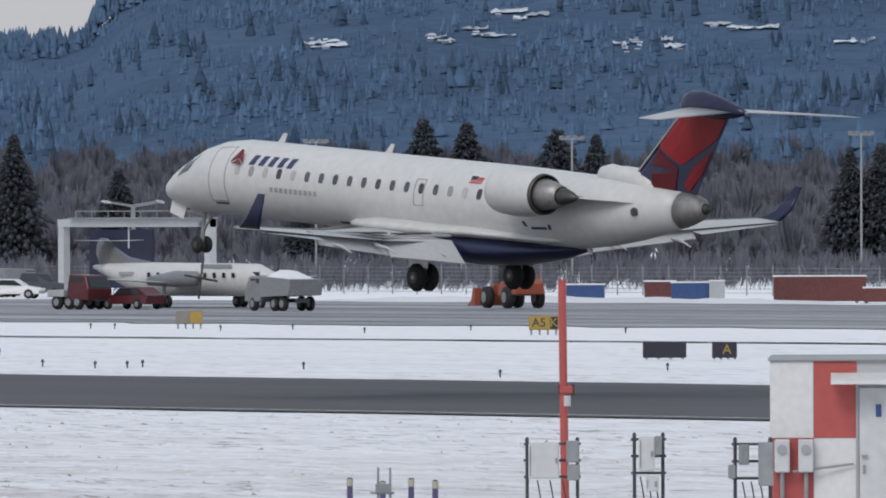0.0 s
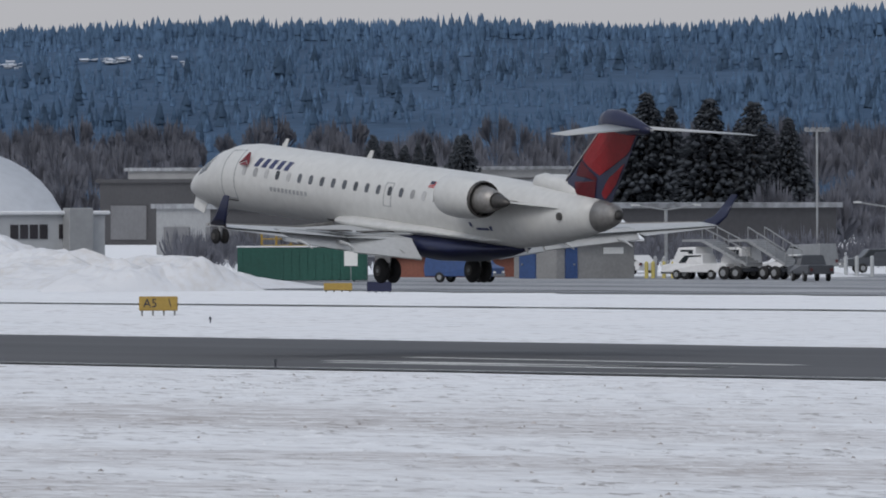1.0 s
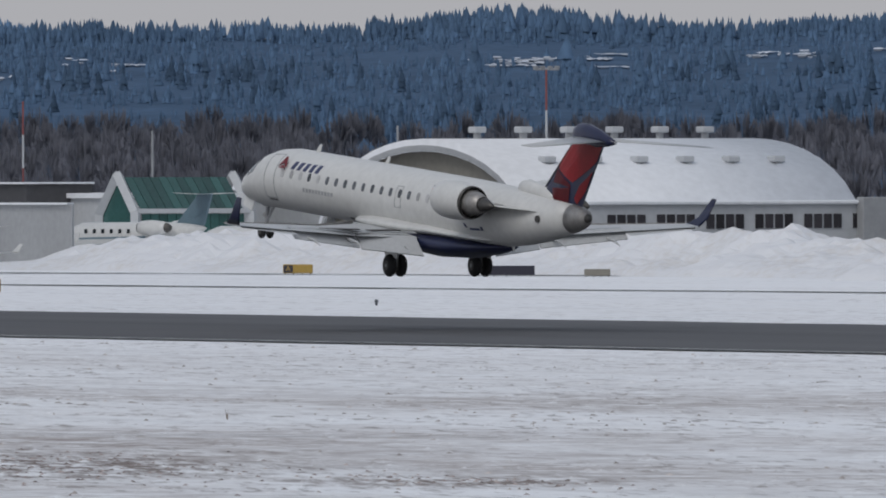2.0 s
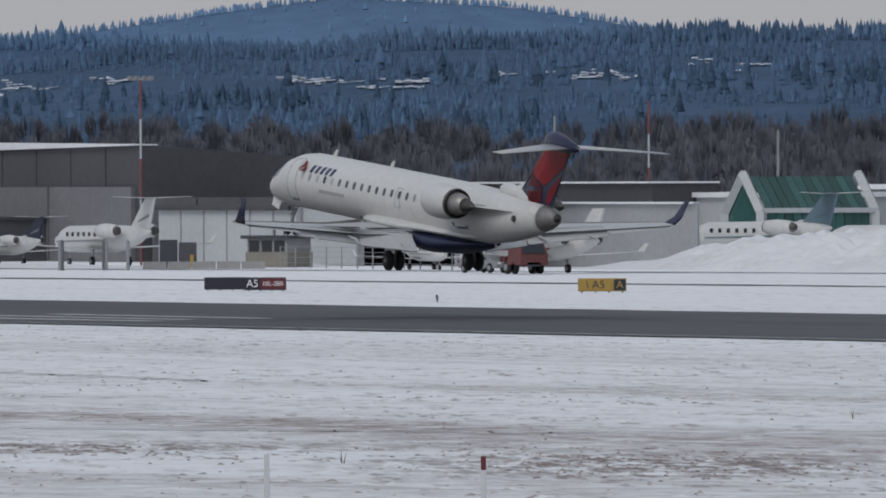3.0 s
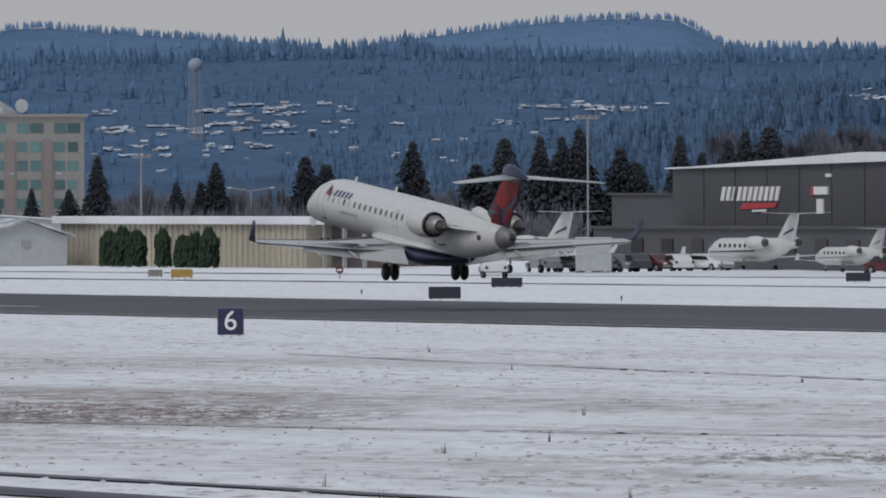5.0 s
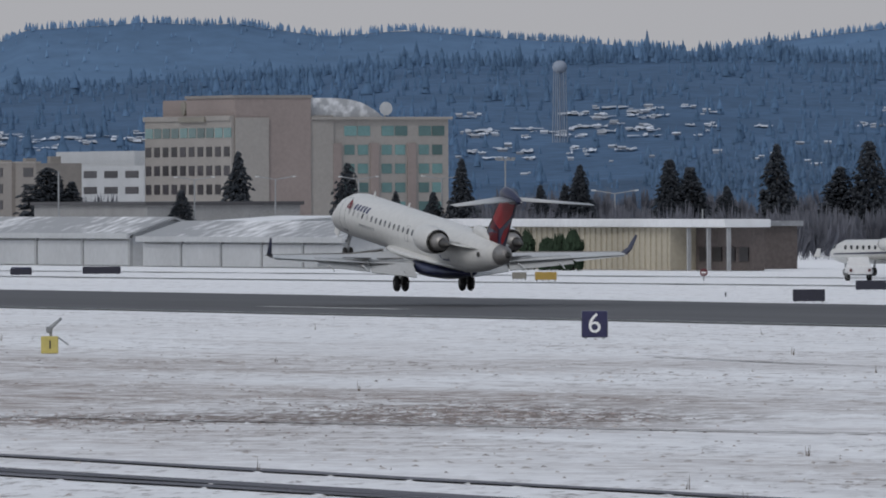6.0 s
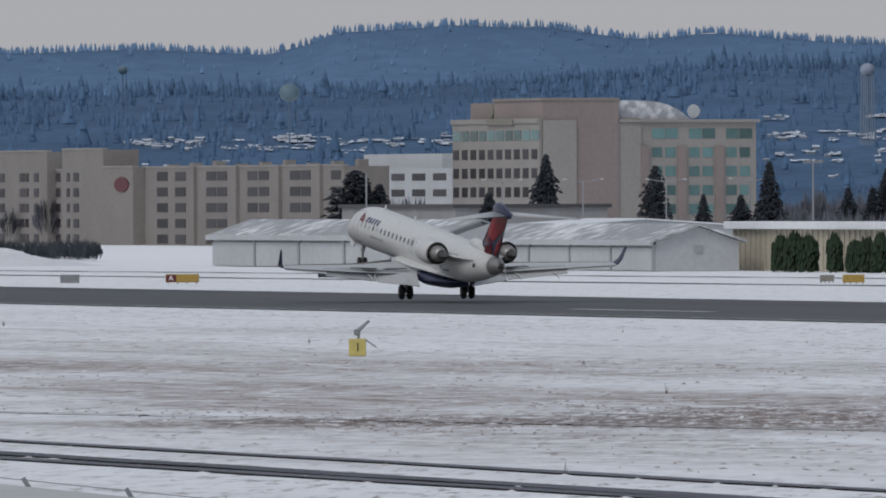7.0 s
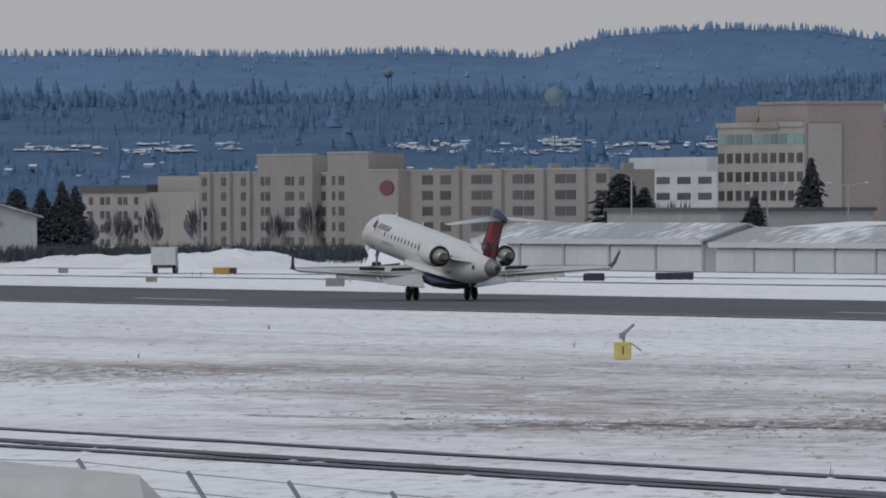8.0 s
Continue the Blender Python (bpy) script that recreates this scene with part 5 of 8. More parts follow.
# low warehouses and flat roofs far behind the apron
def low_block(name, label, x0, x1, y0, y1, z1, wall, roof=None, z0=-1.0, bays=0):
    b = thing(name, label, "building")
    wall_block(b, "wall", x0, x1, y0, y1, z0, z1, wall)
    part("roof", bm_box(x0 - 0.4, x1 + 0.4, y0 - 0.4, y1 + 0.4, z1, z1 + 0.45), roof or M["thin_snow_haze"], b, "snowy flat roof" if roof is None else "")
    for i in range(bays):
        x = x0 + (x1 - x0) * (i + 0.2) / bays
        on_front(b, "loading_door", x, x + (x1 - x0) / bays * 0.6, 0, z1 * 0.6, y0, M["door_grey"], 0.15)
    return b


low_block("warehouse", "long pale warehouse with snowy roof far behind", -1017.77, -964.92, 640, 670, 4.40, M["sheet_grey"], bays=7)
low_block("warehouse", "long brown flat building far behind the airfield", -1317.12, -1235.10, 820, 850, 6.99, M["sheet_brown"], M["sheet_brown"], -2, 6)
low_block("warehouse", "pale flat warehouse beyond the woods", -1438.40, -1376.34, 900, 930, 8.60, M["concrete"], None, -2, 5)
low_block("depot", "low red-brown brick depot with snow on top", -748.40, -741.38, 489, 497, 1.44, M["brick_red"], None, 0)
low_block("warehouse", "grey flat hall behind the apron with snowy roof", -945.13, -905.00, 600, 640, 4.47, M["sheet_brown"], None, 0, 6)
low_block("warehouse", "long pale flat building behind dark trees", -1182.98, -1137.43, 760, 790, 6.70, M["sheet_brown"], None, -1, 6)
low_block("warehouse", "low beige shop building behind parked cars", -1035.87, -1015.88, 421, 425, 3.76, M["shop_brown"], None, 0, 4)
low_block("warehouse", "low flat hall behind the white hangars", -1491.65, -1449.52, 520, 540, 5.46, M["concrete"], M["sheet_brown"], 0)


# rows of white T-hangars
def t_hangars():
    Y = 397.0
    def row(tt, a, b, y_eave, y_ridge, bays, label, back_px):
        hg = thing("hangar_row", label, "hangar", group="white hangar rows")
        x0, x1 = a, b
        ze, zt = y_eave, y_ridge
        depth = back_px
        wall_block(hg, "wall", x0, x1, Y, Y + depth, 0, ze, M["sheet_white"])
        part("gable", gable_end(x0, x1, Y, Y + depth, ze, zt - ze - 0.15, "x"), M["sheet_white"], hg)
        part("roof", gable_roof(x0, x1, Y, Y + depth, ze + 0.1, zt - ze, "x", 0.2, 0.6), M["snow_roof"], hg, "grey roof under patchy snow")
        for i in range(bays):
            q0, q1 = x0 + (x1 - x0) * (i + 0.02) / bays, x0 + (x1 - x0) * (i + 0.95) / bays
            on_front(hg, "hangar_door", q0, q1, 0.05, ze - 0.55, Y, M["sheet_white"], 0.25)
            part("bay_post", bm_box(q1 + 0.1, q1 + (x1 - x0) / bays * 0.05, Y - 0.3, Y, 0, ze - 0.3), M["sheet_grey"], hg)
        part("fascia", bm_box(x0 - 0.5, x1 + 0.5, Y - 0.75, Y - 0.5, ze - 0.35, ze + 0.15), M["sheet_white"], hg)
        part("vent", bm_box(x1, x1 + 0.15, Y + depth * 0.45, Y + depth * 0.55, ze - 1.0, ze - 0.4), M["sheet_grey"], hg)
        return hg
    M["snow_roof"] = mat("snow_roof", (0.82, 0.83, 0.85), 0.8, scale=0.12, second=(0.33, 0.34, 0.355), ramp=(0.47, 0.62))
    row(6.5, -1177.39, -1110.74, 2.93, 4.52, 5, "row of white hangars with closed doors and patchy snow roof", 8)
    row(7.0, -1107.44, -1053.35, 2.66, 4.16, 5, "row of white hangars with closed doors and patchy snow roof", 8)
    row(8.0, -1381.40, -1360.63, 5.16, 6.61, 2, "white gabled hangar at the row's end", 9)
    # gabled white hall between the rows
    g = thing("hangar_hall", "pale gabled hall joining the white hangars", "hangar")
    x0, x1 = -1146.14, -1130.86
    wall_block(g, "wall", x0, x1, 410, 440, 0, 3.54, M["sheet_white"])
    part("gable", gable_end(x0, x1, 410, 440, 3.54, 0.9, "x"), M["sheet_white"], g)
    part("roof", gable_roof(x0, x1, 410, 440, 3.54 + 0.1, 1.0, "x", 0.15, 0.4), M["snow"], g, "snowy roof")


t_hangars()


# beige yard wall with a flat white roof edge, and clipped evergreens before it
def beige_hall():
    Y = 408.0
    x0, x1 = -1062.76, -1003.69
    zt = 4.07
    b = thing("beige_warehouse", "beige ribbed warehouse with snowy flat roof", "warehouse")
    wall_block(b, "wall", x0, x1, Y, Y + 5, 0, zt - 0.35, M["beige"])
    n = 46
    for i in range(n):
        x = x0 + (x1 - x0) * (i + 0.5) / n
        part("wall_rib", bm_box(x - 0.16, x + 0.16, Y - 0.14, Y + 0.01, 0, zt - 0.4), M["beige"], b)
    part("roof", bm_box(x0 - 0.5, x1 + 14, Y - 0.7, Y + 3.6, zt - 0.35, zt + 0.35, 0.06), M["snow"], b, "white roof edge under snow")
    # This brown is kept dark for the shade below the canopy.
    part("canopy_wall", bm_box(x1 + 0.02, x1 + 13, Y + 2.4, Y + 3.4, 0, zt - 0.4), M["shop_brown"], b, "brown wall below the canopy, shade put into its colour")
    for i in range(3):
        part("canopy_post", bm_box(x1 + 4.5 * (i + 1), x1 + 4.5 * (i + 1) + 0.3, Y - 0.3, Y, 0, zt - 0.4), M["sheet_grey"], b)
    for i in range(4):
        on_front(b, "wall_opening", x1 + 1 + i * 3.0, x1 + 3.0 + i * 3.0, 0.8, 2.0, Y + 2.4, M["pane_dark"], 0.1)


beige_hall()


# ---- hotels
def hotel_tower():
    # long cream wing facing the field, then a pink core and a teal-windowed wing on the flank
    Y = 790.0
    x0, xc = -2203.40, -2156.21
    y1, yb = 805.46, 832.69
    zw, zc, zr = 20.44, 24.57, 20.38 * 1.01
    h = thing("hotel", "pink and cream hotel block with teal windows and snowy curved roof", "hotel")
    wall_block(h, "wall", x0, xc - 0.3, Y, Y + 20, -3, zw, M["hotel_pale"], "cream wall")
    wall_block(h, "wall", xc - 26, xc, Y + 0.6, y1, -3, zc, M["hotel_pink"], "pink windowless stair core")
    wall_block(h, "wall", xc - 20, xc - 0.6, y1 + 0.02, yb, -3, zr, M["hotel_pale"], "cream wall")
    part("core_cap", bm_box(xc - 26.2, xc + 0.2, Y + 0.3, y1 + 0.2, zc, zc + 0.5), M["hotel_tan"], h)
    part("core_wing", bm_box(xc - 0.2, xc + 0.35, Y + 0.6, Y + 0.6 + (y1 - Y) * 0.42, -3, zc - 3.6), M["hotel_pale"], h, "cream lower part of the core")
    bx0, bx1 = -2199.00, -2174.70
    wall_block(h, "roof_house", bx0, bx1, Y + 2, Y + 14, zw, 24.38, M["hotel_pink"], "pink roof house")
    part("parapet", bm_box(x0 - 0.3, xc - 0.35, Y - 0.3, Y + 20, zw, zw + 0.9), M["hotel_pale"], h)
    part("roof_emblem", bm_tube(((bx0 + bx1) / 2, Y + 1.9, zw + 2.4), ((bx0 + bx1) / 2, Y + 1.6, zw + 2.4), 1.3, n=16), M["tan_door"], h, "round dark emblem")
    part("lettering", bm_box(x0 + (xc - x0) * 0.42, x0 + (xc - x0) * 0.72, Y - 0.6, Y - 0.3, zw - 0.2, zw + 0.7), M["tan_door"], h, "dark bar of lettering")
    fl = (zw + 2.5) / 6.6
    n = 10
    for i in range(n):
        x = x0 + (xc - x0) * (i + 0.12) / n
        for r in range(6):
            z = zw - 1.2 - fl * (r + 0.55)
            on_front(h, "window", x, x + (xc - x0) / n * (0.82 if r == 0 else 0.62), z, z + fl * 0.52, Y, M["pane_dark"] if r else M["pane_teal"], 0.1)
    L = yb - y1
    for c in range(4):
        ya = y1 + L * (c - 0.28) / 3.72
        for r in range(6):
            z = zr - 0.9 - fl * (r + 0.6)
            for k in range(2):
                a0 = ya + L / 3.72 * (0.20 + 0.36 * k)
                if a0 > y1 + 0.4:
                    on_flank(h, "window", a0, a0 + L / 3.72 * (0.33 if r == 0 else 0.27), z, z + fl * 0.52, xc - 0.6, M["pane_teal"], 0.1)
        if c:
            part("pier", bm_box(xc - 0.62, xc - 0.2, ya - L * 0.03, ya + L * 0.03, -3, zr - fl * 1.25), M["hotel_pink"], h, "pink pier")
    part("cornice", bm_box(xc - 20, xc + 0.1, y1 + 0.1, yb + 0.6, zr, zr + 0.5), M["hotel_pale"], h)
    y2 = 819.88
    ztop = zc - 0.5
    n = 10
    prof = [Vector((xc - 1, y1 + 0.1 + (y2 - y1) * i / n, zr + 0.5 + (ztop - zr) * math.cos(math.pi / 2 * (i / n) ** 2.2))) for i in range(n + 1)]
    base = [Vector((xc - 1, y2 + 0.1, zr + 0.4)), Vector((xc - 1, y1 + 0.1, zr + 0.4))]
    part("curved_roof", bm_rings([prof + base, [v + Vector((-14, 0, 0)) for v in prof + base]]), M["snow_roof"], h, "snow-covered curved roof")
    yd = 820.66
    ds = part("dish", bm_rings([[(xc - 2 + 0.9 * q, yd + r * math.cos(a * 0.628), zr + 2 + r * math.sin(a * 0.628)) for a in range(10)] for q, r in ((0, 0.3), (0.4, 0.9), (0.8, 1.3))]), M["sheet_white"], h, "white satellite dish")
    part("dish_mast", bm_tube((xc - 2, yd, zr), (xc - 2, yd, zr + 2), 0.2), M["post_grey"], ds)


hotel_tower()


def long_hotel():
    Y = 770.0
    h = thing("hotel", "long tan concrete hotel with stair towers and round red sign", "hotel")
    ztop = 12.83
    seg_x = [(-2463.98, -2424.42), (-2419.70, -2383.19), (-2387.84, -2377.94), (-2370.52, -2344.55), (-2344.55, -2325.76), (-2333.03, -2207.70)]
    tops = [ztop, 16.29, ztop - 0.3, 16.53, ztop + 0.15, ztop]
    offs = [0.0, -1.5, 0.4, -2.4, -2.4, 0.0]
    for (a, b), zt, o in zip(seg_x, tops, offs):
        wall_block(h, "wall", a, b, Y + o, Y + (5 if zt > ztop + 0.5 else 9), -3.2, zt, M["hotel_tan"], "tan concrete wall")
        part("parapet", bm_box(a - 0.05, b - 0.1, Y + o - 0.15, Y + o + 1, zt, zt + 0.35), M["hotel_pale"], h)
    fl = (ztop + 2.4) / 5.0
    rows = [ztop - fl * (r + 0.82) for r in range(5)]
    # paired wide windows on the long wing
    for a, b in ((-2317.94, -2311.67), (-2306.82, -2300.61), (-2287.93, -2282.15), (-2281.47, -2275.72), (-2263.28, -2257.61), (-2256.62, -2250.97), (-2238.46, -2232.90), (-2232.24, -2226.71), (-2214.76, -2209.30)):
        for z in rows:
            w = on_front(h, "window", a, b, z, z + fl * 0.56, Y, M["pane_dark"], 0.1)
    for a, o, ww in ((-2461.64, 0, 2.0), (-2448.48, 0, 2.0), (-2435.06, 0, 2.0), (-2417.06, -1.5, 1.3), (-2414.05, -1.5, 2.0), (-2400.95, -1.5, 2.0), (-2397.23, -1.5, 1.3), (-2391.67, -1.5, 2.0), (-2383.43, 0.4, 2.0), (-2363.26, -2.4, 2.2), (-2367.61, -2.4, 1.2)):
        for z in rows:
            on_front(h, "window", a, a + ww * 1.5, z, z + fl * 0.56, Y + o, M["pane_dark"], 0.1)
    for a in (-2455.04, -2441.56, -2428.21, -2327.75, -2294.77, -2269.32, -2244.37, -2220.56):
        part("pier", bm_box(a - 1.0, a + 1.0, Y - 0.7, Y, -3, ztop + 0.2), M["hotel_tan"], h)
    sx, sz, r = -2332.57, 9.64, 1.45
    sg = [(sx + r * 3.0 * math.cos(a * 0.314), Y - 2.42, sz + r * math.sin(a * 0.314)) for a in range(20)]
    part("round_sign", bm_poly(sg, (0, -0.25, 0)), M["sign_red"], h, "round dark red sign")
    for i in range(9):
        x = seg_x[5][0] + (seg_x[5][1] - seg_x[5][0]) * (i + 0.5) / 9
        part("roof_unit", bm_box(x - 1, x + 1, Y + 5, Y + 7, ztop, ztop + 0.7 + 0.3 * (i % 3)), M["hotel_pale"], h)
    # lower cream wing
    lw = thing("hotel_wing", "cream three-storey hotel wing with narrow windows", "hotel")
    a, b, c = -2553.31, -2505.60, -2470.38
    z1, z2 = 9.13, 12.45
    wall_block(lw, "wall", a, c, 772, 780, -3.2, z1, M["hotel_pale"])
    wall_block(lw, "roof_house", b, c - 1, 774, 779, z1, z2, M["hotel_pale"])
    part("roof", bm_box(a - 0.4, b - 0.1, 771.6, 780, z1, z1 + 1.6), M["sheet_brown"], lw, "dark brown mansard roof")
    for px in (-2548.34, -2540.10, -2536.00, -2527.42, -2523.35, -2515.66):
        for r in range(4):
            z = z1 - 2.6 - r * (z1 + 2.6) / 4.0
            on_front(lw, "window", px, px + 2.6, z, z + 1.6, 772, M["pane_dark"], 0.1)
    # white office block between the hotels
    ob = thing("office_block", "white flat office block with dark window bands", "building")
    a, b = -2577.82, -2511.13
    z1 = 13.17
    wall_block(ob, "wall", a, b, 900, 910, -3, z1, M["sheet_white"])
    wall_block(ob, "roof_house", a + 2, b - 14, 903, 909, z1, 16.34, M["sheet_white"])
    for i in range(5):
        x = a + (b - a) * (i + 0.15) / 5
        for z in (z1 - 2.6, z1 - 6.0, z1 - 9.2):
            on_front(ob, "window", x, x + (b - a) / 5 * 0.62, z, z + 1.5, 900, M["pane_dark"], 0.1)


long_hotel()


# water towers on the slope
def water_tower(b, d, z0, z1, r, material, label, legs):
    w = thing("water_tower", label, "tower")
    p = at(b, d)
    rings = []
    for k in range(9):
        a = -math.pi / 2 + math.pi * k / 8
        rings.append([(p.x + max(0.05, r * math.cos(a)) * math.cos(2 * math.pi * i / 16), p.y + max(0.05, r * math.cos(a)) * math.sin(2 * math.pi * i / 16), z1 - r + r * 0.9 * math.sin(a)) for i in range(16)])
    part("tank", bm_rings(rings), material, w, smooth=True)
    for i in range(legs):
        a = 2 * math.pi * (i + 0.3) / legs
        part("leg", bm_tube((p.x + r * math.cos(a), p.y + r * math.sin(a), z0), (p.x + r * 0.8 * math.cos(a), p.y + r * 0.8 * math.sin(a), z1 - r), 0.14, n=5), M["tower_stem_haze"] if legs == 1 else material, w)
    part("riser", bm_tube((p.x, p.y, z0), (p.x, p.y, z1 - 1.5 * r), 0.22, n=8), M["tower_stem_haze"] if legs == 1 else material, w)


water_tower(68.38, 3200, 20, 41.12, 1.9, M["far_wall_haze"], "pale grey water tower on thin legs", 6)
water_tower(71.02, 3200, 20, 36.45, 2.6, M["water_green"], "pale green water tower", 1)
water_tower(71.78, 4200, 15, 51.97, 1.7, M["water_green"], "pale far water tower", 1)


# ---- snow piles
def snow_pile(label, x0, x1, y0, y1, height, seed):
    """A ploughed heap: a rough mound with broken crest."""
    bm = bmesh.new()
    nx, ny = 130, 26
    rnd = random.Random(seed)
    off = Vector((rnd.uniform(0, 50), rnd.uniform(0, 50), 0))
    g = []
    for i in range(nx + 1):
        col = []
        for j in range(ny + 1):
            u, v = i / nx, j / ny
            x, y = x0 + (x1 - x0) * u, y0 + (y1 - y0) * v
            env = min(1, 6 * u * (1 - u)) ** 0.8 * math.sin(math.pi * v) ** 0.7
            nz = 0.72 + 0.5 * noise.noise(Vector((x * 0.07, y * 0.1, 0)) + off) + 0.30 * noise.noise(Vector((x * 0.3, y * 0.3, 3)) + off) + 0.20 * noise.noise(Vector((x * 0.9, y * 0.9, 5)) + off)
            col.append(bm.verts.new((x, y, max(-0.05, height * env * nz - 0.05))))
        g.append(col)
    for i in range(nx):
        for j in range(ny):
            bm.faces.new((g[i][j], g[i + 1][j], g[i + 1][j + 1], g[i][j + 1]))
    bmesh.ops.recalc_face_normals(bm, faces=bm.faces)
    return tagged(link_mesh("snowbank", bm, M["snow_heap"]), label, "snow pile")


M["snow_heap"] = mat("snow_heap", (0.69, 0.70, 0.725), 0.85, scale=0.35, second=(0.58, 0.56, 0.54), ramp=(0.28, 0.52), bump=0.6)
snow_pile("long dirty bank of ploughed snow before the hangars", -807.65, -669.17, 420, 436, 3.3, 1)
snow_pile("high end of the ploughed snow bank", -668.0, -661.0, 411, 424, 2.9, 2)
snow_pile("low snow bank along the apron", -700.92, -642.58, 529, 539, 0.45, 3)
snow_pile("low snow bank by the block hut", -743.45, -716.80, 505, 511, 0.6, 4)
snow_pile("small heap of snow by the fence", -851.55, -842.88, 415, 420, 0.9, 5)
snow_pile("low snow bank before the hotel", -1291.37, -1192.63, 378, 392, 1.7, 6)
snow_pile("low snow bank before parked jets", -910.25, -827.45, 392, 401, 0.5, 7)


# ---- signs of the airfield
def letters(txt, parent, m, height, material):
    cu = bpy.data.curves.new("legend", "FONT")
    cu.body = txt
    cu.size = height * 1.38
    cu.align_x, cu.align_y = "CENTER", "CENTER"
    cu.extrude = 0.012
    tmp = bpy.data.objects.new("tmp", cu)
    me = bpy.data.meshes.new_from_object(tmp)
    bpy.data.objects.remove(tmp)
    me.name = "legend"
    me.materials.append(material)
    ob = new("legend", me)
    ob.parent = parent
    ob.matrix_local = m
    return ob


def airfield_sign(t_pos, w, h, face, label, panels=(), group="airfield signs", turn=0.0, legs=0.25):
    """A low boxed sign on short legs; panels: (from, to, colour, text, text colour) across the face, which looks at -y turned by turn."""
    x, y = t_pos
    s = thing("airfield_sign", label, "sign", pose(x, y, 0, 0, 0, turn), group)
    case = part("case", bm_box(-w / 2, w / 2, -0.18, 0.18, legs, legs + h, 0.03), face, s)
    for k in (-0.42, -0.14, 0.14, 0.42):
        part("leg", bm_box(k * w - 0.05, k * w + 0.05, -0.05, 0.05, 0, legs), M["post_grey"], s)
    for a, b, mt, txt, tm in panels:
        p = part("panel", bm_box(-w / 2 + a * w + 0.04, -w / 2 + b * w - 0.04, -0.205, -0.185, legs + 0.06, legs + h - 0.06), mt, case)
        if txt:
            letters(txt, p, pose(-w / 2 + (a + b) / 2 * w, -0.21, legs + h / 2, 90), min(h * 0.62, (b - a) * w / (0.85 * len(txt))), tm)
    return s


Yl, Bk, Wt, Rd = M["yellow"], M["sign_black"], M["sign_white"], M["sign_red"]
FACE = 62.0  # the signs look towards the aeroplanes on the runway, here square to the sight line
airfield_sign((-542.03, 404.31), 1.45, 0.72, M["tan_door"], "weathered back of a low yellow airfield sign", [(0, 0.5, M["tan_door"], "", Bk), (0.5, 1, M["yellow"], "", Bk)], turn=52)
airfield_sign((-499.45, 394.98), 1.5, 0.72, Yl, "yellow airfield sign with black legend A5", [(0, 0.68, Yl, "A5", Bk), (0.7, 1, Bk, "K", Yl)], turn=51)
airfield_sign((-415.47, 335.12), 1.85, 0.68, Bk, "dark blank back of an airfield sign", turn=50, legs=0.06)
airfield_sign((-413.34, 336.67), 1.05, 0.68, Bk, "black airfield sign with yellow letter A", [(0.3, 0.9, Bk, "A", Yl)], turn=50, legs=0.06)
airfield_sign((-535.29, 336.70), 1.95, 0.72, Yl, "yellow airfield sign with black legend A5 and arrow", [(0, 0.58, Yl, "A5", Bk), (0.6, 1, Yl, "\\", Bk)], turn=57)
airfield_sign((-646.03, 419.39), 1.75, 0.45, Yl, "low yellow airfield sign half buried in snow", [(0, 0.5, Yl, "", Bk)], turn=56, legs=0.1)
airfield_sign((-640.34, 418.70), 1.5, 0.6, M["blue_paint"], "dark blue back of a low airfield sign", turn=56, legs=0.06)
airfield_sign((-712.56, 414.10), 2.9, 0.62, Bk, "dark back of a wide airfield sign", turn=59, legs=0.08)
airfield_sign((-703.53, 415.24), 1.7, 0.45, M["tan_door"], "small tan back of an airfield sign", turn=59, legs=0.06)
airfield_sign((-735.93, 411.00), 2.0, 0.6, Yl, "yellow and black airfield sign in snow", [(0, 0.35, Bk, "A", Yl), (0.36, 1, Yl, "", Bk)], turn=60, legs=0.1)
airfield_sign((-661.77, 322.76), 2.6, 0.72, Bk, "dark blank half of a runway sign", turn=64, legs=0.06)
airfield_sign((-656.59, 322.80), 2.35, 0.74, Bk, "black and red runway sign lettered A5 10L-28R", [(0, 0.32, Bk, "A5", Wt), (0.33, 1, Rd, "10L-28R", Wt)], turn=64, legs=0.06)
airfield_sign((-631.79, 331.91), 2.75, 0.74, Yl, "yellow and black airfield sign lettered A5 A", [(0, 0.72, Yl, "\\ A5", Bk), (0.73, 1, Bk, "A", Yl)], turn=62, legs=0.08)
airfield_sign((-809.04, 371.13), 1.75, 0.62, Bk, "dark back of an airfield sign", turn=65, legs=0.06)
airfield_sign((-698.80, 293.09), 1.95, 0.72, Bk, "dark back of an airfield sign near the runway", turn=67, legs=0.06)
airfield_sign((-781.94, 332.53), 2.1, 0.62, Bk, "dark back of an airfield sign", turn=67, legs=0.06)
airfield_sign((-999.62, 347.30), 1.7, 0.55, M["blue_paint"], "dark blue back of a low airfield sign", turn=70, legs=0.06)
airfield_sign((-993.66, 352.36), 3.2, 0.6, Bk, "wide dark back of an airfield sign", turn=70, legs=0.06)
airfield_sign((-928.42, 310.43), 2.6, 0.65, Yl, "yellow airfield sign with red end panel A", [(0, 0.33, Rd, "A", Wt), (0.34, 1, Yl, "", Bk)], turn=70, legs=0.1)
airfield_sign((-885.32, 349.69), 1.65, 0.6, Yl, "small yellow airfield sign in snow", turn=69, legs=0.1)
airfield_sign((-898.85, 352.84), 1.1, 0.5, M["tan_door"], "small weathered back of an airfield sign", turn=69, legs=0.1)
airfield_sign((-1104.37, 347.61), 2.2, 0.6, Yl, "yellow airfield sign with a black end panel", [(0, 0.66, Yl, "", Bk), (0.67, 1, Bk, "", Yl)], turn=71, legs=0.1)
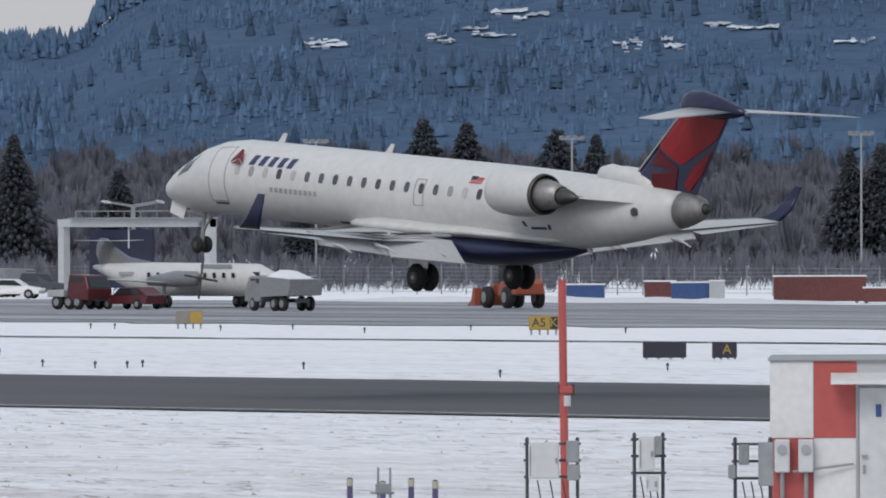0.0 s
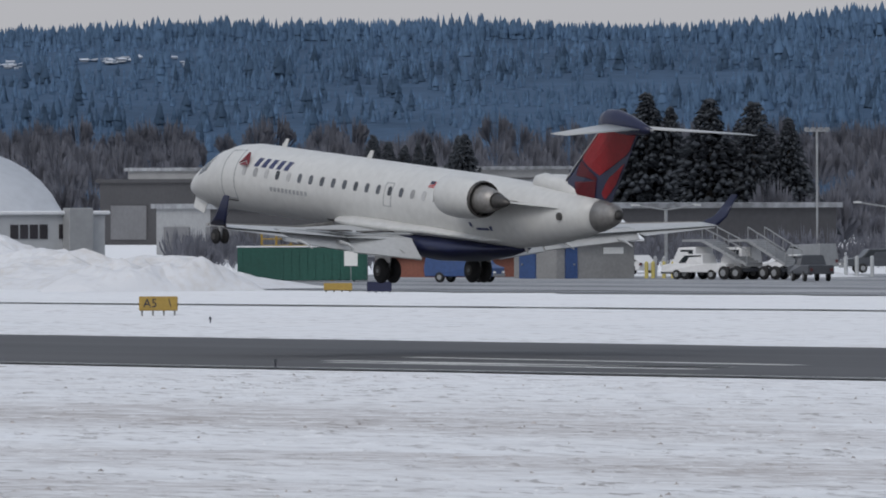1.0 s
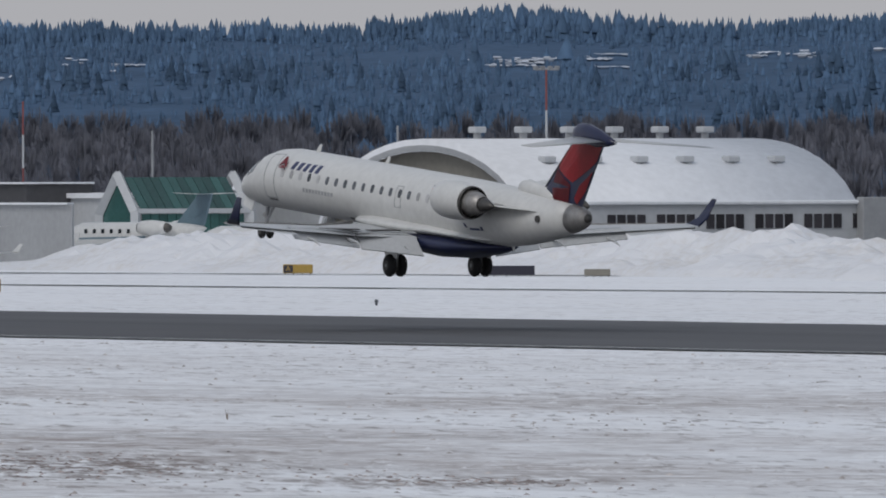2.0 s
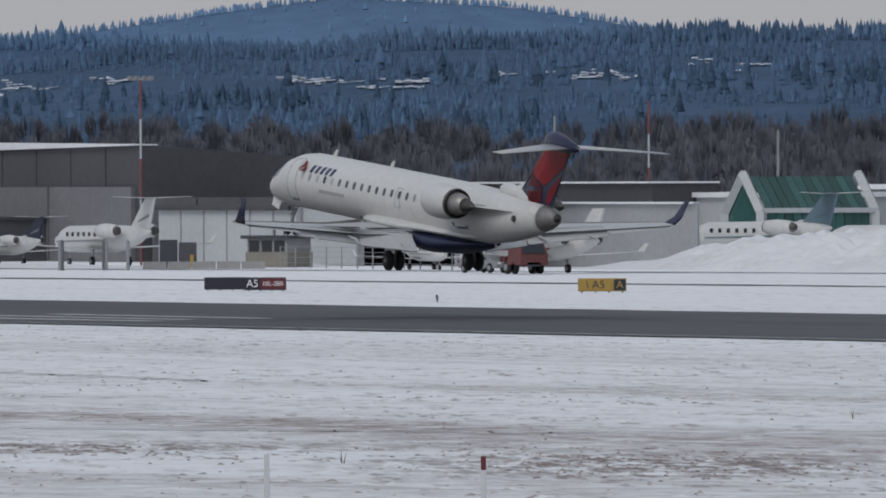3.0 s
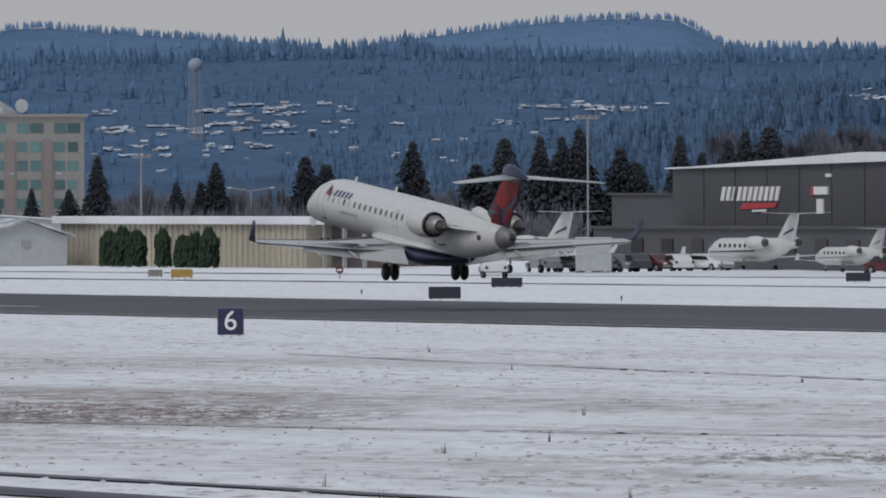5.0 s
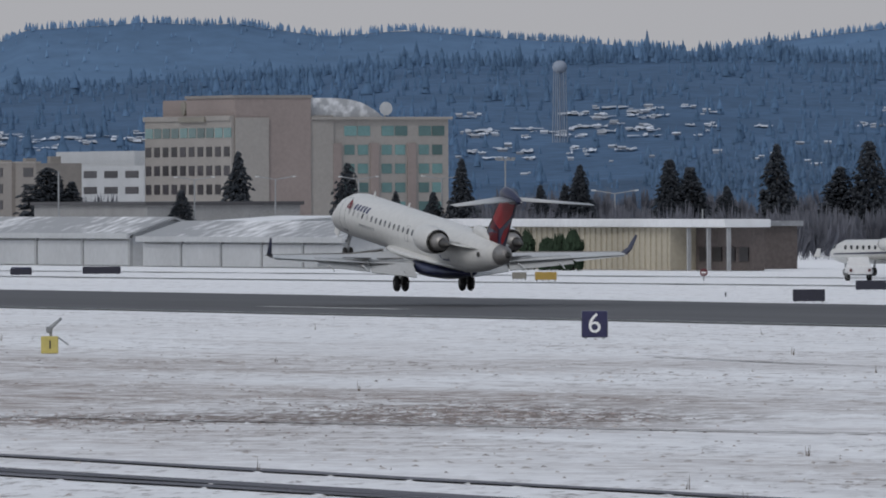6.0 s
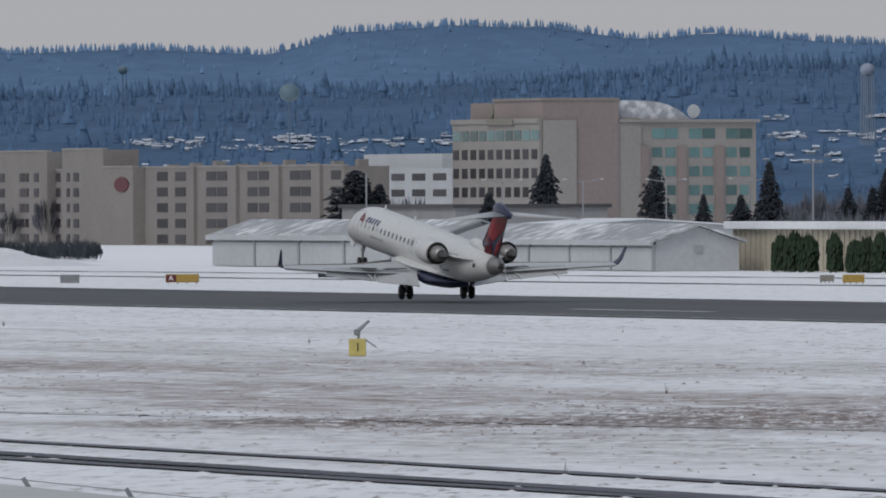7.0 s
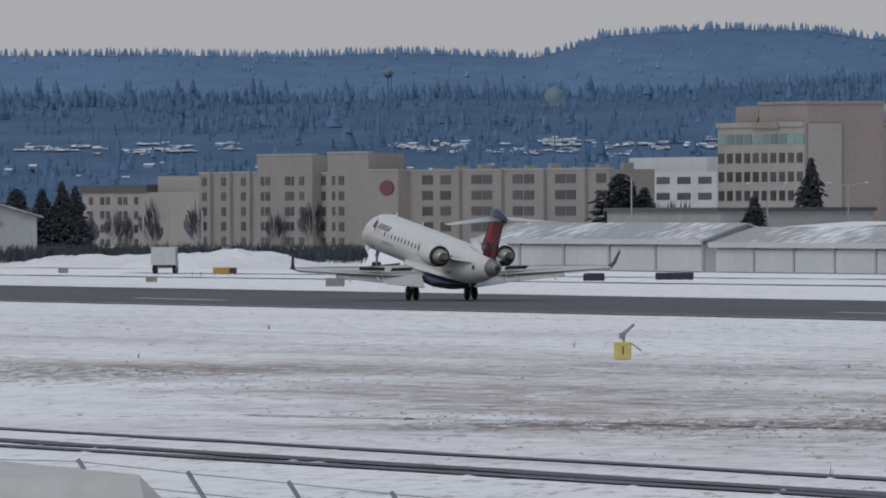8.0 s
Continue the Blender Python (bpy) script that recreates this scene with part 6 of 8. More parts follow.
airfield_sign((-938.00, 304.32), 1.5, 0.65, M["car_grey"], "grey back of an airfield sign", turn=71, legs=0.05)
airfield_sign((-1005.33, 309.98), 0.95, 0.45, M["tan_door"], "small tan sign back in snow", turn=71, legs=0.05)
airfield_sign((-1145.85, 344.52), 0.95, 0.45, M["car_grey"], "small grey sign back in snow", turn=71, legs=0.05)
airfield_sign((-988.30, 343.33), 1.8, 0.5, Bk, "dark back of a low sign", turn=70, legs=0.05)


def six_board():
    x, y = -527.59, 210.76
    s = thing("distance_board", "square navy blue distance board with a white 6", "sign", pose(x, y, 0, 0, 0, 66))
    b = part("board", bm_box(-0.58, 0.58, -0.12, 0.12, 0.08, 1.26, 0.03), M["sign_navy"], s)
    part("rim", bm_box(-0.6, 0.6, 0.0, 0.1, 0.06, 1.28, 0.02), M["car_grey"], b)
    for k in (-0.4, 0.4):
        part("leg", bm_box(k - 0.05, k + 0.05, -0.05, 0.05, 0, 0.1), M["post_grey"], s)
    letters("6", b, pose(0, -0.125, 0.67, 90), 0.92, Wt)


six_board()


def wind_gauge():
    x, y = -492.55, 172.36
    s = thing("approach_light", "pale yellow box carrying a slanted grey lamp head", "lamp", pose(x, y, 0, 0, 0, 70))
    b = part("box", bm_box(-0.36, 0.36, -0.3, 0.3, 0, 0.72, 0.03), M["yellow_pale"], s, "pale yellow box")
    letters("1", b, pose(0.02, -0.31, 0.36, 90), 0.36, Bk)
    part("flap", bm_box(0.0, 0.55, -0.25, 0.25, -0.03, 0.03), M["post_grey"], b).matrix_local = pose(0.34, 0, 0.68, 0, 36, 0)
    part("stem", bm_tube((0.05, 0, 0.7), (0.05, 0, 0.95), 0.06), M["post_grey"], s)
    hd = part("lamp_head", bm_rings([ring(-0.22, 0, 0.11, 0.11, 12), ring(0.1, 0, 0.08, 0.08, 12), ring(0.55, 0, 0.055, 0.055, 12)]), M["post_grey"], s, smooth=True)
    hd.matrix_local = pose(0.08, 0, 1.1, 0, -42, 0)
    part("lamp_housing", bm_box(-0.14, 0.12, -0.12, 0.12, 0.86, 1.12, 0.03), M["car_grey"], s, "grey lamp housing")


M["yellow_pale"] = mat("yellow_pale", (0.56, 0.47, 0.15), 0.6, vary=0.08)
wind_gauge()


def round_sign():
    x, y = -879.93, 360.43
    s = thing("round_sign", "small round red sign on a short post", "sign", pose(x, y, 0, 0, 0, 66))
    part("post", bm_tube((0, 0, 0), (0, 0, 0.5), 0.05), M["post_grey"], s)
    d = part("disc", bm_tube((0, -0.04, 0.62), (0, 0.04, 0.62), 0.3, n=20), M["sign_red"], s)
    part("bar", bm_box(-0.17, 0.17, -0.06, -0.04, 0.56, 0.68), Wt, d)


round_sign()


# edge lights: small dark stakes in the snow
def edge_light(x, y, proto=[]):
    if not proto:
        s = thing("edge_light", "small dark stake light in snow", "lamp", pose(x, y, 0), "taxiway edge lights")
        part("stem", bm_tube((0, 0, 0), (0, 0, 0.18), 0.035, n=6), M["sign_black"], s)
        part("globe", bm_tube((0, 0, 0.18), (0, 0, 0.30), 0.075, 0.045, n=8), M["car_dark"], s)
        proto.append(s)
        return s
    return copy_thing(proto[0], pose(x, y, 0))


for x, y in ((-417.58, 303.94), (-411.36, 302.05), (-410.27, 302.87), (-412.67, 305.42), (-401.49, 305.20), (-376.61, 295.71), (-386.76, 312.11), (-546.87, 401.26), (-545.68, 402.01), (-530.58, 397.82), (-532.03, 403.72), (-514.35, 394.96), (-521.15, 407.24), (-502.42, 402.69),
             (-450.84, 325.78), (-561.90, 401.25), (-504.40, 320.19), (-675.78, 418.11), (-378.33, 242.92), (-555.07, 314.60), (-556.28, 315.21), (-600.31, 305.34), (-643.80, 298.07), (-589.32, 299.78), (-737.66, 303.66), (-679.90, 296.50), (-644.30, 298.31), (-1098.30, 342.55), (-1097.59, 343.15)):
    edge_light(x, y)


# ---- masts and lamps
def light_mast(b, d, z_top, label, banded=False, head="bar", z0=-1.0, r=0.085):
    p = at(b, d)
    m = thing("light_mast", label, "mast")
    n = 5
    for i in range(n):
        za, zb = z0 + (z_top - z0) * i / n, z0 + (z_top - z0) * (i + 1) / n
        mt = (M["mast_red"] if i % 2 == 0 else M["sheet_white"]) if banded else M["post_grey"]
        part("mast_section", bm_tube((p.x, p.y, za), (p.x, p.y, zb), r, n=8), mt, m)
    u = Vector((math.cos(radians(b)), math.sin(radians(b)), 0))
    if head == "bar":
        a, c = p + u * -0.9, p + u * 0.9
        hd = part("lamp_bar", bm_tube((a.x, a.y, z_top), (c.x, c.y, z_top), 0.1, n=6), M["post_grey"], m)
        for k in (-0.8, -0.3, 0.3, 0.8):
            q = p + u * k
            part("floodlight", bm_box(q.x - 0.2, q.x + 0.2, q.y - 0.15, q.y + 0.15, z_top - 0.05, z_top + 0.25, 0.03), M["car_grey"], hd)
    elif head == "arm":
        for s in (-1, 1):
            a = p + u * (2.2 * s)
            arm = part("arm", bm_tube((p.x, p.y, z_top), (a.x, a.y, z_top + 0.35), 0.06, n=5), M["post_grey"], m)
            part("lamp", bm_box(a.x - 0.35, a.x + 0.35, a.y - 0.15, a.y + 0.15, z_top + 0.28, z_top + 0.42, 0.03), M["box_grey"], arm)
    return m


light_mast(59.68, 960, 14.77, "red and white banded floodlight mast", True)
light_mast(64.39, 960, 14.22, "red and white banded floodlight mast", True)
light_mast(62.07, 1050, 13.00, "red and white banded thin mast", True, "none")
light_mast(62.50, 1050, 11.75, "thin grey mast behind the hangars", False, "none", r=0.1)
light_mast(61.48, 1050, 10.50, "thin grey mast behind the hangars", False, "none", r=0.1)
light_mast(66.59, 1050, 12.63, "tall grey floodlight mast", False)
light_mast(60.36, 1000, 10.65, "thin white mast behind the hangar", False, "none", r=0.09)
light_mast(51.53, 1000, 11.91, "grey floodlight mast behind the apron", False)
light_mast(50.21, 980, 12.08, "grey floodlight mast behind the yard", False)
light_mast(52.70, 1000, 11.71, "grey floodlight mast behind the apron", False)
light_mast(54.82, 1000, 10.79, "grey floodlight mast behind the apron", False)
light_mast(53.53, 1030, 6.62, "double-armed street lamp behind the gantry", False, "arm", r=0.1)
light_mast(53.54, 1030, 6.73, "double-armed street lamp behind the gantry", False, "arm", r=0.1)
light_mast(54.50, 930, 4.82, "grey street lamp with curved arm", False, "arm", r=0.12)
light_mast(55.51, 900, 4.70, "grey street lamp by the hut", False, "arm", r=0.12)
light_mast(68.63, 1250, 10.08, "grey floodlight mast beyond the sheds", False)
light_mast(72.90, 1500, 5.81, "dark car park lamp before the hotel", False, "none", r=0.11)
light_mast(72.79, 1500, 5.87, "dark car park lamp before the hotel", False, "none", r=0.11)
light_mast(72.63, 1500, 5.79, "dark car park lamp before the hotel", False, "none", r=0.11)
light_mast(69.68, 1500, 8.53, "dark car park lamp before the hotel", False, "arm", r=0.1)
light_mast(69.30, 1500, 8.49, "dark car park lamp before the hotel", False, "arm", r=0.1)
light_mast(68.92, 1500, 8.53, "dark car park lamp before the hotel", False, "arm", r=0.1)
light_mast(70.05, 1500, 8.50, "dark car park lamp before the hotel", False, "arm", r=0.1)
light_mast(70.67, 1400, 9.42, "pale thin lamp post behind the hangars", False, "none", r=0.1)
light_mast(67.73, 1180, 5.18, "thin lamp post by the warehouse", False, "none", r=0.08)
light_mast(68.13, 1300, 6.66, "pale street lamp among trees", False, "arm", r=0.08)


# ---- trees
def fir_tree(seed, h):
    """A fir: tapered trunk and many small sprays of needles over an uneven, full crown."""
    rnd = random.Random(seed)
    bm_t = bm_tube((0, 0, 0), (0, 0, h * 0.95), h * 0.018, h * 0.004, n=7)
    full = rnd.uniform(0.55, 1.0)
    lobes = [(rnd.uniform(0, 6.28), rnd.uniform(0.05, 0.95), rnd.uniform(0.7, 1.25)) for i in range(22)]
    verts, faces = [], []
    for i in range(1700):
        k = rnd.random() ** 1.15
        a = rnd.random() * 6.283
        out = 1.0
        for la, lk, lv in lobes:
            da = (a - la + math.pi) % 6.283 - math.pi
            if abs(da) < 0.6 and abs(k - lk) < 0.08:
                out = lv
        r = h * (0.17 * (1 - k) ** full + 0.012) * out * rnd.uniform(0.25, 1.08)
        z = h * (0.05 + 0.95 * k)
        c, s = math.cos(a), math.sin(a)
        e = h * rnd.uniform(0.012, 0.034) * (1.15 - 0.7 * k)
        x, y = r * c, r * s
        b = len(verts)
        verts += [(x - e * c, y - e * s, z + e * 0.5), (x - e * 0.6 * s, y + e * 0.6 * c, z - e * 0.2), (x + e * 0.9 * c, y + e * 0.9 * s, z - e * 0.5), (x + e * 0.6 * s, y - e * 0.6 * c, z - e * 0.2), (x, y, z + e * 1.3)]
        faces += [(b, b + 1, b + 4), (b + 1, b + 2, b + 4), (b + 2, b + 3, b + 4), (b + 3, b, b + 4), (b, b + 3, b + 2, b + 1)]
    me = bpy.data.meshes.new("crown")
    me.from_pydata(verts, [], faces)
    me.materials.append(M["conifer"])
    for p in me.polygons:
        p.use_smooth = True
    return bm_t, me


def plant_fir(name, label, seed, h):
    t = thing(name, label, "tree", group="dark firs")
    bm_t, me = fir_tree(seed, h)
    part("trunk", bm_t, M["bark"], t)
    new("crown", me).parent = t
    return t


FIRS = [plant_fir("fir_tree", "tall dark green fir tree", 20 + i, 10.0) for i in range(5)]
used = set()


def fir(b, d, top, seed, wide=1.0, base=None):
    base = ground_height(*at(b, d).xy) if base is None else base
    k = (top - base) / 10.0
    i = seed % 5
    src = FIRS[i]
    p = at(b, d, base)
    if i not in used:
        used.add(i)
        t = src
    else:
        t = copy_thing(src, Matrix())
    t.matrix_world = Matrix.Translation(p) @ Euler((0, 0, seed * 1.3)).to_matrix().to_4x4() @ Matrix.Diagonal((k * wide * 1.65, k * wide * 1.65, k, 1))


FIR_SPOTS = [  # bearing, distance, top height, width
    (67.39, 1500, 12.49, 0.95), (67.88, 1500, 10.71, 0.9), (67.80, 1520, 9.74, 0.9), (68.29, 1500, 10.08, 0.9), (67.62, 1600, 7.59, 1.2),
    (67.10, 1450, 9.66, 1.5), (66.97, 1450, 12.59, 0.9), (66.81, 1400, 12.55, 0.9), (66.71, 1400, 12.54, 0.9), (66.63, 1400, 13.48, 0.9), (66.44, 1400, 11.26, 1.2), (66.37, 1400, 9.68, 1.2),
    (66.17, 1350, 12.40, 0.8), (66.07, 1350, 10.57, 0.9), (65.95, 1350, 11.96, 0.9), (65.87, 1350, 12.99, 0.85), (65.76, 1350, 13.34, 1.0),
    (55.60, 1300, 15.90, 1.3), (55.71, 1300, 14.33, 1.1), (55.49, 1300, 14.49, 0.9), (55.31, 1280, 15.16, 1.4), (55.11, 1280, 14.85, 1.0), (54.95, 1280, 13.17, 1.1), (54.08, 1300, 13.61, 1.1),
    (56.43, 1250, 11.55, 1.0), (56.84, 1400, 11.99, 0.7), (56.78, 1400, 11.35, 0.7), (56.70, 1400, 10.91, 0.7), (56.59, 1400, 11.15, 0.8), (56.46, 1400, 11.96, 0.8), (56.91, 1050, 5.66, 0.9), (56.52, 1050, 5.16, 0.9),
    (54.08, 1250, 13.80, 1.0), (53.60, 1250, 10.38, 1.2), (52.21, 1300, 15.58, 1.1), (52.01, 1300, 15.22, 1.2), (51.60, 1300, 14.48, 1.0), (51.42, 1300, 13.88, 1.0), (50.26, 1250, 12.27, 1.0), (50.12, 1250, 12.65, 1.0), (52.77, 1250, 7.33, 1.2),
    (56.85, 1300, 11.74, 0.6), (56.77, 1300, 10.85, 0.6), (56.64, 1300, 11.13, 0.7), (56.45, 1300, 11.41, 0.9), (56.84, 1300, 11.35, 0.8), (56.71, 1300, 10.28, 0.8), (56.92, 1050, 5.31, 0.9),
    (66.17, 1450, 12.89, 0.7), (66.07, 1450, 10.67, 0.9),
    (69.85, 1700, 12.49, 0.9), (69.35, 1700, 10.91, 0.85), (68.83, 1500, 10.82, 0.9), (69.13, 1600, 7.03, 1.0), (70.11, 1500, 7.22, 1.2), (68.96, 1500, 6.91, 1.2),
    (68.29, 1500, 9.62, 0.9), (68.36, 1500, 7.73, 0.9), (67.88, 1500, 10.53, 0.8), (67.78, 1500, 9.71, 1.2), (68.47, 1500, 7.74, 1.0), (70.72, 1700, 10.44, 1.6), (70.61, 1700, 8.51, 1.6),
    (73.36, 1900, 8.94, 1.3), (73.27, 1900, 10.04, 0.9), (73.21, 1900, 9.35, 1.0), (73.48, 1900, 8.95, 1.4), (70.69, 1700, 9.40, 1.6)]
for i, (b, d, top, wd) in enumerate(FIR_SPOTS):
    fir(b, d, top, i, wd)


# clipped evergreens before the beige hall
def evergreen(seed, h, w):
    rnd = random.Random(seed)
    verts, faces = [], []
    for i in range(420):
        z = h * rnd.uniform(0.04, 1.0)
        r = w * min(1, (h - z) / h * 3.0 + 0.25) * math.sqrt(rnd.uniform(0.3, 1))
        a = rnd.random() * 6.283
        x, y = r * math.cos(a), r * math.sin(a)
        s = rnd.uniform(0.12, 0.3)
        b = len(verts)
        verts += [(x - s, y, z), (x + s * 0.4, y - s * 0.6, z - s), (x + s, y + s * 0.3, z), (x, y, z + s * 2.2)]
        faces += [(b, b + 1, b + 3), (b + 1, b + 2, b + 3), (b + 2, b, b + 3), (b, b + 2, b + 1)]
    me = bpy.data.meshes.new("crown")
    me.from_pydata(verts, [], faces)
    me.materials.append(M["hedge_green"])
    return me


M["hedge_green"] = mat("hedge_green", (0.035, 0.055, 0.035), 0.9, vary=0.3, scale=1.0, spec=0.1)
for i, (bx, top, w) in enumerate([(-1035.13, 2.9, 0.9), (-1031.96, 3.2, 1.0), (-1028.54, 2.9, 0.9), (-1022.29, 3.1, 0.7), (-1017.44, 2.4, 0.8), (-1014.50, 2.8, 1.0), (-1011.31, 3.1, 0.9)]):
    t = thing("evergreen_bush", "dark upright evergreen before a beige wall", "bush", pose(bx, 402, 0), "evergreens by the wall")
    part("trunk", bm_tube((0, 0, 0), (0, 0, top * 0.7), 0.08, n=6), M["bark"], t)
    new("crown", evergreen(i, top, w)).parent = t


# dark hedge and railings before the hotel
rnd = random.Random(31)
spots = [(at(73.71 + (71.90 - 73.71) * rnd.random(), rnd.uniform(1400, 1430), -0.4), rnd.uniform(2.4, 3.1)) for i in range(620)]
bare_wood("hedge", spots, M["conifer"], "dark low hedge before the hotel car park", 11, 22)
spots = [(at(rnd.uniform(71.23, 68.32), rnd.uniform(1400, 1800), -1.0), rnd.uniform(3, 6)) for i in range(160)]
bare_wood("bare_trees", spots, M["bare_wood"], "leafless trees between hangars and hotels", 12, 50)
spots = [(at(rnd.uniform(68.76, 66.67), rnd.uniform(1250, 1500), -0.5), rnd.uniform(3, 7)) for i in range(260)]
bare_wood("bare_trees", spots, M["bare_wood"], "leafless trees among the firs", 13, 50)


# ---- vehicles; each faces +x in its own space
def add_wheel(parent, x, y, r, w):
    prof = [(0.0, 0.55), (0.12, 0.95), (0.5, 1.0), (0.88, 0.95), (1.0, 0.55)]
    bm = bm_rings([[(r * q * math.cos(2 * math.pi * i / 14), -w / 2 + w * s, r * q * math.sin(2 * math.pi * i / 14)) for i in range(14)] for s, q in prof])
    wh = part("wheel", bm, M["rubber"], parent, smooth=True)
    wh.location = (x, y, r)
    part("rim", bm_tube((0, -w / 2 - 0.02, 0), (0, w / 2 + 0.02, 0), r * 0.5, n=10), M["post_grey"], wh)
    return wh


def profile_body(pts, half, inset=0.08):
    """A body from its side outline, narrower at the top."""
    top = max(z for x, z in pts)
    def row(s):
        return [Vector((x, s * (half - (inset * 2 if z > top * 0.62 else 0)), z)) for x, z in pts]
    bm = bm_rings([row(-1), row(1)])
    bmesh.ops.bevel(bm, geom=bm.edges[:], offset=0.05, segments=1, affect="EDGES")
    return bm


def car(label, paint, m, style="saloon", category="car", group=""):
    c = thing({"saloon": "car", "pickup": "pickup_truck", "van": "van"}[style], label, category, m, group)
    if style == "saloon":
        pts = [(-2.2, 0.35), (2.2, 0.35), (2.25, 0.75), (1.1, 0.95), (0.4, 1.42), (-1.3, 1.45), (-2.0, 1.0), (-2.25, 0.9)]
        glass = [(0.95, 0.98), (0.38, 1.36), (-1.25, 1.38), (-1.8, 1.02)]
    elif style == "pickup":
        pts = [(-2.7, 0.5), (2.7, 0.5), (2.75, 1.0), (1.5, 1.15), (0.9, 1.75), (-0.6, 1.78), (-0.75, 1.1), (-2.7, 1.1)]
        glass = [(1.35, 1.17), (0.86, 1.68), (-0.52, 1.7), (-0.6, 1.2)]
    else:
        pts = [(-2.6, 0.4), (2.5, 0.4), (2.55, 1.0), (1.9, 1.2), (1.3, 2.0), (-2.5, 2.1), (-2.65, 1.0)]
        glass = [(1.8, 1.22), (1.3, 1.88), (0.2, 1.9), (0.2, 1.25)]
    body = part("body", profile_body(pts, 0.9), paint, c)
    for s in (-1, 1):
        part("side_window", bm_poly([(x, s * 0.765, z - 0.02) for x, z in glass], (0, s * 0.02, 0)), M["dark_glass"], body)
        part("headlight", bm_box(pts[1][0] - 0.06, pts[1][0] + 0.1, s * 0.65 - 0.15, s * 0.65 + 0.15, 0.62, 0.76), M["sign_white"], body)
        part("tail_light", bm_box(pts[0][0] - 0.1, pts[0][0] + 0.03, s * 0.7 - 0.1, s * 0.7 + 0.1, 0.7, 0.9), M["car_red"], body)
        for x in (-1.45, 1.45):
            add_wheel(c, x, s * 0.82, 0.36, 0.24)
    part("bumper", bm_box(pts[1][0], pts[1][0] + 0.12, -0.85, 0.85, 0.4, 0.58, 0.03), M["car_grey"], body)
    return c


def truck(name, label, cab_paint, box_paint, m, length=6.5, box_h=1.6, bed="box"):
    t = thing(name, label, "truck", m)
    part("chassis", bm_box(-length / 2, length / 2, -0.5, 0.5, 0.55, 0.8), M["car_dark"], t)
    cab = part("cab", profile_body([(length / 2 - 2.0, 0.6), (length / 2, 0.6), (length / 2, 1.35), (length / 2 - 0.35, 2.2), (length / 2 - 1.9, 2.25)], 1.1), cab_paint, t)
    part("windscreen", bm_poly([(length / 2 + 0.03, -0.85, 1.4), (length / 2 + 0.03, 0.85, 1.4), (length / 2 - 0.3, 0.8, 2.1), (length / 2 - 0.3, -0.8, 2.1)], (0.02, 0, 0.01)), M["dark_glass"], cab)
    for s in (-1, 1):
        part("side_window", bm_box(length / 2 - 1.7, length / 2 - 0.6, s * 0.97 - 0.02, s * 0.97 + 0.02, 1.4, 2.05), M["dark_glass"], cab)
        for x in (-length / 2 + 0.8, -length / 2 + 1.9, length / 2 - 1.0):
            add_wheel(t, x, s * 0.95, 0.48, 0.3)
    if bed == "box":
        b = part("box_body", bm_box(-length / 2, length / 2 - 2.2, -1.15, 1.15, 0.82, 0.82 + box_h, 0.04), box_paint, t)
        for i in range(5):
            x = -length / 2 + 0.3 + i * (length - 2.8) / 4
            part("rib", bm_box(x - 0.04, x + 0.04, -1.2, 1.2, 0.85, 0.8 + box_h), box_paint, b)
    elif bed == "dump":
        b = part("dump_body", bm_poly([(-length / 2 - 0.2, -1.2, 1.0), (length / 2 - 2.2, -1.2, 0.9), (length / 2 - 2.1, -1.2, 2.2), (-length / 2 - 0.5, -1.2, 2.0)], (0, 2.4, 0)), box_paint, t)
        part("load", bm_rings([[(-length / 2 + 0.1, -1, 1.98), (length / 2 - 2.4, -1, 2.1), (length / 2 - 2.4, 1, 2.1), (-length / 2 + 0.1, 1, 1.98)], [(-length / 2 + 1.2, -0.3, 2.5), (length / 2 - 3.2, -0.3, 2.6), (length / 2 - 3.2, 0.3, 2.6), (-length / 2 + 1.2, 0.3, 2.5)]]), M["snow"], b, "heap of snow")
    elif bed == "stairs":
        b = part("stair_body", bm_poly([(-length / 2, -0.8, 0.9), (length / 2 - 2.3, -0.8, 2.6), (length / 2 - 0.6, -0.8, 2.6), (length / 2 - 0.6, -0.8, 2.75), (length / 2 - 2.4, -0.8, 2.75), (-length / 2, -0.8, 1.05)], (0, 1.6, 0)), box_paint, t)
        for i in range(12):
            k = i / 12
            x, z = -length / 2 + k * (length - 2.3), 1.05 + k * 1.7
            part("step", bm_box(x, x + 0.32, -0.75, 0.75, z, z + 0.12), M["post_grey"], b)
        for s in (-0.8, 0.8):
            part("handrail", bm_tube((-length / 2, s, 2.0), (length / 2 - 2.4, s, 3.6), 0.05, n=5), M["post_grey"], b)
            for i in range(5):
                k = i / 4
                x = -length / 2 + k * (length - 2.4)
                part("rail_post", bm_tube((x, s, 1.0 + 1.7 * k), (x, s, 2.0 + 1.6 * k), 0.035, n=5), M["post_grey"], b)
    return t


def face(b, d, yaw):
    p = at(b, d)
    return pose(p.x, p.y, 0, 0, 0, yaw)


truck("tow_truck", "white and dark red airport truck on the wet apron", M["car_red"], M["sheet_white"], face(53.78, 807.26, 8), 3.7, 0.45)
car("dark red airport car with its lights on", M["car_red"], face(53.54, 806.00, 185), "saloon", "car")
truck("dump_truck", "grey dump truck heaped with snow", M["car_grey"], M["post_grey"], face(52.86, 788.59, 172), 5.6, 1.1, "dump")
truck("stair_truck", "white passenger stair truck parked by the apron", M["car_white"], M["sheet_grey"], face(55.27, 859.49, 195), 6.4, 1.5, "stairs")
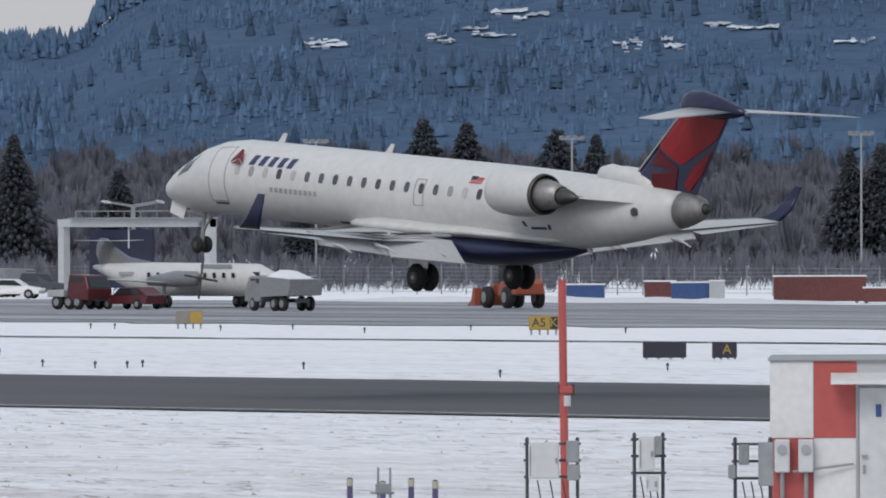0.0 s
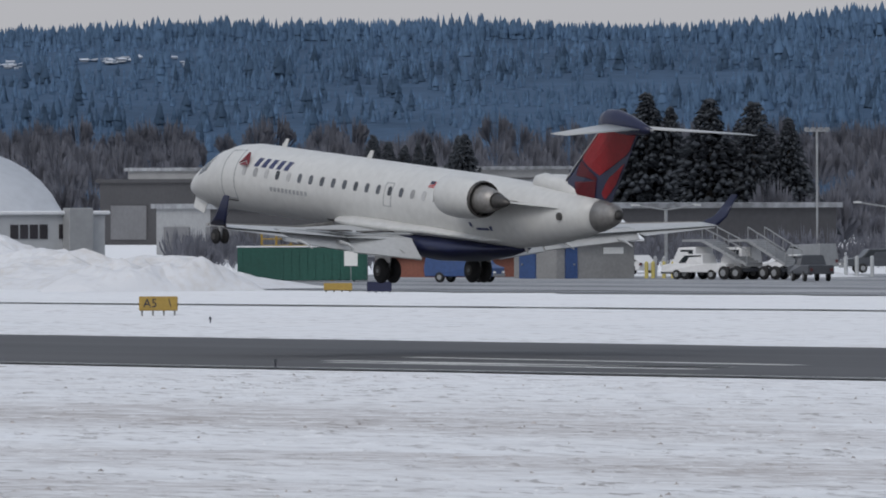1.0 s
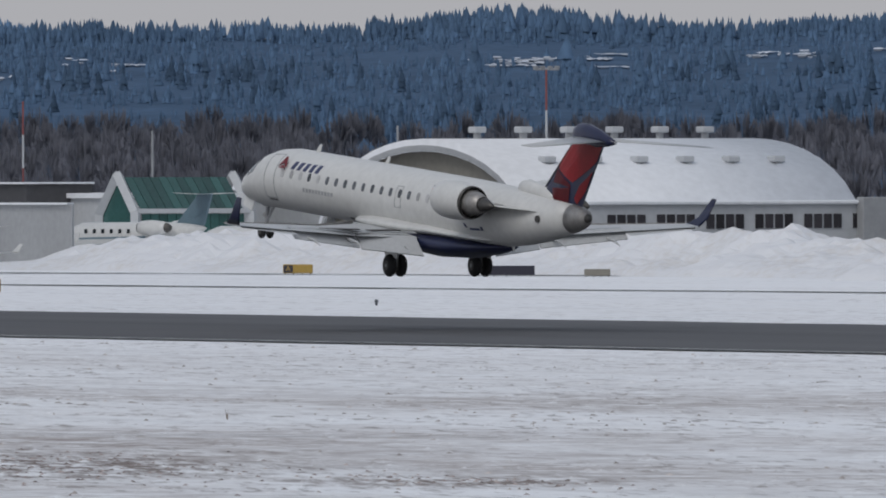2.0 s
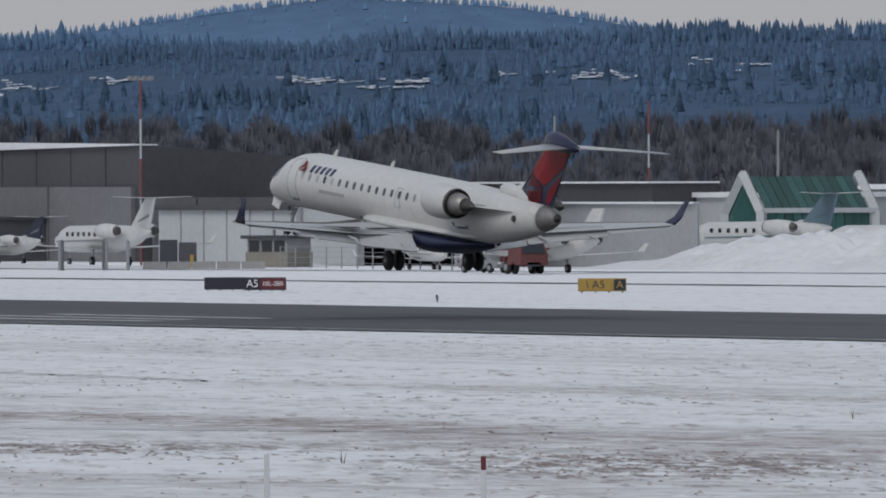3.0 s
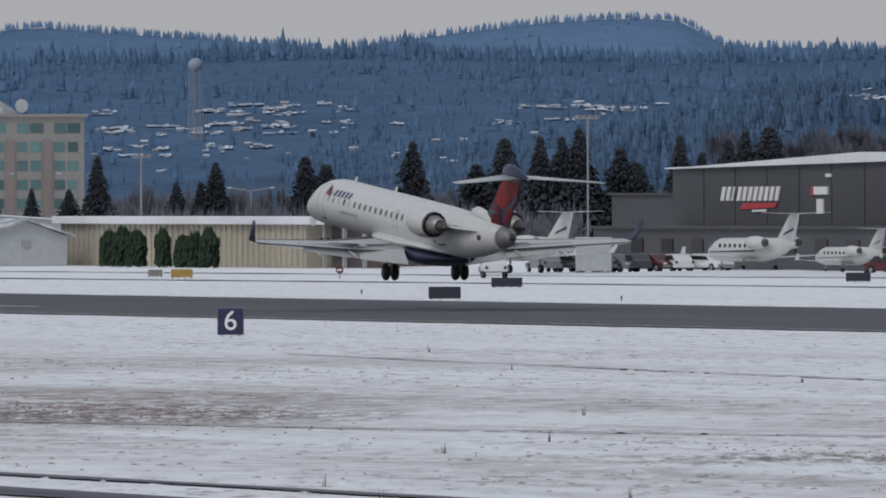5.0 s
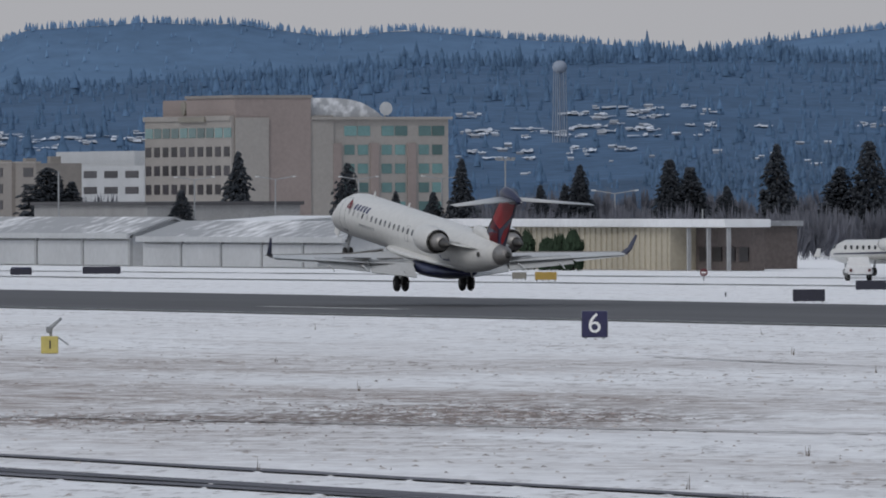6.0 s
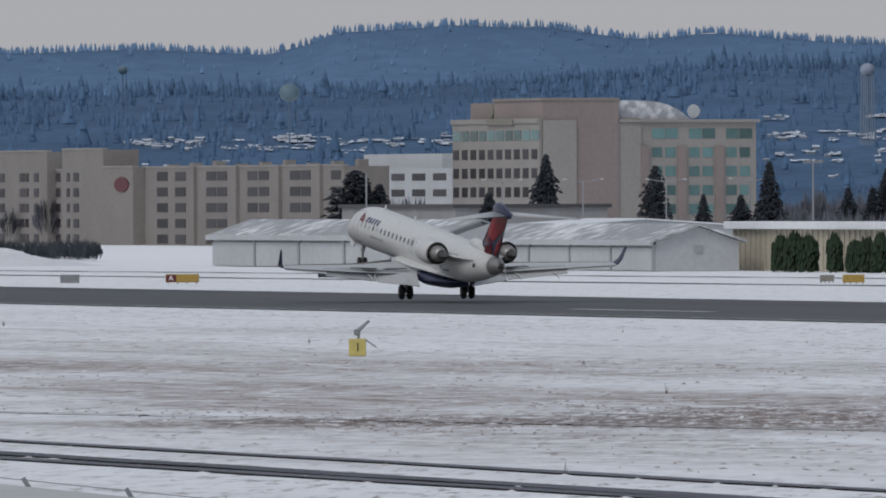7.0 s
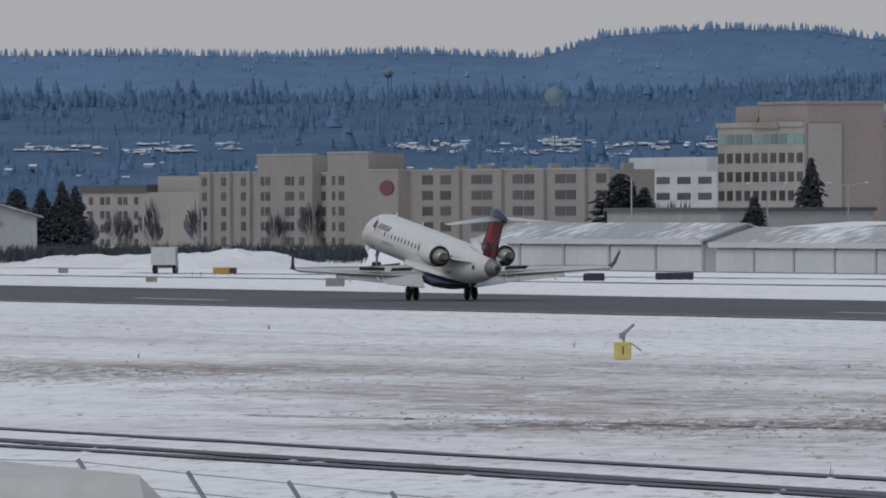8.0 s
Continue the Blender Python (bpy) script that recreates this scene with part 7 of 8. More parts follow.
truck("stair_truck", "white passenger stair truck beside another", M["car_white"], M["sheet_grey"], face(55.07, 858.12, 190), 6.0, 1.5, "stairs")
car("dark pickup truck with snow on its bed", M["car_dark"], face(54.85, 841.56, 160), "pickup", "pickup")
car("white pickup truck by the block hut", M["car_white"], face(55.35, 860.05, 200), "pickup", "pickup")
car("blue low baggage tractor van with snow on top", M["blue_box"], face(56.43, 841.71, 30), "van", "van")
car("white pickup truck behind a yellow sign", M["car_white"], face(67.02, 944.67, 160), "pickup", "pickup")
truck("utility_truck", "boxy white utility truck on the snow bank", M["car_white"], M["sheet_white"], face(72.80, 1180.30, 158), 4.2, 1.7)
car("dark red car beside the parked jets", M["car_red"], face(65.20, 966.26, 20), "saloon")
car("grey car by the open hangar", M["car_grey"], face(62.81, 866.45, 10), "saloon")
truck("fuel_truck", "red fuel truck before a parked jet", M["red_box"], M["red_box"], face(62.64, 855.08, 0), 2.9, 0.4)
for i, (b, mt, tone) in enumerate([(66.63, "car_white", "white"), (66.55, "car_dark", "dark"), (66.46, "car_grey", "grey"), (66.38, "car_dark", "dark"), (66.29, "car_red", "dark red"), (66.19, "car_white", "white"), (66.04, "car_white", "white"), (66.79, "car_grey", "grey"), (66.65, "car_dark", "dark"), (66.54, "car_grey", "grey"), (67.59, "car_dark", "dark"), (67.47, "car_grey", "grey"), (67.80, "car_dark", "dark")]):
    car(tone + " car parked along the yard by the hangar", M[mt], face(b, 1010 if i < 10 else 1120, 15 + 160 * (i % 2)), "saloon", "car", "cars parked by the hangar")
for i, b in enumerate((54.09, 53.99, 54.86, 54.97, 54.21, 54.07, 55.67, 54.54, 54.33)):
    car(("white", "dark", "grey")[i % 3] + " car parked behind the apron fence", M[("car_white", "car_dark", "car_grey")[i % 3]], face(b, 905 + 15 * (i % 3), 40 + 70 * (i % 4)), ("saloon", "pickup", "van")[i % 3], "car", "cars behind the apron")


def wheel_loader():
    w = thing("wheel_loader", "orange articulated wheel loader with black tyres", "loader", face(51.81, 804.25, 165))
    part("rear_body", profile_body([(-3.0, 0.9), (-0.4, 0.8), (-0.3, 1.7), (-2.6, 1.9), (-3.1, 1.6)], 1.1), M["orange"], w)
    cab = part("cab", bm_box(-0.9, 0.5, -0.7, 0.7, 1.5, 2.75, 0.08), M["dark_glass"], w, "dark glazed cab")
    part("cab_roof", bm_box(-1.0, 0.65, -0.8, 0.8, 2.72, 2.88, 0.04), M["orange"], cab)
    part("front_frame", bm_box(0.2, 2.2, -0.6, 0.6, 0.8, 1.5, 0.06), M["orange"], w)
    for s in (-1, 1):
        part("lift_arm", bm_tube((0.8, s * 0.5, 1.6), (3.0, s * 0.5, 0.9), 0.14, n=6), M["orange"], w)
        part("grab_rail", bm_tube((-2.6, s * 0.9, 1.8), (-2.6, s * 0.9, 2.4), 0.04, n=5), M["orange"], w)
        for x in (-1.9, 1.4):
            add_wheel(w, x, s * 1.05, 0.72, 0.55)
    part("bucket", bm_poly([(2.8, -1.35, 0.2), (4.1, -1.35, 0.15), (3.4, -1.35, 0.5), (3.1, -1.35, 1.3), (2.8, -1.35, 1.3)], (0, 2.7, 0)), M["orange"], w)


wheel_loader()


def container(label, b, d, w, h, material, yaw, depth=2.0, name="container"):
    c = thing(name, label, "container", face(b, d, yaw))
    part("body", bm_box(-w / 2, w / 2, -depth / 2, depth / 2, 0.1, h, 0.04), material, c)
    n = max(4, int(w / 0.55))
    for i in range(n):
        x = -w / 2 + (i + 0.5) * w / n
        part("rib", bm_box(x - 0.08, x + 0.08, -depth / 2 - 0.06, -depth / 2 + 0.01, 0.2, h - 0.15), material, c)
    part("lid", bm_box(-w / 2 - 0.05, w / 2 + 0.05, -depth / 2 - 0.05, depth / 2 + 0.05, h, h + 0.1, 0.02), M["snow"], c, "snow on top")
    for s in (-1, 1):
        part("skid", bm_box(s * w * 0.4 - 0.1, s * w * 0.4 + 0.1, -depth / 2, depth / 2, 0, 0.1), M["car_dark"], c)
    return c


container("blue refuse skip with snow on top", 51.47, 864.76, 2.6, 1.1, M["blue_box"], 50)
container("dark red container on the snow", 51.13, 857.33, 2.1, 1.35, M["red_box"], 50)
container("blue container beside a red one", 50.99, 851.34, 2.6, 1.3, M["blue_box"], 50)
container("small white box trailer in the yard", 50.87, 850.53, 1.0, 1.4, M["sheet_white"], 50)
container("long dull red container wall in snow", 50.40, 842.63, 6.2, 1.75, M["red_box"], 50)
container("red container at the yard's end", 50.14, 836.17, 1.8, 1.0, M["red_box"], 50)
container("pale tank of de-icing fluid behind parked cars", 66.565, 1008, 2.9, 2.7, M["sheet_white"], 66, name="storage_tank")
container("long dark green container with white placard", 57.17, 851.90, 8.8, 2.35, M["green_box"], 55)
p = at(56.95, 850.32 - 2.2)
pl = thing("placard", "white square placard on the green container", "placard", pose(p.x, p.y, 0, 0, 0, 55))
part("plate", bm_box(-0.45, 0.45, -0.02, 0.02, 1.1, 2.1), M["sign_white"], pl)
part("stake", bm_tube((0, 0.03, 0), (0, 0.03, 1.2), 0.03, n=5), M["post_grey"], pl)
# yellow railed platform behind the green container
pf = thing("work_platform", "yellow railed work platform behind the green container", "platform", face(57.19, 851.90 + 5, 55))
part("deck", bm_box(-2.5, 2.5, -0.8, 0.8, 2.3, 2.5), M["yellow"], pf)
for s in (-0.75, 0.75):
    for z in (2.9, 3.3):
        part("handrail", bm_tube((-2.5, s, z), (2.5, s, z), 0.05, n=5), M["yellow"], pf)
    for i in range(6):
        part("rail_post", bm_tube((-2.5 + i, s, 2.5), (-2.5 + i, s, 3.3), 0.05, n=5), M["yellow"], pf)
    for x in (-2.3, 2.3):
        part("leg", bm_tube((x, s, 0), (x, s, 2.3), 0.09, n=6), M["yellow"], pf)
part("stair", bm_poly([(-2.5, -0.6, 2.4), (-4.6, -0.6, 0), (-4.2, -0.6, 0), (-2.5, -0.6, 2.1)], (0, 1.2, 0)), M["yellow"], pf)


# bollards and small huts by the hangars
def bollard(b, d, mt, h, proto={}):
    key = (mt, h)
    p = at(b, d)
    if key not in proto:
        s = thing("bollard", "short " + mt.replace("_", " ") + " post standing in snow", "post", pose(p.x, p.y, 0), "bollards")
        part("shaft", bm_tube((0, 0, 0), (0, 0, h), 0.14, n=8), M[mt], s)
        part("cap", bm_tube((0, 0, h), (0, 0, h + 0.1), 0.14, 0.06, n=8), M[mt], s)
        proto[key] = s
        return s
    return copy_thing(proto[key], pose(p.x, p.y, 0))


for b in (55.60, 55.57, 55.52, 55.48):
    bollard(b, 872, "yellow_pale", 1.1)
for b in (55.56, 55.52, 54.69, 54.64, 54.57):
    bollard(b, 880, "sheet_white", 1.4)
for b in (64.76, 64.56, 64.75, 64.56, 64.75, 64.55, 64.45):
    bollard(b, 905, "post_grey", 2.1)


def guard_hut():
    p = at(63.76, 935)
    g = thing("guard_hut", "small beige hut with dark roof and wide windows", "hut", pose(p.x, p.y, 0, 0, 0, 25))
    part("wall", bm_box(-2.0, 2.0, -1.5, 1.5, 0, 1.1), M["tan_door"], g)
    part("upper_wall", bm_box(-1.9, 1.9, -1.4, 1.4, 1.1, 2.1), M["concrete"], g)
    part("roof", bm_box(-2.3, 2.3, -1.8, 1.8, 2.1, 2.35, 0.05), M["car_dark"], g)
    for i in range(3):
        part("window", bm_box(-1.7 + i * 1.2, -0.75 + i * 1.2, -1.45, -1.4, 1.15, 1.95), M["dark_glass"], g)
    for s in (-0.4, 0.5):
        part("roof_lamp", bm_tube((s, 0, 2.35), (s, 0, 3.1), 0.06, n=6), M["car_dark"], g)
    q = at(64.23, 925)
    e = thing("equipment_cabinet", "dark equipment cabinet with yellow post in snow", "cabinet", pose(q.x, q.y, 0, 0, 0, 62))
    part("cabinet", bm_box(-1.2, 0.1, -0.6, 0.6, 0, 2.1, 0.04), M["car_dark"], e)
    part("side_box", bm_box(0.2, 1.5, -0.5, 0.5, 0, 1.9, 0.04), M["sheet_dark"], e)
    part("post", bm_tube((1.2, -0.7, 0), (1.2, -0.7, 1.0), 0.15, n=8), M["yellow"], e)
    r = at(64.10, 915)
    w = thing("low_wall", "low grey concrete barrier along the yard", "barrier", pose(r.x, r.y, 0, 0, 0, 62))
    for i in range(5):
        part("barrier_block", bm_poly([(-4.5 + i * 1.8, -0.35, 0), (-4.5 + i * 1.8, 0.35, 0), (-4.5 + i * 1.8, 0.12, 0.55), (-4.5 + i * 1.8, -0.12, 0.55)], (1.7, 0, 0)), M["concrete"], w)
    f = thing("yard_fence", "thin wire fence on grey posts in snow", "fence")
    y = 408.0
    xs_ = [-827.50, -792.12]
    n = 14
    for i in range(n + 1):
        x = xs_[0] + (xs_[1] - xs_[0]) * i / n
        part("fence_post", bm_tube((x, y, 0), (x, y, 1.6), 0.05, n=5), M["post_grey"], f)
    for z in (0.4, 0.8, 1.2, 1.55):
        part("wire", bm_tube((xs_[0], y, z), (xs_[1], y, z), 0.015, n=4), M["post_grey"], f)


guard_hut()


def apron_fence():
    f = thing("apron_fence", "grey chain-link fence on posts behind the apron", "fence")
    y = 575.0
    x0, x1 = -811.34, -679.38
    n = 44
    for i in range(n + 1):
        x = x0 + (x1 - x0) * i / n
        part("fence_post", bm_tube((x, y, 0), (x, y, 2.2), 0.05, n=5), M["car_grey"], f)
    for z in [0.3 * k + 0.2 for k in range(7)]:
        part("wire", bm_tube((x0, y, z), (x1, y, z), 0.015, n=4), M["car_grey"], f)


apron_fence()
rnd = random.Random(41)
spots = [(at(rnd.uniform(57.77, 49.76), rnd.uniform(960, 1120), -0.2), rnd.uniform(1.4, 3.8)) for i in range(900)]
bare_wood("scrub", spots, M["bare_wood"], "leafless scrub and hedges behind the apron", 14, 36)


# ---- parked aircraft
def bizjet(label, m, L, paint_tail, stripe, tee=True, windows=6):
    """A small business jet, nose towards -x in its own space."""
    j = thing("business_jet", label, "aircraft", m, "parked business jets")
    k = L / 17.0
    prof = [(-8.5, 1.75, 0.05), (-8.3, 1.76, 0.28), (-7.7, 1.8, 0.55), (-6.8, 1.9, 0.82), (-5.8, 1.98, 1.0), (1.5, 2.0, 1.02), (3.5, 2.1, 0.9), (5.5, 2.3, 0.62), (7.0, 2.5, 0.3), (7.6, 2.55, 0.08)]
    fu = part("fuselage", bm_rings([[(x * k, y, z) for x, y, z in ring(a * k / k, c * k, r * k, r * k, 18)] for a, c, r in prof]), M["white_paint"], j, smooth=True)
    for s in (-1, 1):
        bm = bm_rings([foil(-1.5 * k, 3.4 * k, 0.3 * k, 1.25 * k, -0.6 * k), foil(1.2 * k, 1.1 * k, 0.1 * k, 1.65 * k, -7.6 * k)])
        if s > 0:
            mirrored(bm)
        wg = part("wing", bm, M["white_paint"], j, smooth=True)
        part("winglet", bm_poly([(1.3 * k, s * 7.55 * k, 1.6 * k), (2.3 * k, s * 7.55 * k, 1.6 * k), (2.7 * k, s * 7.75 * k, 2.3 * k), (2.2 * k, s * 7.75 * k, 2.3 * k)], (0, 0.05, 0)), M["white_paint"], wg)
        rings = []
        for x, r in ((2.2, 0.38), (2.4, 0.5), (3.4, 0.56), (4.6, 0.48), (5.1, 0.36)):
            rings.append([(x * k, (s * 1.55 + r * math.cos(2 * math.pi * i / 14)) * k, (2.6 + r * math.sin(2 * math.pi * i / 14)) * k) for i in range(14)])
        en = part("engine", bm_rings(rings), M["white_paint"], j, smooth=True)
        part("exhaust", bm_rings([rings[-1], [(x + 0.35 * k, yv * 0.5 + s * 1.55 * k * 0.5, (zv - 2.6 * k) * 0.6 + 2.6 * k) for x, yv, zv in rings[-1]]]), M["dark_metal"], en)
        part("intake", bm_rings([[(2.19 * k, yv, zv) for x, yv, zv in rings[0]], [(2.1 * k, yv, zv) for x, yv, zv in rings[0]]]), M["dark_metal"], en)
        zt = 5.0 if tee else 3.6
        bm = bm_rings([foil((6.6 if tee else 6.0) * k, 1.7 * k, 0.14 * k, zt * k, -0.05 * k), foil(7.6 * k, 0.8 * k, 0.07 * k, (zt + 0.1) * k, -3.1 * k)])
        if s > 0:
            mirrored(bm)
        part("tailplane", bm, M["white_paint"], j, smooth=True)
        part("cockpit_window", bm_poly([(-7.35 * k, s * 0.60 * k, 2.25 * k), (-6.7 * k, s * 0.80 * k, 2.2 * k), (-6.6 * k, s * 0.66 * k, 2.55 * k), (-6.95 * k, s * 0.52 * k, 2.52 * k)], (0, s * 0.05, 0.03)), M["dark_glass"], fu)
        for i in range(windows):
            x = (-4.6 + i * 0.95) * k
            part("cabin_window", bm_box(x - 0.16 * k, x + 0.16 * k, s * 0.99 * k - 0.03, s * 0.99 * k + 0.03, 2.18 * k, 2.5 * k, 0.02), M["dark_glass"], fu)
        part("stripe", bm_poly([(-6.5 * k, s * 0.98 * k, 1.75 * k), (2.0 * k, s * 1.04 * k, 1.85 * k), (2.2 * k, s * 1.04 * k, 2.0 * k), (-6.5 * k, s * 0.98 * k, 1.84 * k)], (0, s * 0.02, 0)), stripe, fu)
        part("main_gear", bm_tube((0.8 * k, s * 1.5 * k, 0.3 * k), (0.8 * k, s * 1.4 * k, 1.3 * k), 0.09), M["post_grey"], j)
        add_wheel(j, 0.8 * k, s * 1.5 * k, 0.36 * k, 0.25)
    fin = part("fin", bm_poly([(4.3 * k, -0.09, 2.8 * k), (7.4 * k, -0.09, 2.75 * k), (8.3 * k, -0.09, 5.05 * k), (6.9 * k, -0.09, 5.05 * k)], (0, 0.18, 0)), paint_tail, j)
    part("fin_stripe", bm_poly([(5.6 * k, -0.12, 3.2 * k), (7.45 * k, -0.12, 3.6 * k), (7.55 * k, -0.12, 3.85 * k), (5.8 * k, -0.12, 3.4 * k)], (0, 0.24, 0)), stripe, fin)
    part("nose_gear", bm_tube((-6.3 * k, 0, 0.3 * k), (-6.2 * k, 0, 1.3 * k), 0.07), M["post_grey"], j)
    add_wheel(j, -6.3 * k, 0, 0.28 * k, 0.2)
    return j


Wp, Bp, Gy, Rp = M["white_paint"], M["blue_paint"], M["car_grey"], M["dark_red_paint"]
def jet_at(b, d, yaw):
    p = at(b, d)
    return pose(p.x, p.y, 0, 0, 0, yaw)


bizjet("white business jet with blue swirl stripe parked on snow", jet_at(65.83, 985, 2), 16.0, Wp, Bp)
bizjet("white business jet with dark stripes and tall fin", jet_at(65.39, 975, 2), 12.0, Wp, Gy, True, 6)
bizjet("white business jet with dark blue tail", jet_at(65.00, 970, 2), 12.5, Bp, Gy, True, 5)
bizjet("white business jet with a big white tail", jet_at(64.55, 950, 0), 17.5, Wp, Gy, True, 6)
bizjet("small white jet before the open hangar", jet_at(63.10, 900, 170), 10.5, Wp, Gy, False, 4)
bizjet("white jet with dark red and blue tail stripe", jet_at(62.54, 862, 5), 15.0, Wp, Rp, False, 6)
bizjet("white business jet with blue stripe behind a pickup", jet_at(66.90, 1000, 8), 16.5, Wp, Bp)
bizjet("white jet with pale green tail behind the snow bank", jet_at(61.55, 960, 12), 18.0, M["water_green"], M["water_green"])
bizjet("white jet with a striped tail beside the arched hangar", jet_at(60.90, 905, 15), 17.5, Wp, M["tan_door"])
bizjet("small white jet behind the snow bank", jet_at(60.06, 895, 20), 11.0, Wp, Gy, True, 4)


def turboprop():
    p = at(53.27, 813.00 + 6)
    j = thing("turboprop_airliner", "parked white turboprop airliner with a tan lattice on its tail", "aircraft", pose(p.x, p.y, 0, 0, 0, 180))
    prof = [(-9.6, 1.6, 0.05), (-9.3, 1.62, 0.4), (-8.5, 1.7, 0.75), (-7.2, 1.82, 1.06), (4.5, 1.85, 1.1), (6.5, 2.05, 0.88), (8.8, 2.4, 0.5), (10.7, 2.65, 0.12)]
    fu = part("fuselage", bm_rings([ring(a, c, r, r, 20) for a, c, r in prof]), M["white_paint"], j, smooth=True)
    for s in (-1, 1):
        bm = bm_rings([foil(-2.2, 2.6, 0.34, 1.5, -0.8), foil(-1.2, 1.3, 0.14, 2.0, -9.5)])
        if s > 0:
            mirrored(bm)
        part("wing", bm, M["grey_paint"], j, smooth=True)
        en = part("engine", bm_rings([ring(-5.0, 1.95, 0.2, 0.2, 14), ring(-4.7, 1.95, 0.45, 0.4, 14), ring(-2.5, 1.9, 0.55, 0.48, 14), ring(0.4, 1.75, 0.3, 0.3, 14)]), M["car_grey"], j, smooth=True)
        en.location = (0, s * 3.1, 0)
        pr = part("spinner", bm_rings([ring(-5.5, 1.95, 0.03, 0.03, 10), ring(-5.1, 1.95, 0.2, 0.2, 10)]), M["dark_metal"], en)
        for i in range(4):
            a = 0.15 + i * math.pi / 2
            part("blade", bm_box(-5.22, -5.16, -0.07, 0.07, 0, 1.35, 0.01), M["dark_metal"], pr).matrix_local = Matrix.Translation((0, 0, 1.95)) @ Euler((a, 0, 0)).to_matrix().to_4x4()
        bm = bm_rings([foil(7.9, 1.6, 0.14, 4.35, -0.05), foil(8.7, 0.9, 0.08, 4.4, -2.6)])
        if s > 0:
            mirrored(bm)
        part("tailplane", bm, M["grey_paint"], j, smooth=True)
        for i in range(10):
            x = -6.0 + i * 1.02
            part("cabin_window", bm_box(x - 0.15, x + 0.15, s * 1.12 - 0.03, s * 1.12 + 0.03, 1.98, 2.3, 0.02), M["dark_glass"], fu)
        part("cockpit_window", bm_box(-8.3, -7.6, s * 0.72 - 0.05, s * 0.72 + 0.05, 2.05, 2.35, 0.02), M["dark_glass"], fu)
        part("lettering", bm_box(-5.5, -2.2, s * 0.86 - 0.03, s * 0.86 + 0.03, 2.62, 2.84), M["line_grey"], fu, "grey bar of lettering")
        part("registration", bm_box(5.0, 6.6, s * 0.98 - 0.05, s * 0.98 + 0.05, 2.1, 2.32), M["line_grey"], fu, "grey bar of lettering")
        part("main_gear", bm_tube((-1.2, s * 3.1, 0.4), (-1.2, s * 3.1, 1.6), 0.12), M["post_grey"], j)
        add_wheel(j, -1.2, s * 3.1 - 0.25, 0.42, 0.3)
        add_wheel(j, -1.2, s * 3.1 + 0.25, 0.42, 0.3)
    fin = part("fin", bm_poly([(3.2, -0.1, 2.8), (9.9, -0.1, 2.7), (10.35, -0.1, 3.5), (10.3, -0.1, 4.1), (9.9, -0.1, 4.55), (9.3, -0.1, 4.5), (8.2, -0.1, 3.85), (6.9, -0.1, 3.3)], (0, 0.2, 0)), M["globe_grey"], j, "grey fin with a tan lattice")
    for i in range(5):
        part("fin_line", bm_poly([(7.5 + i * 0.55, -0.13, 2.85), (7.6 + i * 0.55, -0.13, 2.85), (8.75 + i * 0.36, -0.13, 4.05), (8.65 + i * 0.36, -0.13, 4.05)], (0, 0.26, 0)), M["tan_door"], fin)
    for i in range(4):
        z = 2.95 + 0.36 * i
        part("fin_line", bm_poly([(7.3 + 0.5 * i, -0.14, z), (10.1, -0.14, z - 0.05), (10.1, -0.14, z + 0.02), (7.3 + 0.5 * i, -0.14, z + 0.07)], (0, 0.28, 0)), M["tan_door"], fin)
    part("nose_gear", bm_tube((-7.6, 0, 0.3), (-7.5, 0, 1.4), 0.08), M["post_grey"], j)
    add_wheel(j, -7.6, 0, 0.32, 0.25)


turboprop()


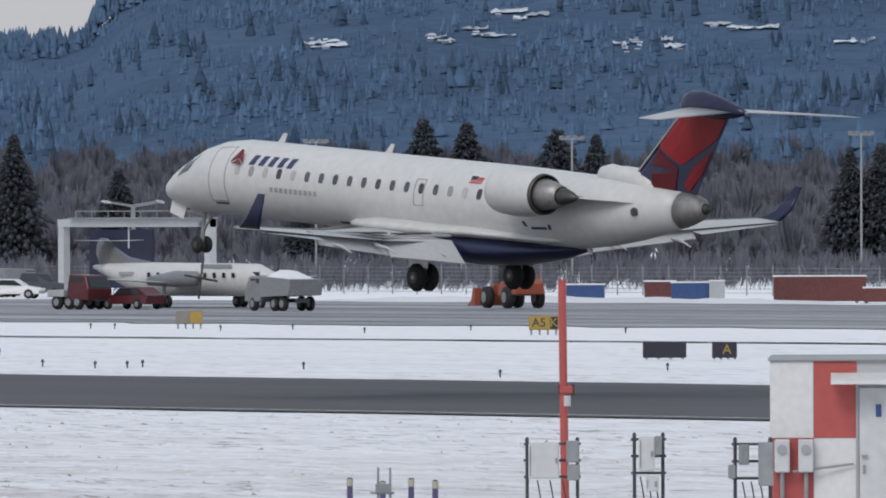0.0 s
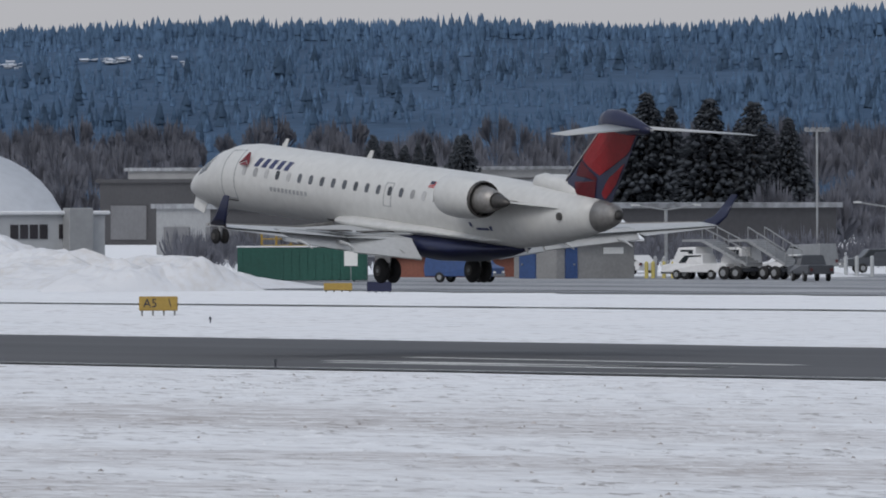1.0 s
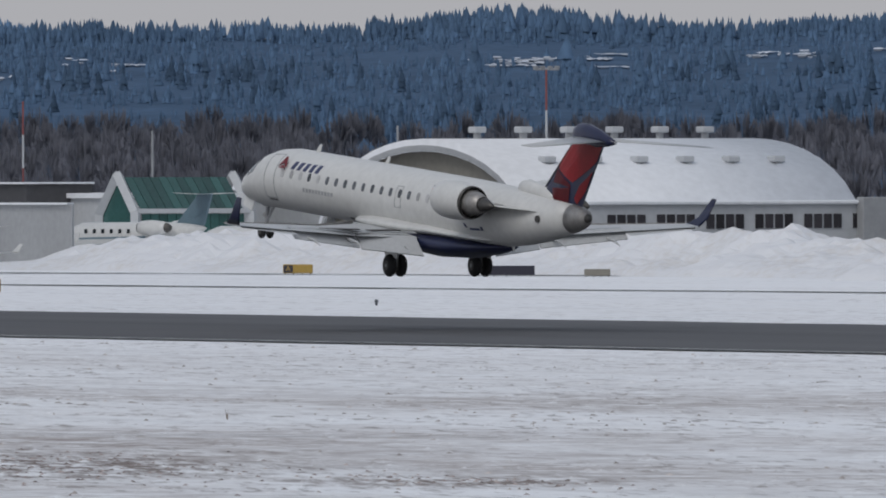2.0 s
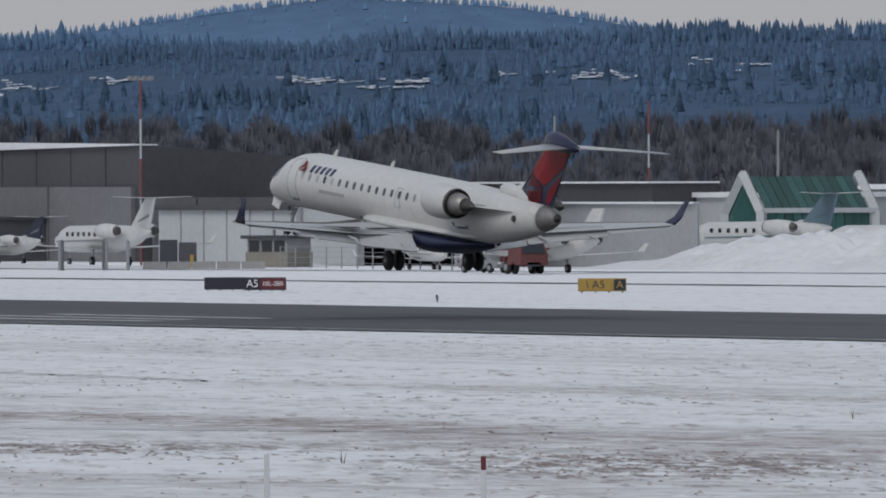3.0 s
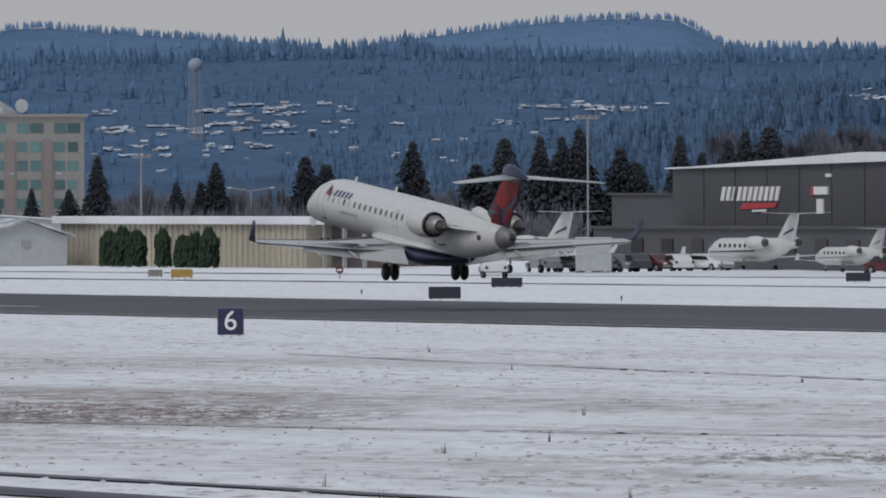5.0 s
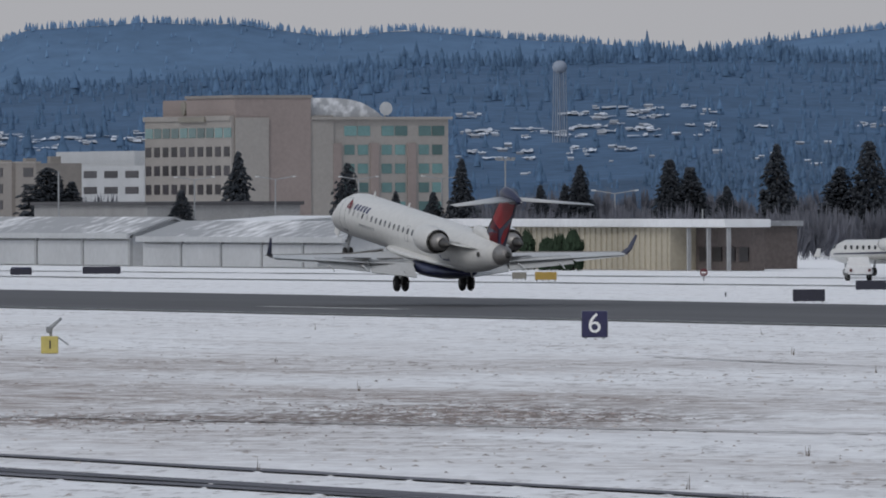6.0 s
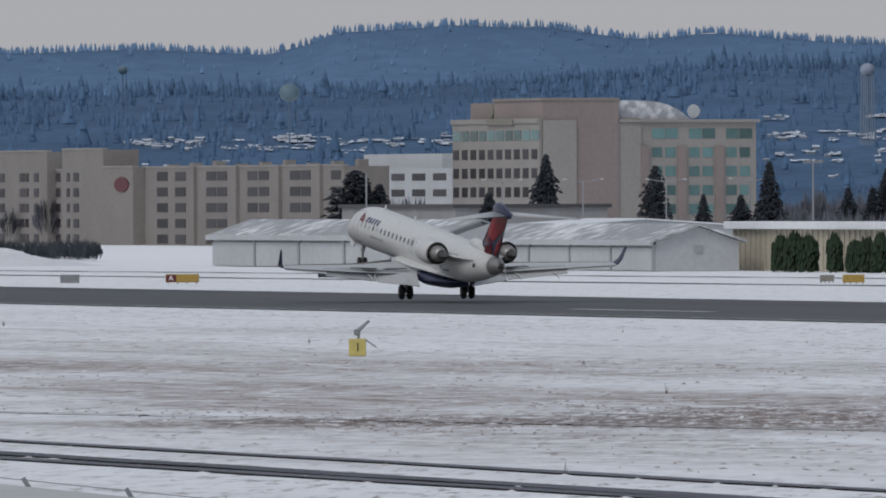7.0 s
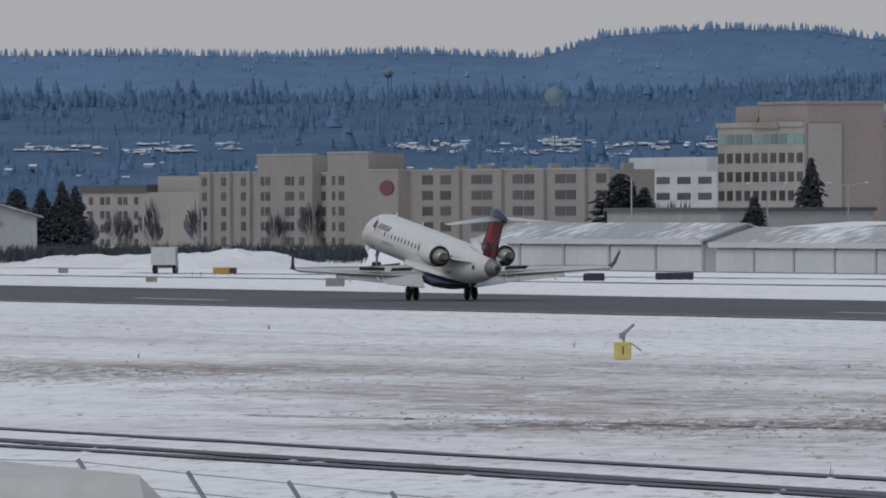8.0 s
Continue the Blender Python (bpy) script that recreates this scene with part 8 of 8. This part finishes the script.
# ---- the foreground: checkered shelter, orange pole, instrument racks, stakes, fence
def checkered_shelter():
    d = 198.0
    c = at(50.63, d)
    yaw = 50.0
    base = 1.55
    s = thing("equipment_shelter", "red and white checkered metal equipment shelter with grey door", "shelter", pose(c.x, c.y, 0, 0, 0, yaw))
    k = d / 22200.0
    W = 3.4
    top = 4.05
    part("plinth", bm_box(-0.2, W + 0.2, 0, 3.2, 0, base), M["concrete"], s)
    part("wall", bm_box(0, W, 0.02, 3.0, base, top), M["sheet_white"], s)
    cw, hgt = 77 * k, 136 * k
    for r in range(3):
        for i in range(2):
            z1 = top - r * hgt
            z0 = max(base, z1 - hgt)
            mt = M["tower_orange"] if (i + r) % 2 == 1 else M["box_white"]
            part("wall_panel", bm_box(i * cw + 0.004, (i + 1) * cw - 0.004, 0.0, 0.03, z0 + 0.004, z1 - 0.004), mt, s)
    part("roof", bm_box(-0.03, W + 0.1, -0.06, 3.03, top, top + 0.07, 0.02), M["sheet_grey"], s)
    dr = part("door", bm_box(158 * k, 158 * k + 0.95, -0.05, 0.0, base + 0.05, base + 2.08, 0.01), M["box_grey"], s, "pale grey steel door")
    part("door_frame", bm_box(152 * k, 157 * k, -0.04, 0.02, base, base + 2.14), M["sheet_grey"], s)
    part("handle", bm_box(162 * k, 172 * k, -0.10, -0.05, base + 0.98, base + 1.02), M["post_grey"], dr)
    part("lock", bm_box(164 * k, 169 * k, -0.07, -0.05, base + 0.72, base + 0.86), M["post_grey"], dr)
    part("notice", bm_box(187 * k, 197 * k, -0.065, -0.05, base + 1.62, base + 1.82), M["blue_box"], dr, "small blue notice")
    part("canopy", bm_poly([(108 * k, -0.55, base + 2.14), (W, -0.55, base + 2.14), (W, 0.02, base + 2.26), (108 * k, 0.02, base + 2.26)], (0, 0, 0.06)), M["box_white"], s, "white door canopy")
    part("conduit", bm_tube((40 * k, -0.2, 2.31), (148 * k, -0.06, 2.43), 0.02, n=6), M["post_grey"], s)
    for i, x in enumerate((8 * k, 50 * k)):
        b = part("meter_box", bm_box(x, x + 0.24, -0.26, -0.02, 2.30, 2.82, 0.02), M["box_grey"], s, "grey meter box")
        part("cover", bm_tube((x + 0.12, -0.29, 2.66), (x + 0.12, -0.25, 2.66), 0.08, n=12), M["sheet_grey"], b)
        part("pipe", bm_tube((x + 0.12, -0.14, 0), (x + 0.12, -0.14, 2.30), 0.035, n=8), M["post_grey"], b)
    return s


M["box_white"] = mat("box_white", (0.66, 0.66, 0.65), 0.5, vary=0.06, scale=1.5)
checkered_shelter()


def orange_pole():
    d = 192.0
    p = at(51.56, d)
    o = thing("antenna_pole", "tall orange painted pole with a clamp collar", "pole", pose(p.x, p.y, 0, 0, 0, 51))
    zt, zc = 5.34, 3.70
    part("shaft", bm_tube((0, 0, 0), (-0.06, 0, zt), 0.066, 0.06, n=12), M["tower_orange"], o)
    cl = part("collar", bm_box(-0.1, 0.1, -0.09, 0.09, zc - 0.06, zc + 0.06, 0.02), M["tower_orange"], o)
    for s in (-1, 1):
        part("bolt", bm_tube((s * 0.1, 0, zc - 0.08), (s * 0.1, 0, zc + 0.08), 0.03, n=6), M["red_box"], cl)
    part("pale_band", bm_tube((0, 0, zc - 0.25), (0, 0, zc - 0.09), 0.07, n=12), M["box_grey"], o)
    part("top_cap", bm_tube((-0.06, 0, zt), (-0.06, 0, zt + 0.04), 0.07, n=12), M["tower_orange"], o)


orange_pole()


def rack(bearing_l, bearing_r, d, z_top, boxes, label):
    """An open steel rack of two uprights with cross rails that carry grey boxes."""
    a, c = at(bearing_l, d), at(bearing_r, d)
    w = (c - a).length
    r = thing("instrument_rack", label, "rack", pose(a.x, a.y, 0, 0, 0, 51), "instrument racks")
    for x in (0.0, w):
        part("upright", bm_tube((x, 0, 0), (x, 0, z_top), 0.03, n=6), M["car_dark"], r)
        part("finial", bm_tube((x, 0, z_top), (x, 0, z_top + 0.05), 0.04, 0.02, n=6), M["car_dark"], r)
    for z in (0.3, 0.9, 1.5, z_top - 0.55, z_top - 0.3, z_top - 0.05):
        part("cross_rail", bm_box(-0.05, w + 0.05, -0.02, 0.02, z - 0.02, z + 0.02), M["car_dark"], r)
    for x0, x1, z0, z1, mt in boxes:
        b = part("cabinet", bm_box(x0 * w, x1 * w, -0.24, -0.03, z_top + z0, z_top + z1, 0.015), M[mt], r, "grey weatherproof cabinet")
        part("hinge_strip", bm_box(x0 * w + 0.02, x0 * w + 0.04, -0.25, -0.23, z_top + z0 + 0.05, z_top + z1 - 0.05), M["post_grey"], b)
        part("hasp", bm_box(x1 * w - 0.06, x1 * w - 0.02, -0.26, -0.23, z_top + (z0 + z1) / 2 - 0.04, z_top + (z0 + z1) / 2 + 0.04), M["post_grey"], b)
    for i in range(3):
        x = w * (0.2 + 0.25 * i)
        cable = None
        for k in range(6):
            q0, q1 = k / 6, (k + 1) / 6
            cable = bm_tube((x + 0.06 * math.sin(3.1 * q0), -0.06, z_top - 0.6 - 0.9 * q0), (x + 0.06 * math.sin(3.1 * q1), -0.06, z_top - 0.6 - 0.9 * q1), 0.012, n=5, bm=cable)
        part("cable", cable, M["car_dark"], r)
    return r


rack(51.74, 51.51, 190, 2.96, [(0.03, 0.64, -0.57, -0.03, "box_grey"), (0.78, 1.04, -0.33, 0.0, "post_grey"), (0.80, 1.05, -0.6, -0.36, "post_grey")], "steel rack with a large grey cabinet beside the orange pole")
rack(51.25, 51.12, 186, 3.10, [(0.15, 0.72, -0.52, -0.01, "box_grey"), (0.7, 0.98, -0.28, 0.0, "post_grey"), (0.4, 0.85, -0.82, -0.6, "box_grey")], "steel rack with grey boxes and tapering cabinets")
rack(50.79, 50.63, 184, 3.06, [(0.66, 1.1, -0.66, -0.02, "post_grey"), (0.1, 0.4, -0.35, -0.05, "car_grey"), (-0.2, 0.02, -0.55, -0.35, "post_grey")], "steel rack with meters beside the checkered shelter")
for b0, zt in ((52.55, 2.41), (52.40, 2.36), (52.27, 2.40), (52.16, 2.37)):
    p = at(b0, 190)
    s = thing("marker_stake", "purple-blue marker stake with a tan top band", "stake", pose(p.x, p.y, 0), "marker stakes")
    part("shaft", bm_tube((0, 0, 0), (0, 0, zt - 0.13), 0.045, n=8), M["stake_purple"], s)
    part("band", bm_tube((0, 0, zt - 0.13), (0, 0, zt - 0.02), 0.05, n=8), M["beige"], s, "tan band")
    part("cap", bm_tube((0, 0, zt - 0.02), (0, 0, zt), 0.05, 0.03, n=8), M["car_dark"], s)
p = at(52.39, 188)
s = thing("small_rack", "thin grey pipe rack in the snow", "rack", pose(p.x, p.y, 0, 0, 0, 51))
for x in (-0.1, 0.08):
    part("pipe", bm_tube((x, 0, 0), (x, 0, 2.60 - 0.05 * x), 0.022, n=6), M["post_grey"], s)
part("cross_rail", bm_box(-0.22, 0.14, -0.02, 0.02, 2.2, 2.24), M["post_grey"], s)
part("junction_box", bm_box(-0.14, 0.1, -0.08, -0.02, 2.22, 2.36, 0.01), M["car_grey"], s)


def stake(t_b, d, z_top, top_mat, label):
    p = at(t_b, d)
    s = thing("field_stake", label, "stake", pose(p.x, p.y, 0, 0, 0, 62))
    part("shaft", bm_box(-0.055, 0.055, -0.03, 0.03, 0, z_top - 0.27, 0.01), M["box_grey"], s)
    part("top", bm_box(-0.05, 0.05, -0.03, 0.03, z_top - 0.27, z_top, 0.01), top_mat, s)


stake(63.82, 240, 1.25, M["box_grey"], "plain grey-white wooden field stake")
stake(62.83, 240, 1.20, M["sign_red"], "white field stake with a dark red top")


def perimeter_fence():
    """Leaning outriggers of a barbed-wire fence."""
    f = thing("barbed_wire_fence", "barbed wire fence with slanted grey outrigger arms", "fence")
    pts = []
    for bb, zz in ((73.68, 3.14), (73.16, 3.10), (72.66, 2.94), (72.20, 2.81), (71.73, 2.67), (71.28, 2.54)):
        p = at(bb, 160)
        u = Vector((math.cos(radians(71)), math.sin(radians(71)), 0))
        lo = p + u * 0.24 + Vector((0, 0, zz - 0.42))
        hi = p - u * 0.12 + Vector((0, 0, zz + 0.16))
        part("outrigger", bm_tube(lo, hi, 0.03, n=6), M["car_grey"], f)
        part("fence_post", bm_tube((lo.x, lo.y, 0), lo, 0.035, n=8), M["post_grey"], f)
        pts.append((lo, hi))
    for k in (0.1, 0.5, 0.95):
        bm = None
        for (l0, h0), (l1, h1) in zip(pts, pts[1:]):
            bm = bm_tube(l0.lerp(h0, k), l1.lerp(h1, k), 0.006, n=4, bm=bm)
        part("barbed_wire", bm, M["car_grey"], f)


perimeter_fence()


# lumps of snow and dead grass on the field in front of the runway
def field_lumps(name, label, material, n, y0, y1, b0, b1, seed, w, h, worn=None):
    rnd = random.Random(seed)
    verts, faces = [], []
    made = 0
    while made < n:
        y = math.sqrt(rnd.uniform(y0 * y0, y1 * y1))
        b = rnd.uniform(b0, b1)
        x = -y * math.tan(radians(b))
        if worn is not None:
            v = noise.noise(Vector((x * 0.012, y * 0.035, 1.7))) + 0.5 * noise.noise(Vector((x * 0.05, y * 0.13, 4.1)))
            if v < worn + max(0.0, 62.5 - b) * 0.09:
                made += 0.2
                continue
        made += 1
        ww, hh = rnd.uniform(*w), rnd.uniform(*h)
        k = len(verts)
        a0 = rnd.random() * 6.28
        for i in range(5):
            a = a0 + i * 1.2566
            rr = ww * rnd.uniform(0.6, 1.2)
            verts.append((x + rr * math.cos(a), y + 1.4 * rr * math.sin(a), -0.05))
        verts.append((x + rnd.uniform(-0.3, 0.3) * ww, y + rnd.uniform(-0.3, 0.3) * ww, hh))
        for i in range(5):
            faces.append((k + i, k + (i + 1) % 5, k + 5))
    me = bpy.data.meshes.new(name)
    me.from_pydata(verts, [], faces)
    me.materials.append(material)
    for p in me.polygons:
        p.use_smooth = True
    return tagged(new(name, me), label, "ground cover", kind="stuff")


M["lump_dirt"] = mat("lump_dirt", (0.46, 0.42, 0.40), 0.95, vary=0.2, scale=0.3, island=0.35)
field_lumps("snow_lumps", "trampled lumps of snow on the field", M["snow_field"], 16000, 62, 238, 48, 75, 3, (0.08, 0.36), (0.006, 0.026))
field_lumps("grass_tufts", "dead brown grass showing through thin snow", M["lump_dirt"], 1200, 106, 176, 56, 75, 4, (0.03, 0.18), (0.003, 0.018), 0.12)
field_lumps("grass_specks", "scattered dead grass tufts in snow", M["lump_dirt"], 700, 80, 238, 48, 75, 5, (0.03, 0.12), (0.01, 0.04))


def weeds(n, seed):
    rnd = random.Random(seed)
    verts, faces = [], []
    for i in range(n):
        y = rnd.uniform(95, 225)
        x = -y * math.tan(radians(rnd.uniform(60, 75)))
        for j in range(rnd.randint(2, 5)):
            h, lx = rnd.uniform(0.12, 0.42), rnd.uniform(-0.15, 0.15)
            xx = x + rnd.uniform(-0.12, 0.12)
            k = len(verts)
            verts += [(xx - 0.012, y, 0), (xx + 0.012, y, 0), (xx + lx, y + 0.02, h), (xx, y + 0.03, 0)]
            faces += [(k, k + 1, k + 2), (k + 1, k + 3, k + 2)]
    me = bpy.data.meshes.new("weeds")
    me.from_pydata(verts, [], faces)
    me.materials.append(M["dry_grass"])
    return tagged(new("weeds", me), "thin dry weed stalks standing in snow", "weeds", kind="stuff")


weeds(28, 6)


# ---- a lorry on the near road
def lorry():
    """Box lorry, nose towards +x in its own space, origin under the rear end."""
    t = thing("lorry", "pale grey box lorry driving along the near road", "lorry", pose(0, 36, 0, 0, 0, 174.6))
    body = part("box_body", bm_box(0, 13.4, -1.25, 1.25, 1.15, 3.74, 0.28), M["lorry_grey"], t)
    for s in (-1, 1):
        part("top_rail", bm_box(0.05, 13.35, s * 1.25 - 0.03, s * 1.25 + 0.03, 3.3, 3.42), M["sheet_grey"], body)
        part("rear_door", bm_box(-0.03, 0.0, s * 0.62 - 0.58, s * 0.62 + 0.58, 1.2, 3.5), M["box_grey"], body)
    part("chassis", bm_box(0.2, 15.6, -0.5, 0.5, 0.8, 1.14), M["car_dark"], t)
    cab = part("cab", bm_poly([(13.7, -1.2, 0.7), (15.9, -1.2, 0.7), (15.9, -1.2, 2.1), (15.5, -1.2, 3.3), (13.7, -1.2, 3.5)], (0, 2.4, 0)), M["box_white"], t)
    part("windscreen", bm_box(15.72, 15.84, -1.05, 1.05, 2.15, 2.75), M["dark_glass"], cab)
    part("roof_visor", bm_box(15.3, 15.7, -1.1, 1.1, 3.3, 3.42, 0.02), M["car_dark"], cab)
    for x in (1.2, 2.5, 3.8, 12.2, 14.8):
        for s in (-1, 1):
            add_wheel(t, x, s * 1.0, 0.5, 0.3)
    return t


M["lorry_grey"] = mat("lorry_grey", (0.50, 0.50, 0.485), 0.6, vary=0.08, scale=0.5)
the_lorry = lorry()


def worn_grass():
    rnd = random.Random(77)
    verts, faces = [], []
    for bc, bh, yc, yh, n in WORN:
        for i in range(n // 14):
            b = bc + rnd.gauss(0, 0.6) * bh
            y = yc + rnd.gauss(0, 1.0) * yh
            x = -y * math.tan(radians(b))
            v = noise.noise(Vector((x * 0.04, y * 0.55, 1.7))) + 0.6 * noise.noise(Vector((x * 0.3, y * 1.6, 4.1)))
            if v < rnd.uniform(-0.5, 0.2):
                continue
            w, dp, h = rnd.uniform(0.03, 0.16), rnd.uniform(0.03, 0.09), rnd.uniform(0.002, 0.012)
            k = len(verts)
            verts += [(x - w, y, -0.03), (x, y - dp, -0.03), (x + w, y + dp * 0.3, -0.03), (x + 0.1 * w, y + dp, -0.03), (x + rnd.uniform(-0.5, 0.5) * w, y, h)]
            faces += [(k, k + 1, k + 4), (k + 1, k + 2, k + 4), (k + 2, k + 3, k + 4), (k + 3, k, k + 4)]
    me = bpy.data.meshes.new("worn_grass")
    me.from_pydata(verts, [], faces)
    me.materials.append(M["dead_grass"])
    return tagged(new("worn_grass", me), "flattened dead brown grass where snow is worn away", "grass", kind="stuff")


M["dead_grass"] = mat("dead_grass", (0.33, 0.285, 0.272), 0.95, vary=0.2, scale=0.3, island=0.4, spec=0.1)
worn_grass()


# ---- how the aircraft and the lorry go
JET = [  # seconds, x, y, height of the wheels, nose-up, bank to the left, yaw to the left
    (0.0, -338.1, 264.2, 3.47, 3.7, 0.5, -1.45), (0.5, -369.9, 264.5, 3.03, 4.0, 0.25, -1.55), (1.0, -401.2, 264.75, 2.6, 4.4, -0.1, -1.65), (1.5, -432.2, 265.0, 2.22, 4.7, -0.4, -1.7),
    (2.2, -474.6, 265.15, 2.1, 4.9, -0.4, -1.7), (2.8, -510.2, 265.25, 2.06, 5.0, -0.4, -1.68), (3.5, -551.4, 265.5, 2.0, 4.9, -0.4, -1.68), (4.5, -609.6, 266.1, 1.72, 5.0, -0.3, -1.75),
    (5.5, -665.6, 266.5, 1.1, 5.8, 0.05, -1.9), (6.5, -720.6, 266.8, 0.29, 6.4, 0.3, -2.0), (7.0, -747.7, 266.95, 0.02, 6.4, 0.3, -2.05), (7.5, -774.4, 267.1, -0.12, 6.25, 0.25, -2.1), (8.0, -800.6, 267.25, -0.15, 6.1, 0.2, -2.15)]


def motions():
    walk(jet, [(t, pose(x, y, z, bank, nose, yaw)) for t, x, y, z, nose, bank, yaw in JET])
    # the spoilers rise after touchdown
    for sp, m, side in jet_spoilers:
        walk(sp, [(t, m @ pose(0, 0, 0, 0, -a, 0)) for t, a in ((0.0, 0), (6.9, 0), (7.3, 20), (7.6, 34), (8.0, 34))])
    # the main wheels spin up when they touch
    for w in jet_wheels[:4]:
        at_rest = w.location.copy()
        out = [(0.0, Matrix.Translation(at_rest))]
        for k in range(11):
            out.append((7.0 + 0.1 * k, Matrix.Translation(at_rest) @ Euler((0, -radians(80.0 * k), 0)).to_matrix().to_4x4()))
        walk(w, out)

    # the lorry drives on along the near road
    out = []
    for t in (0.0, 2.0, 4.0, 6.0, 7.0, 8.0):
        x = -106.5 - 16.0 * (t - 7.0)
        out.append((t, pose(x, 35.35 - 0.094 * (x + 108.2), 0, 0, 0, 174.6)))
    walk(the_lorry, out)


motions()
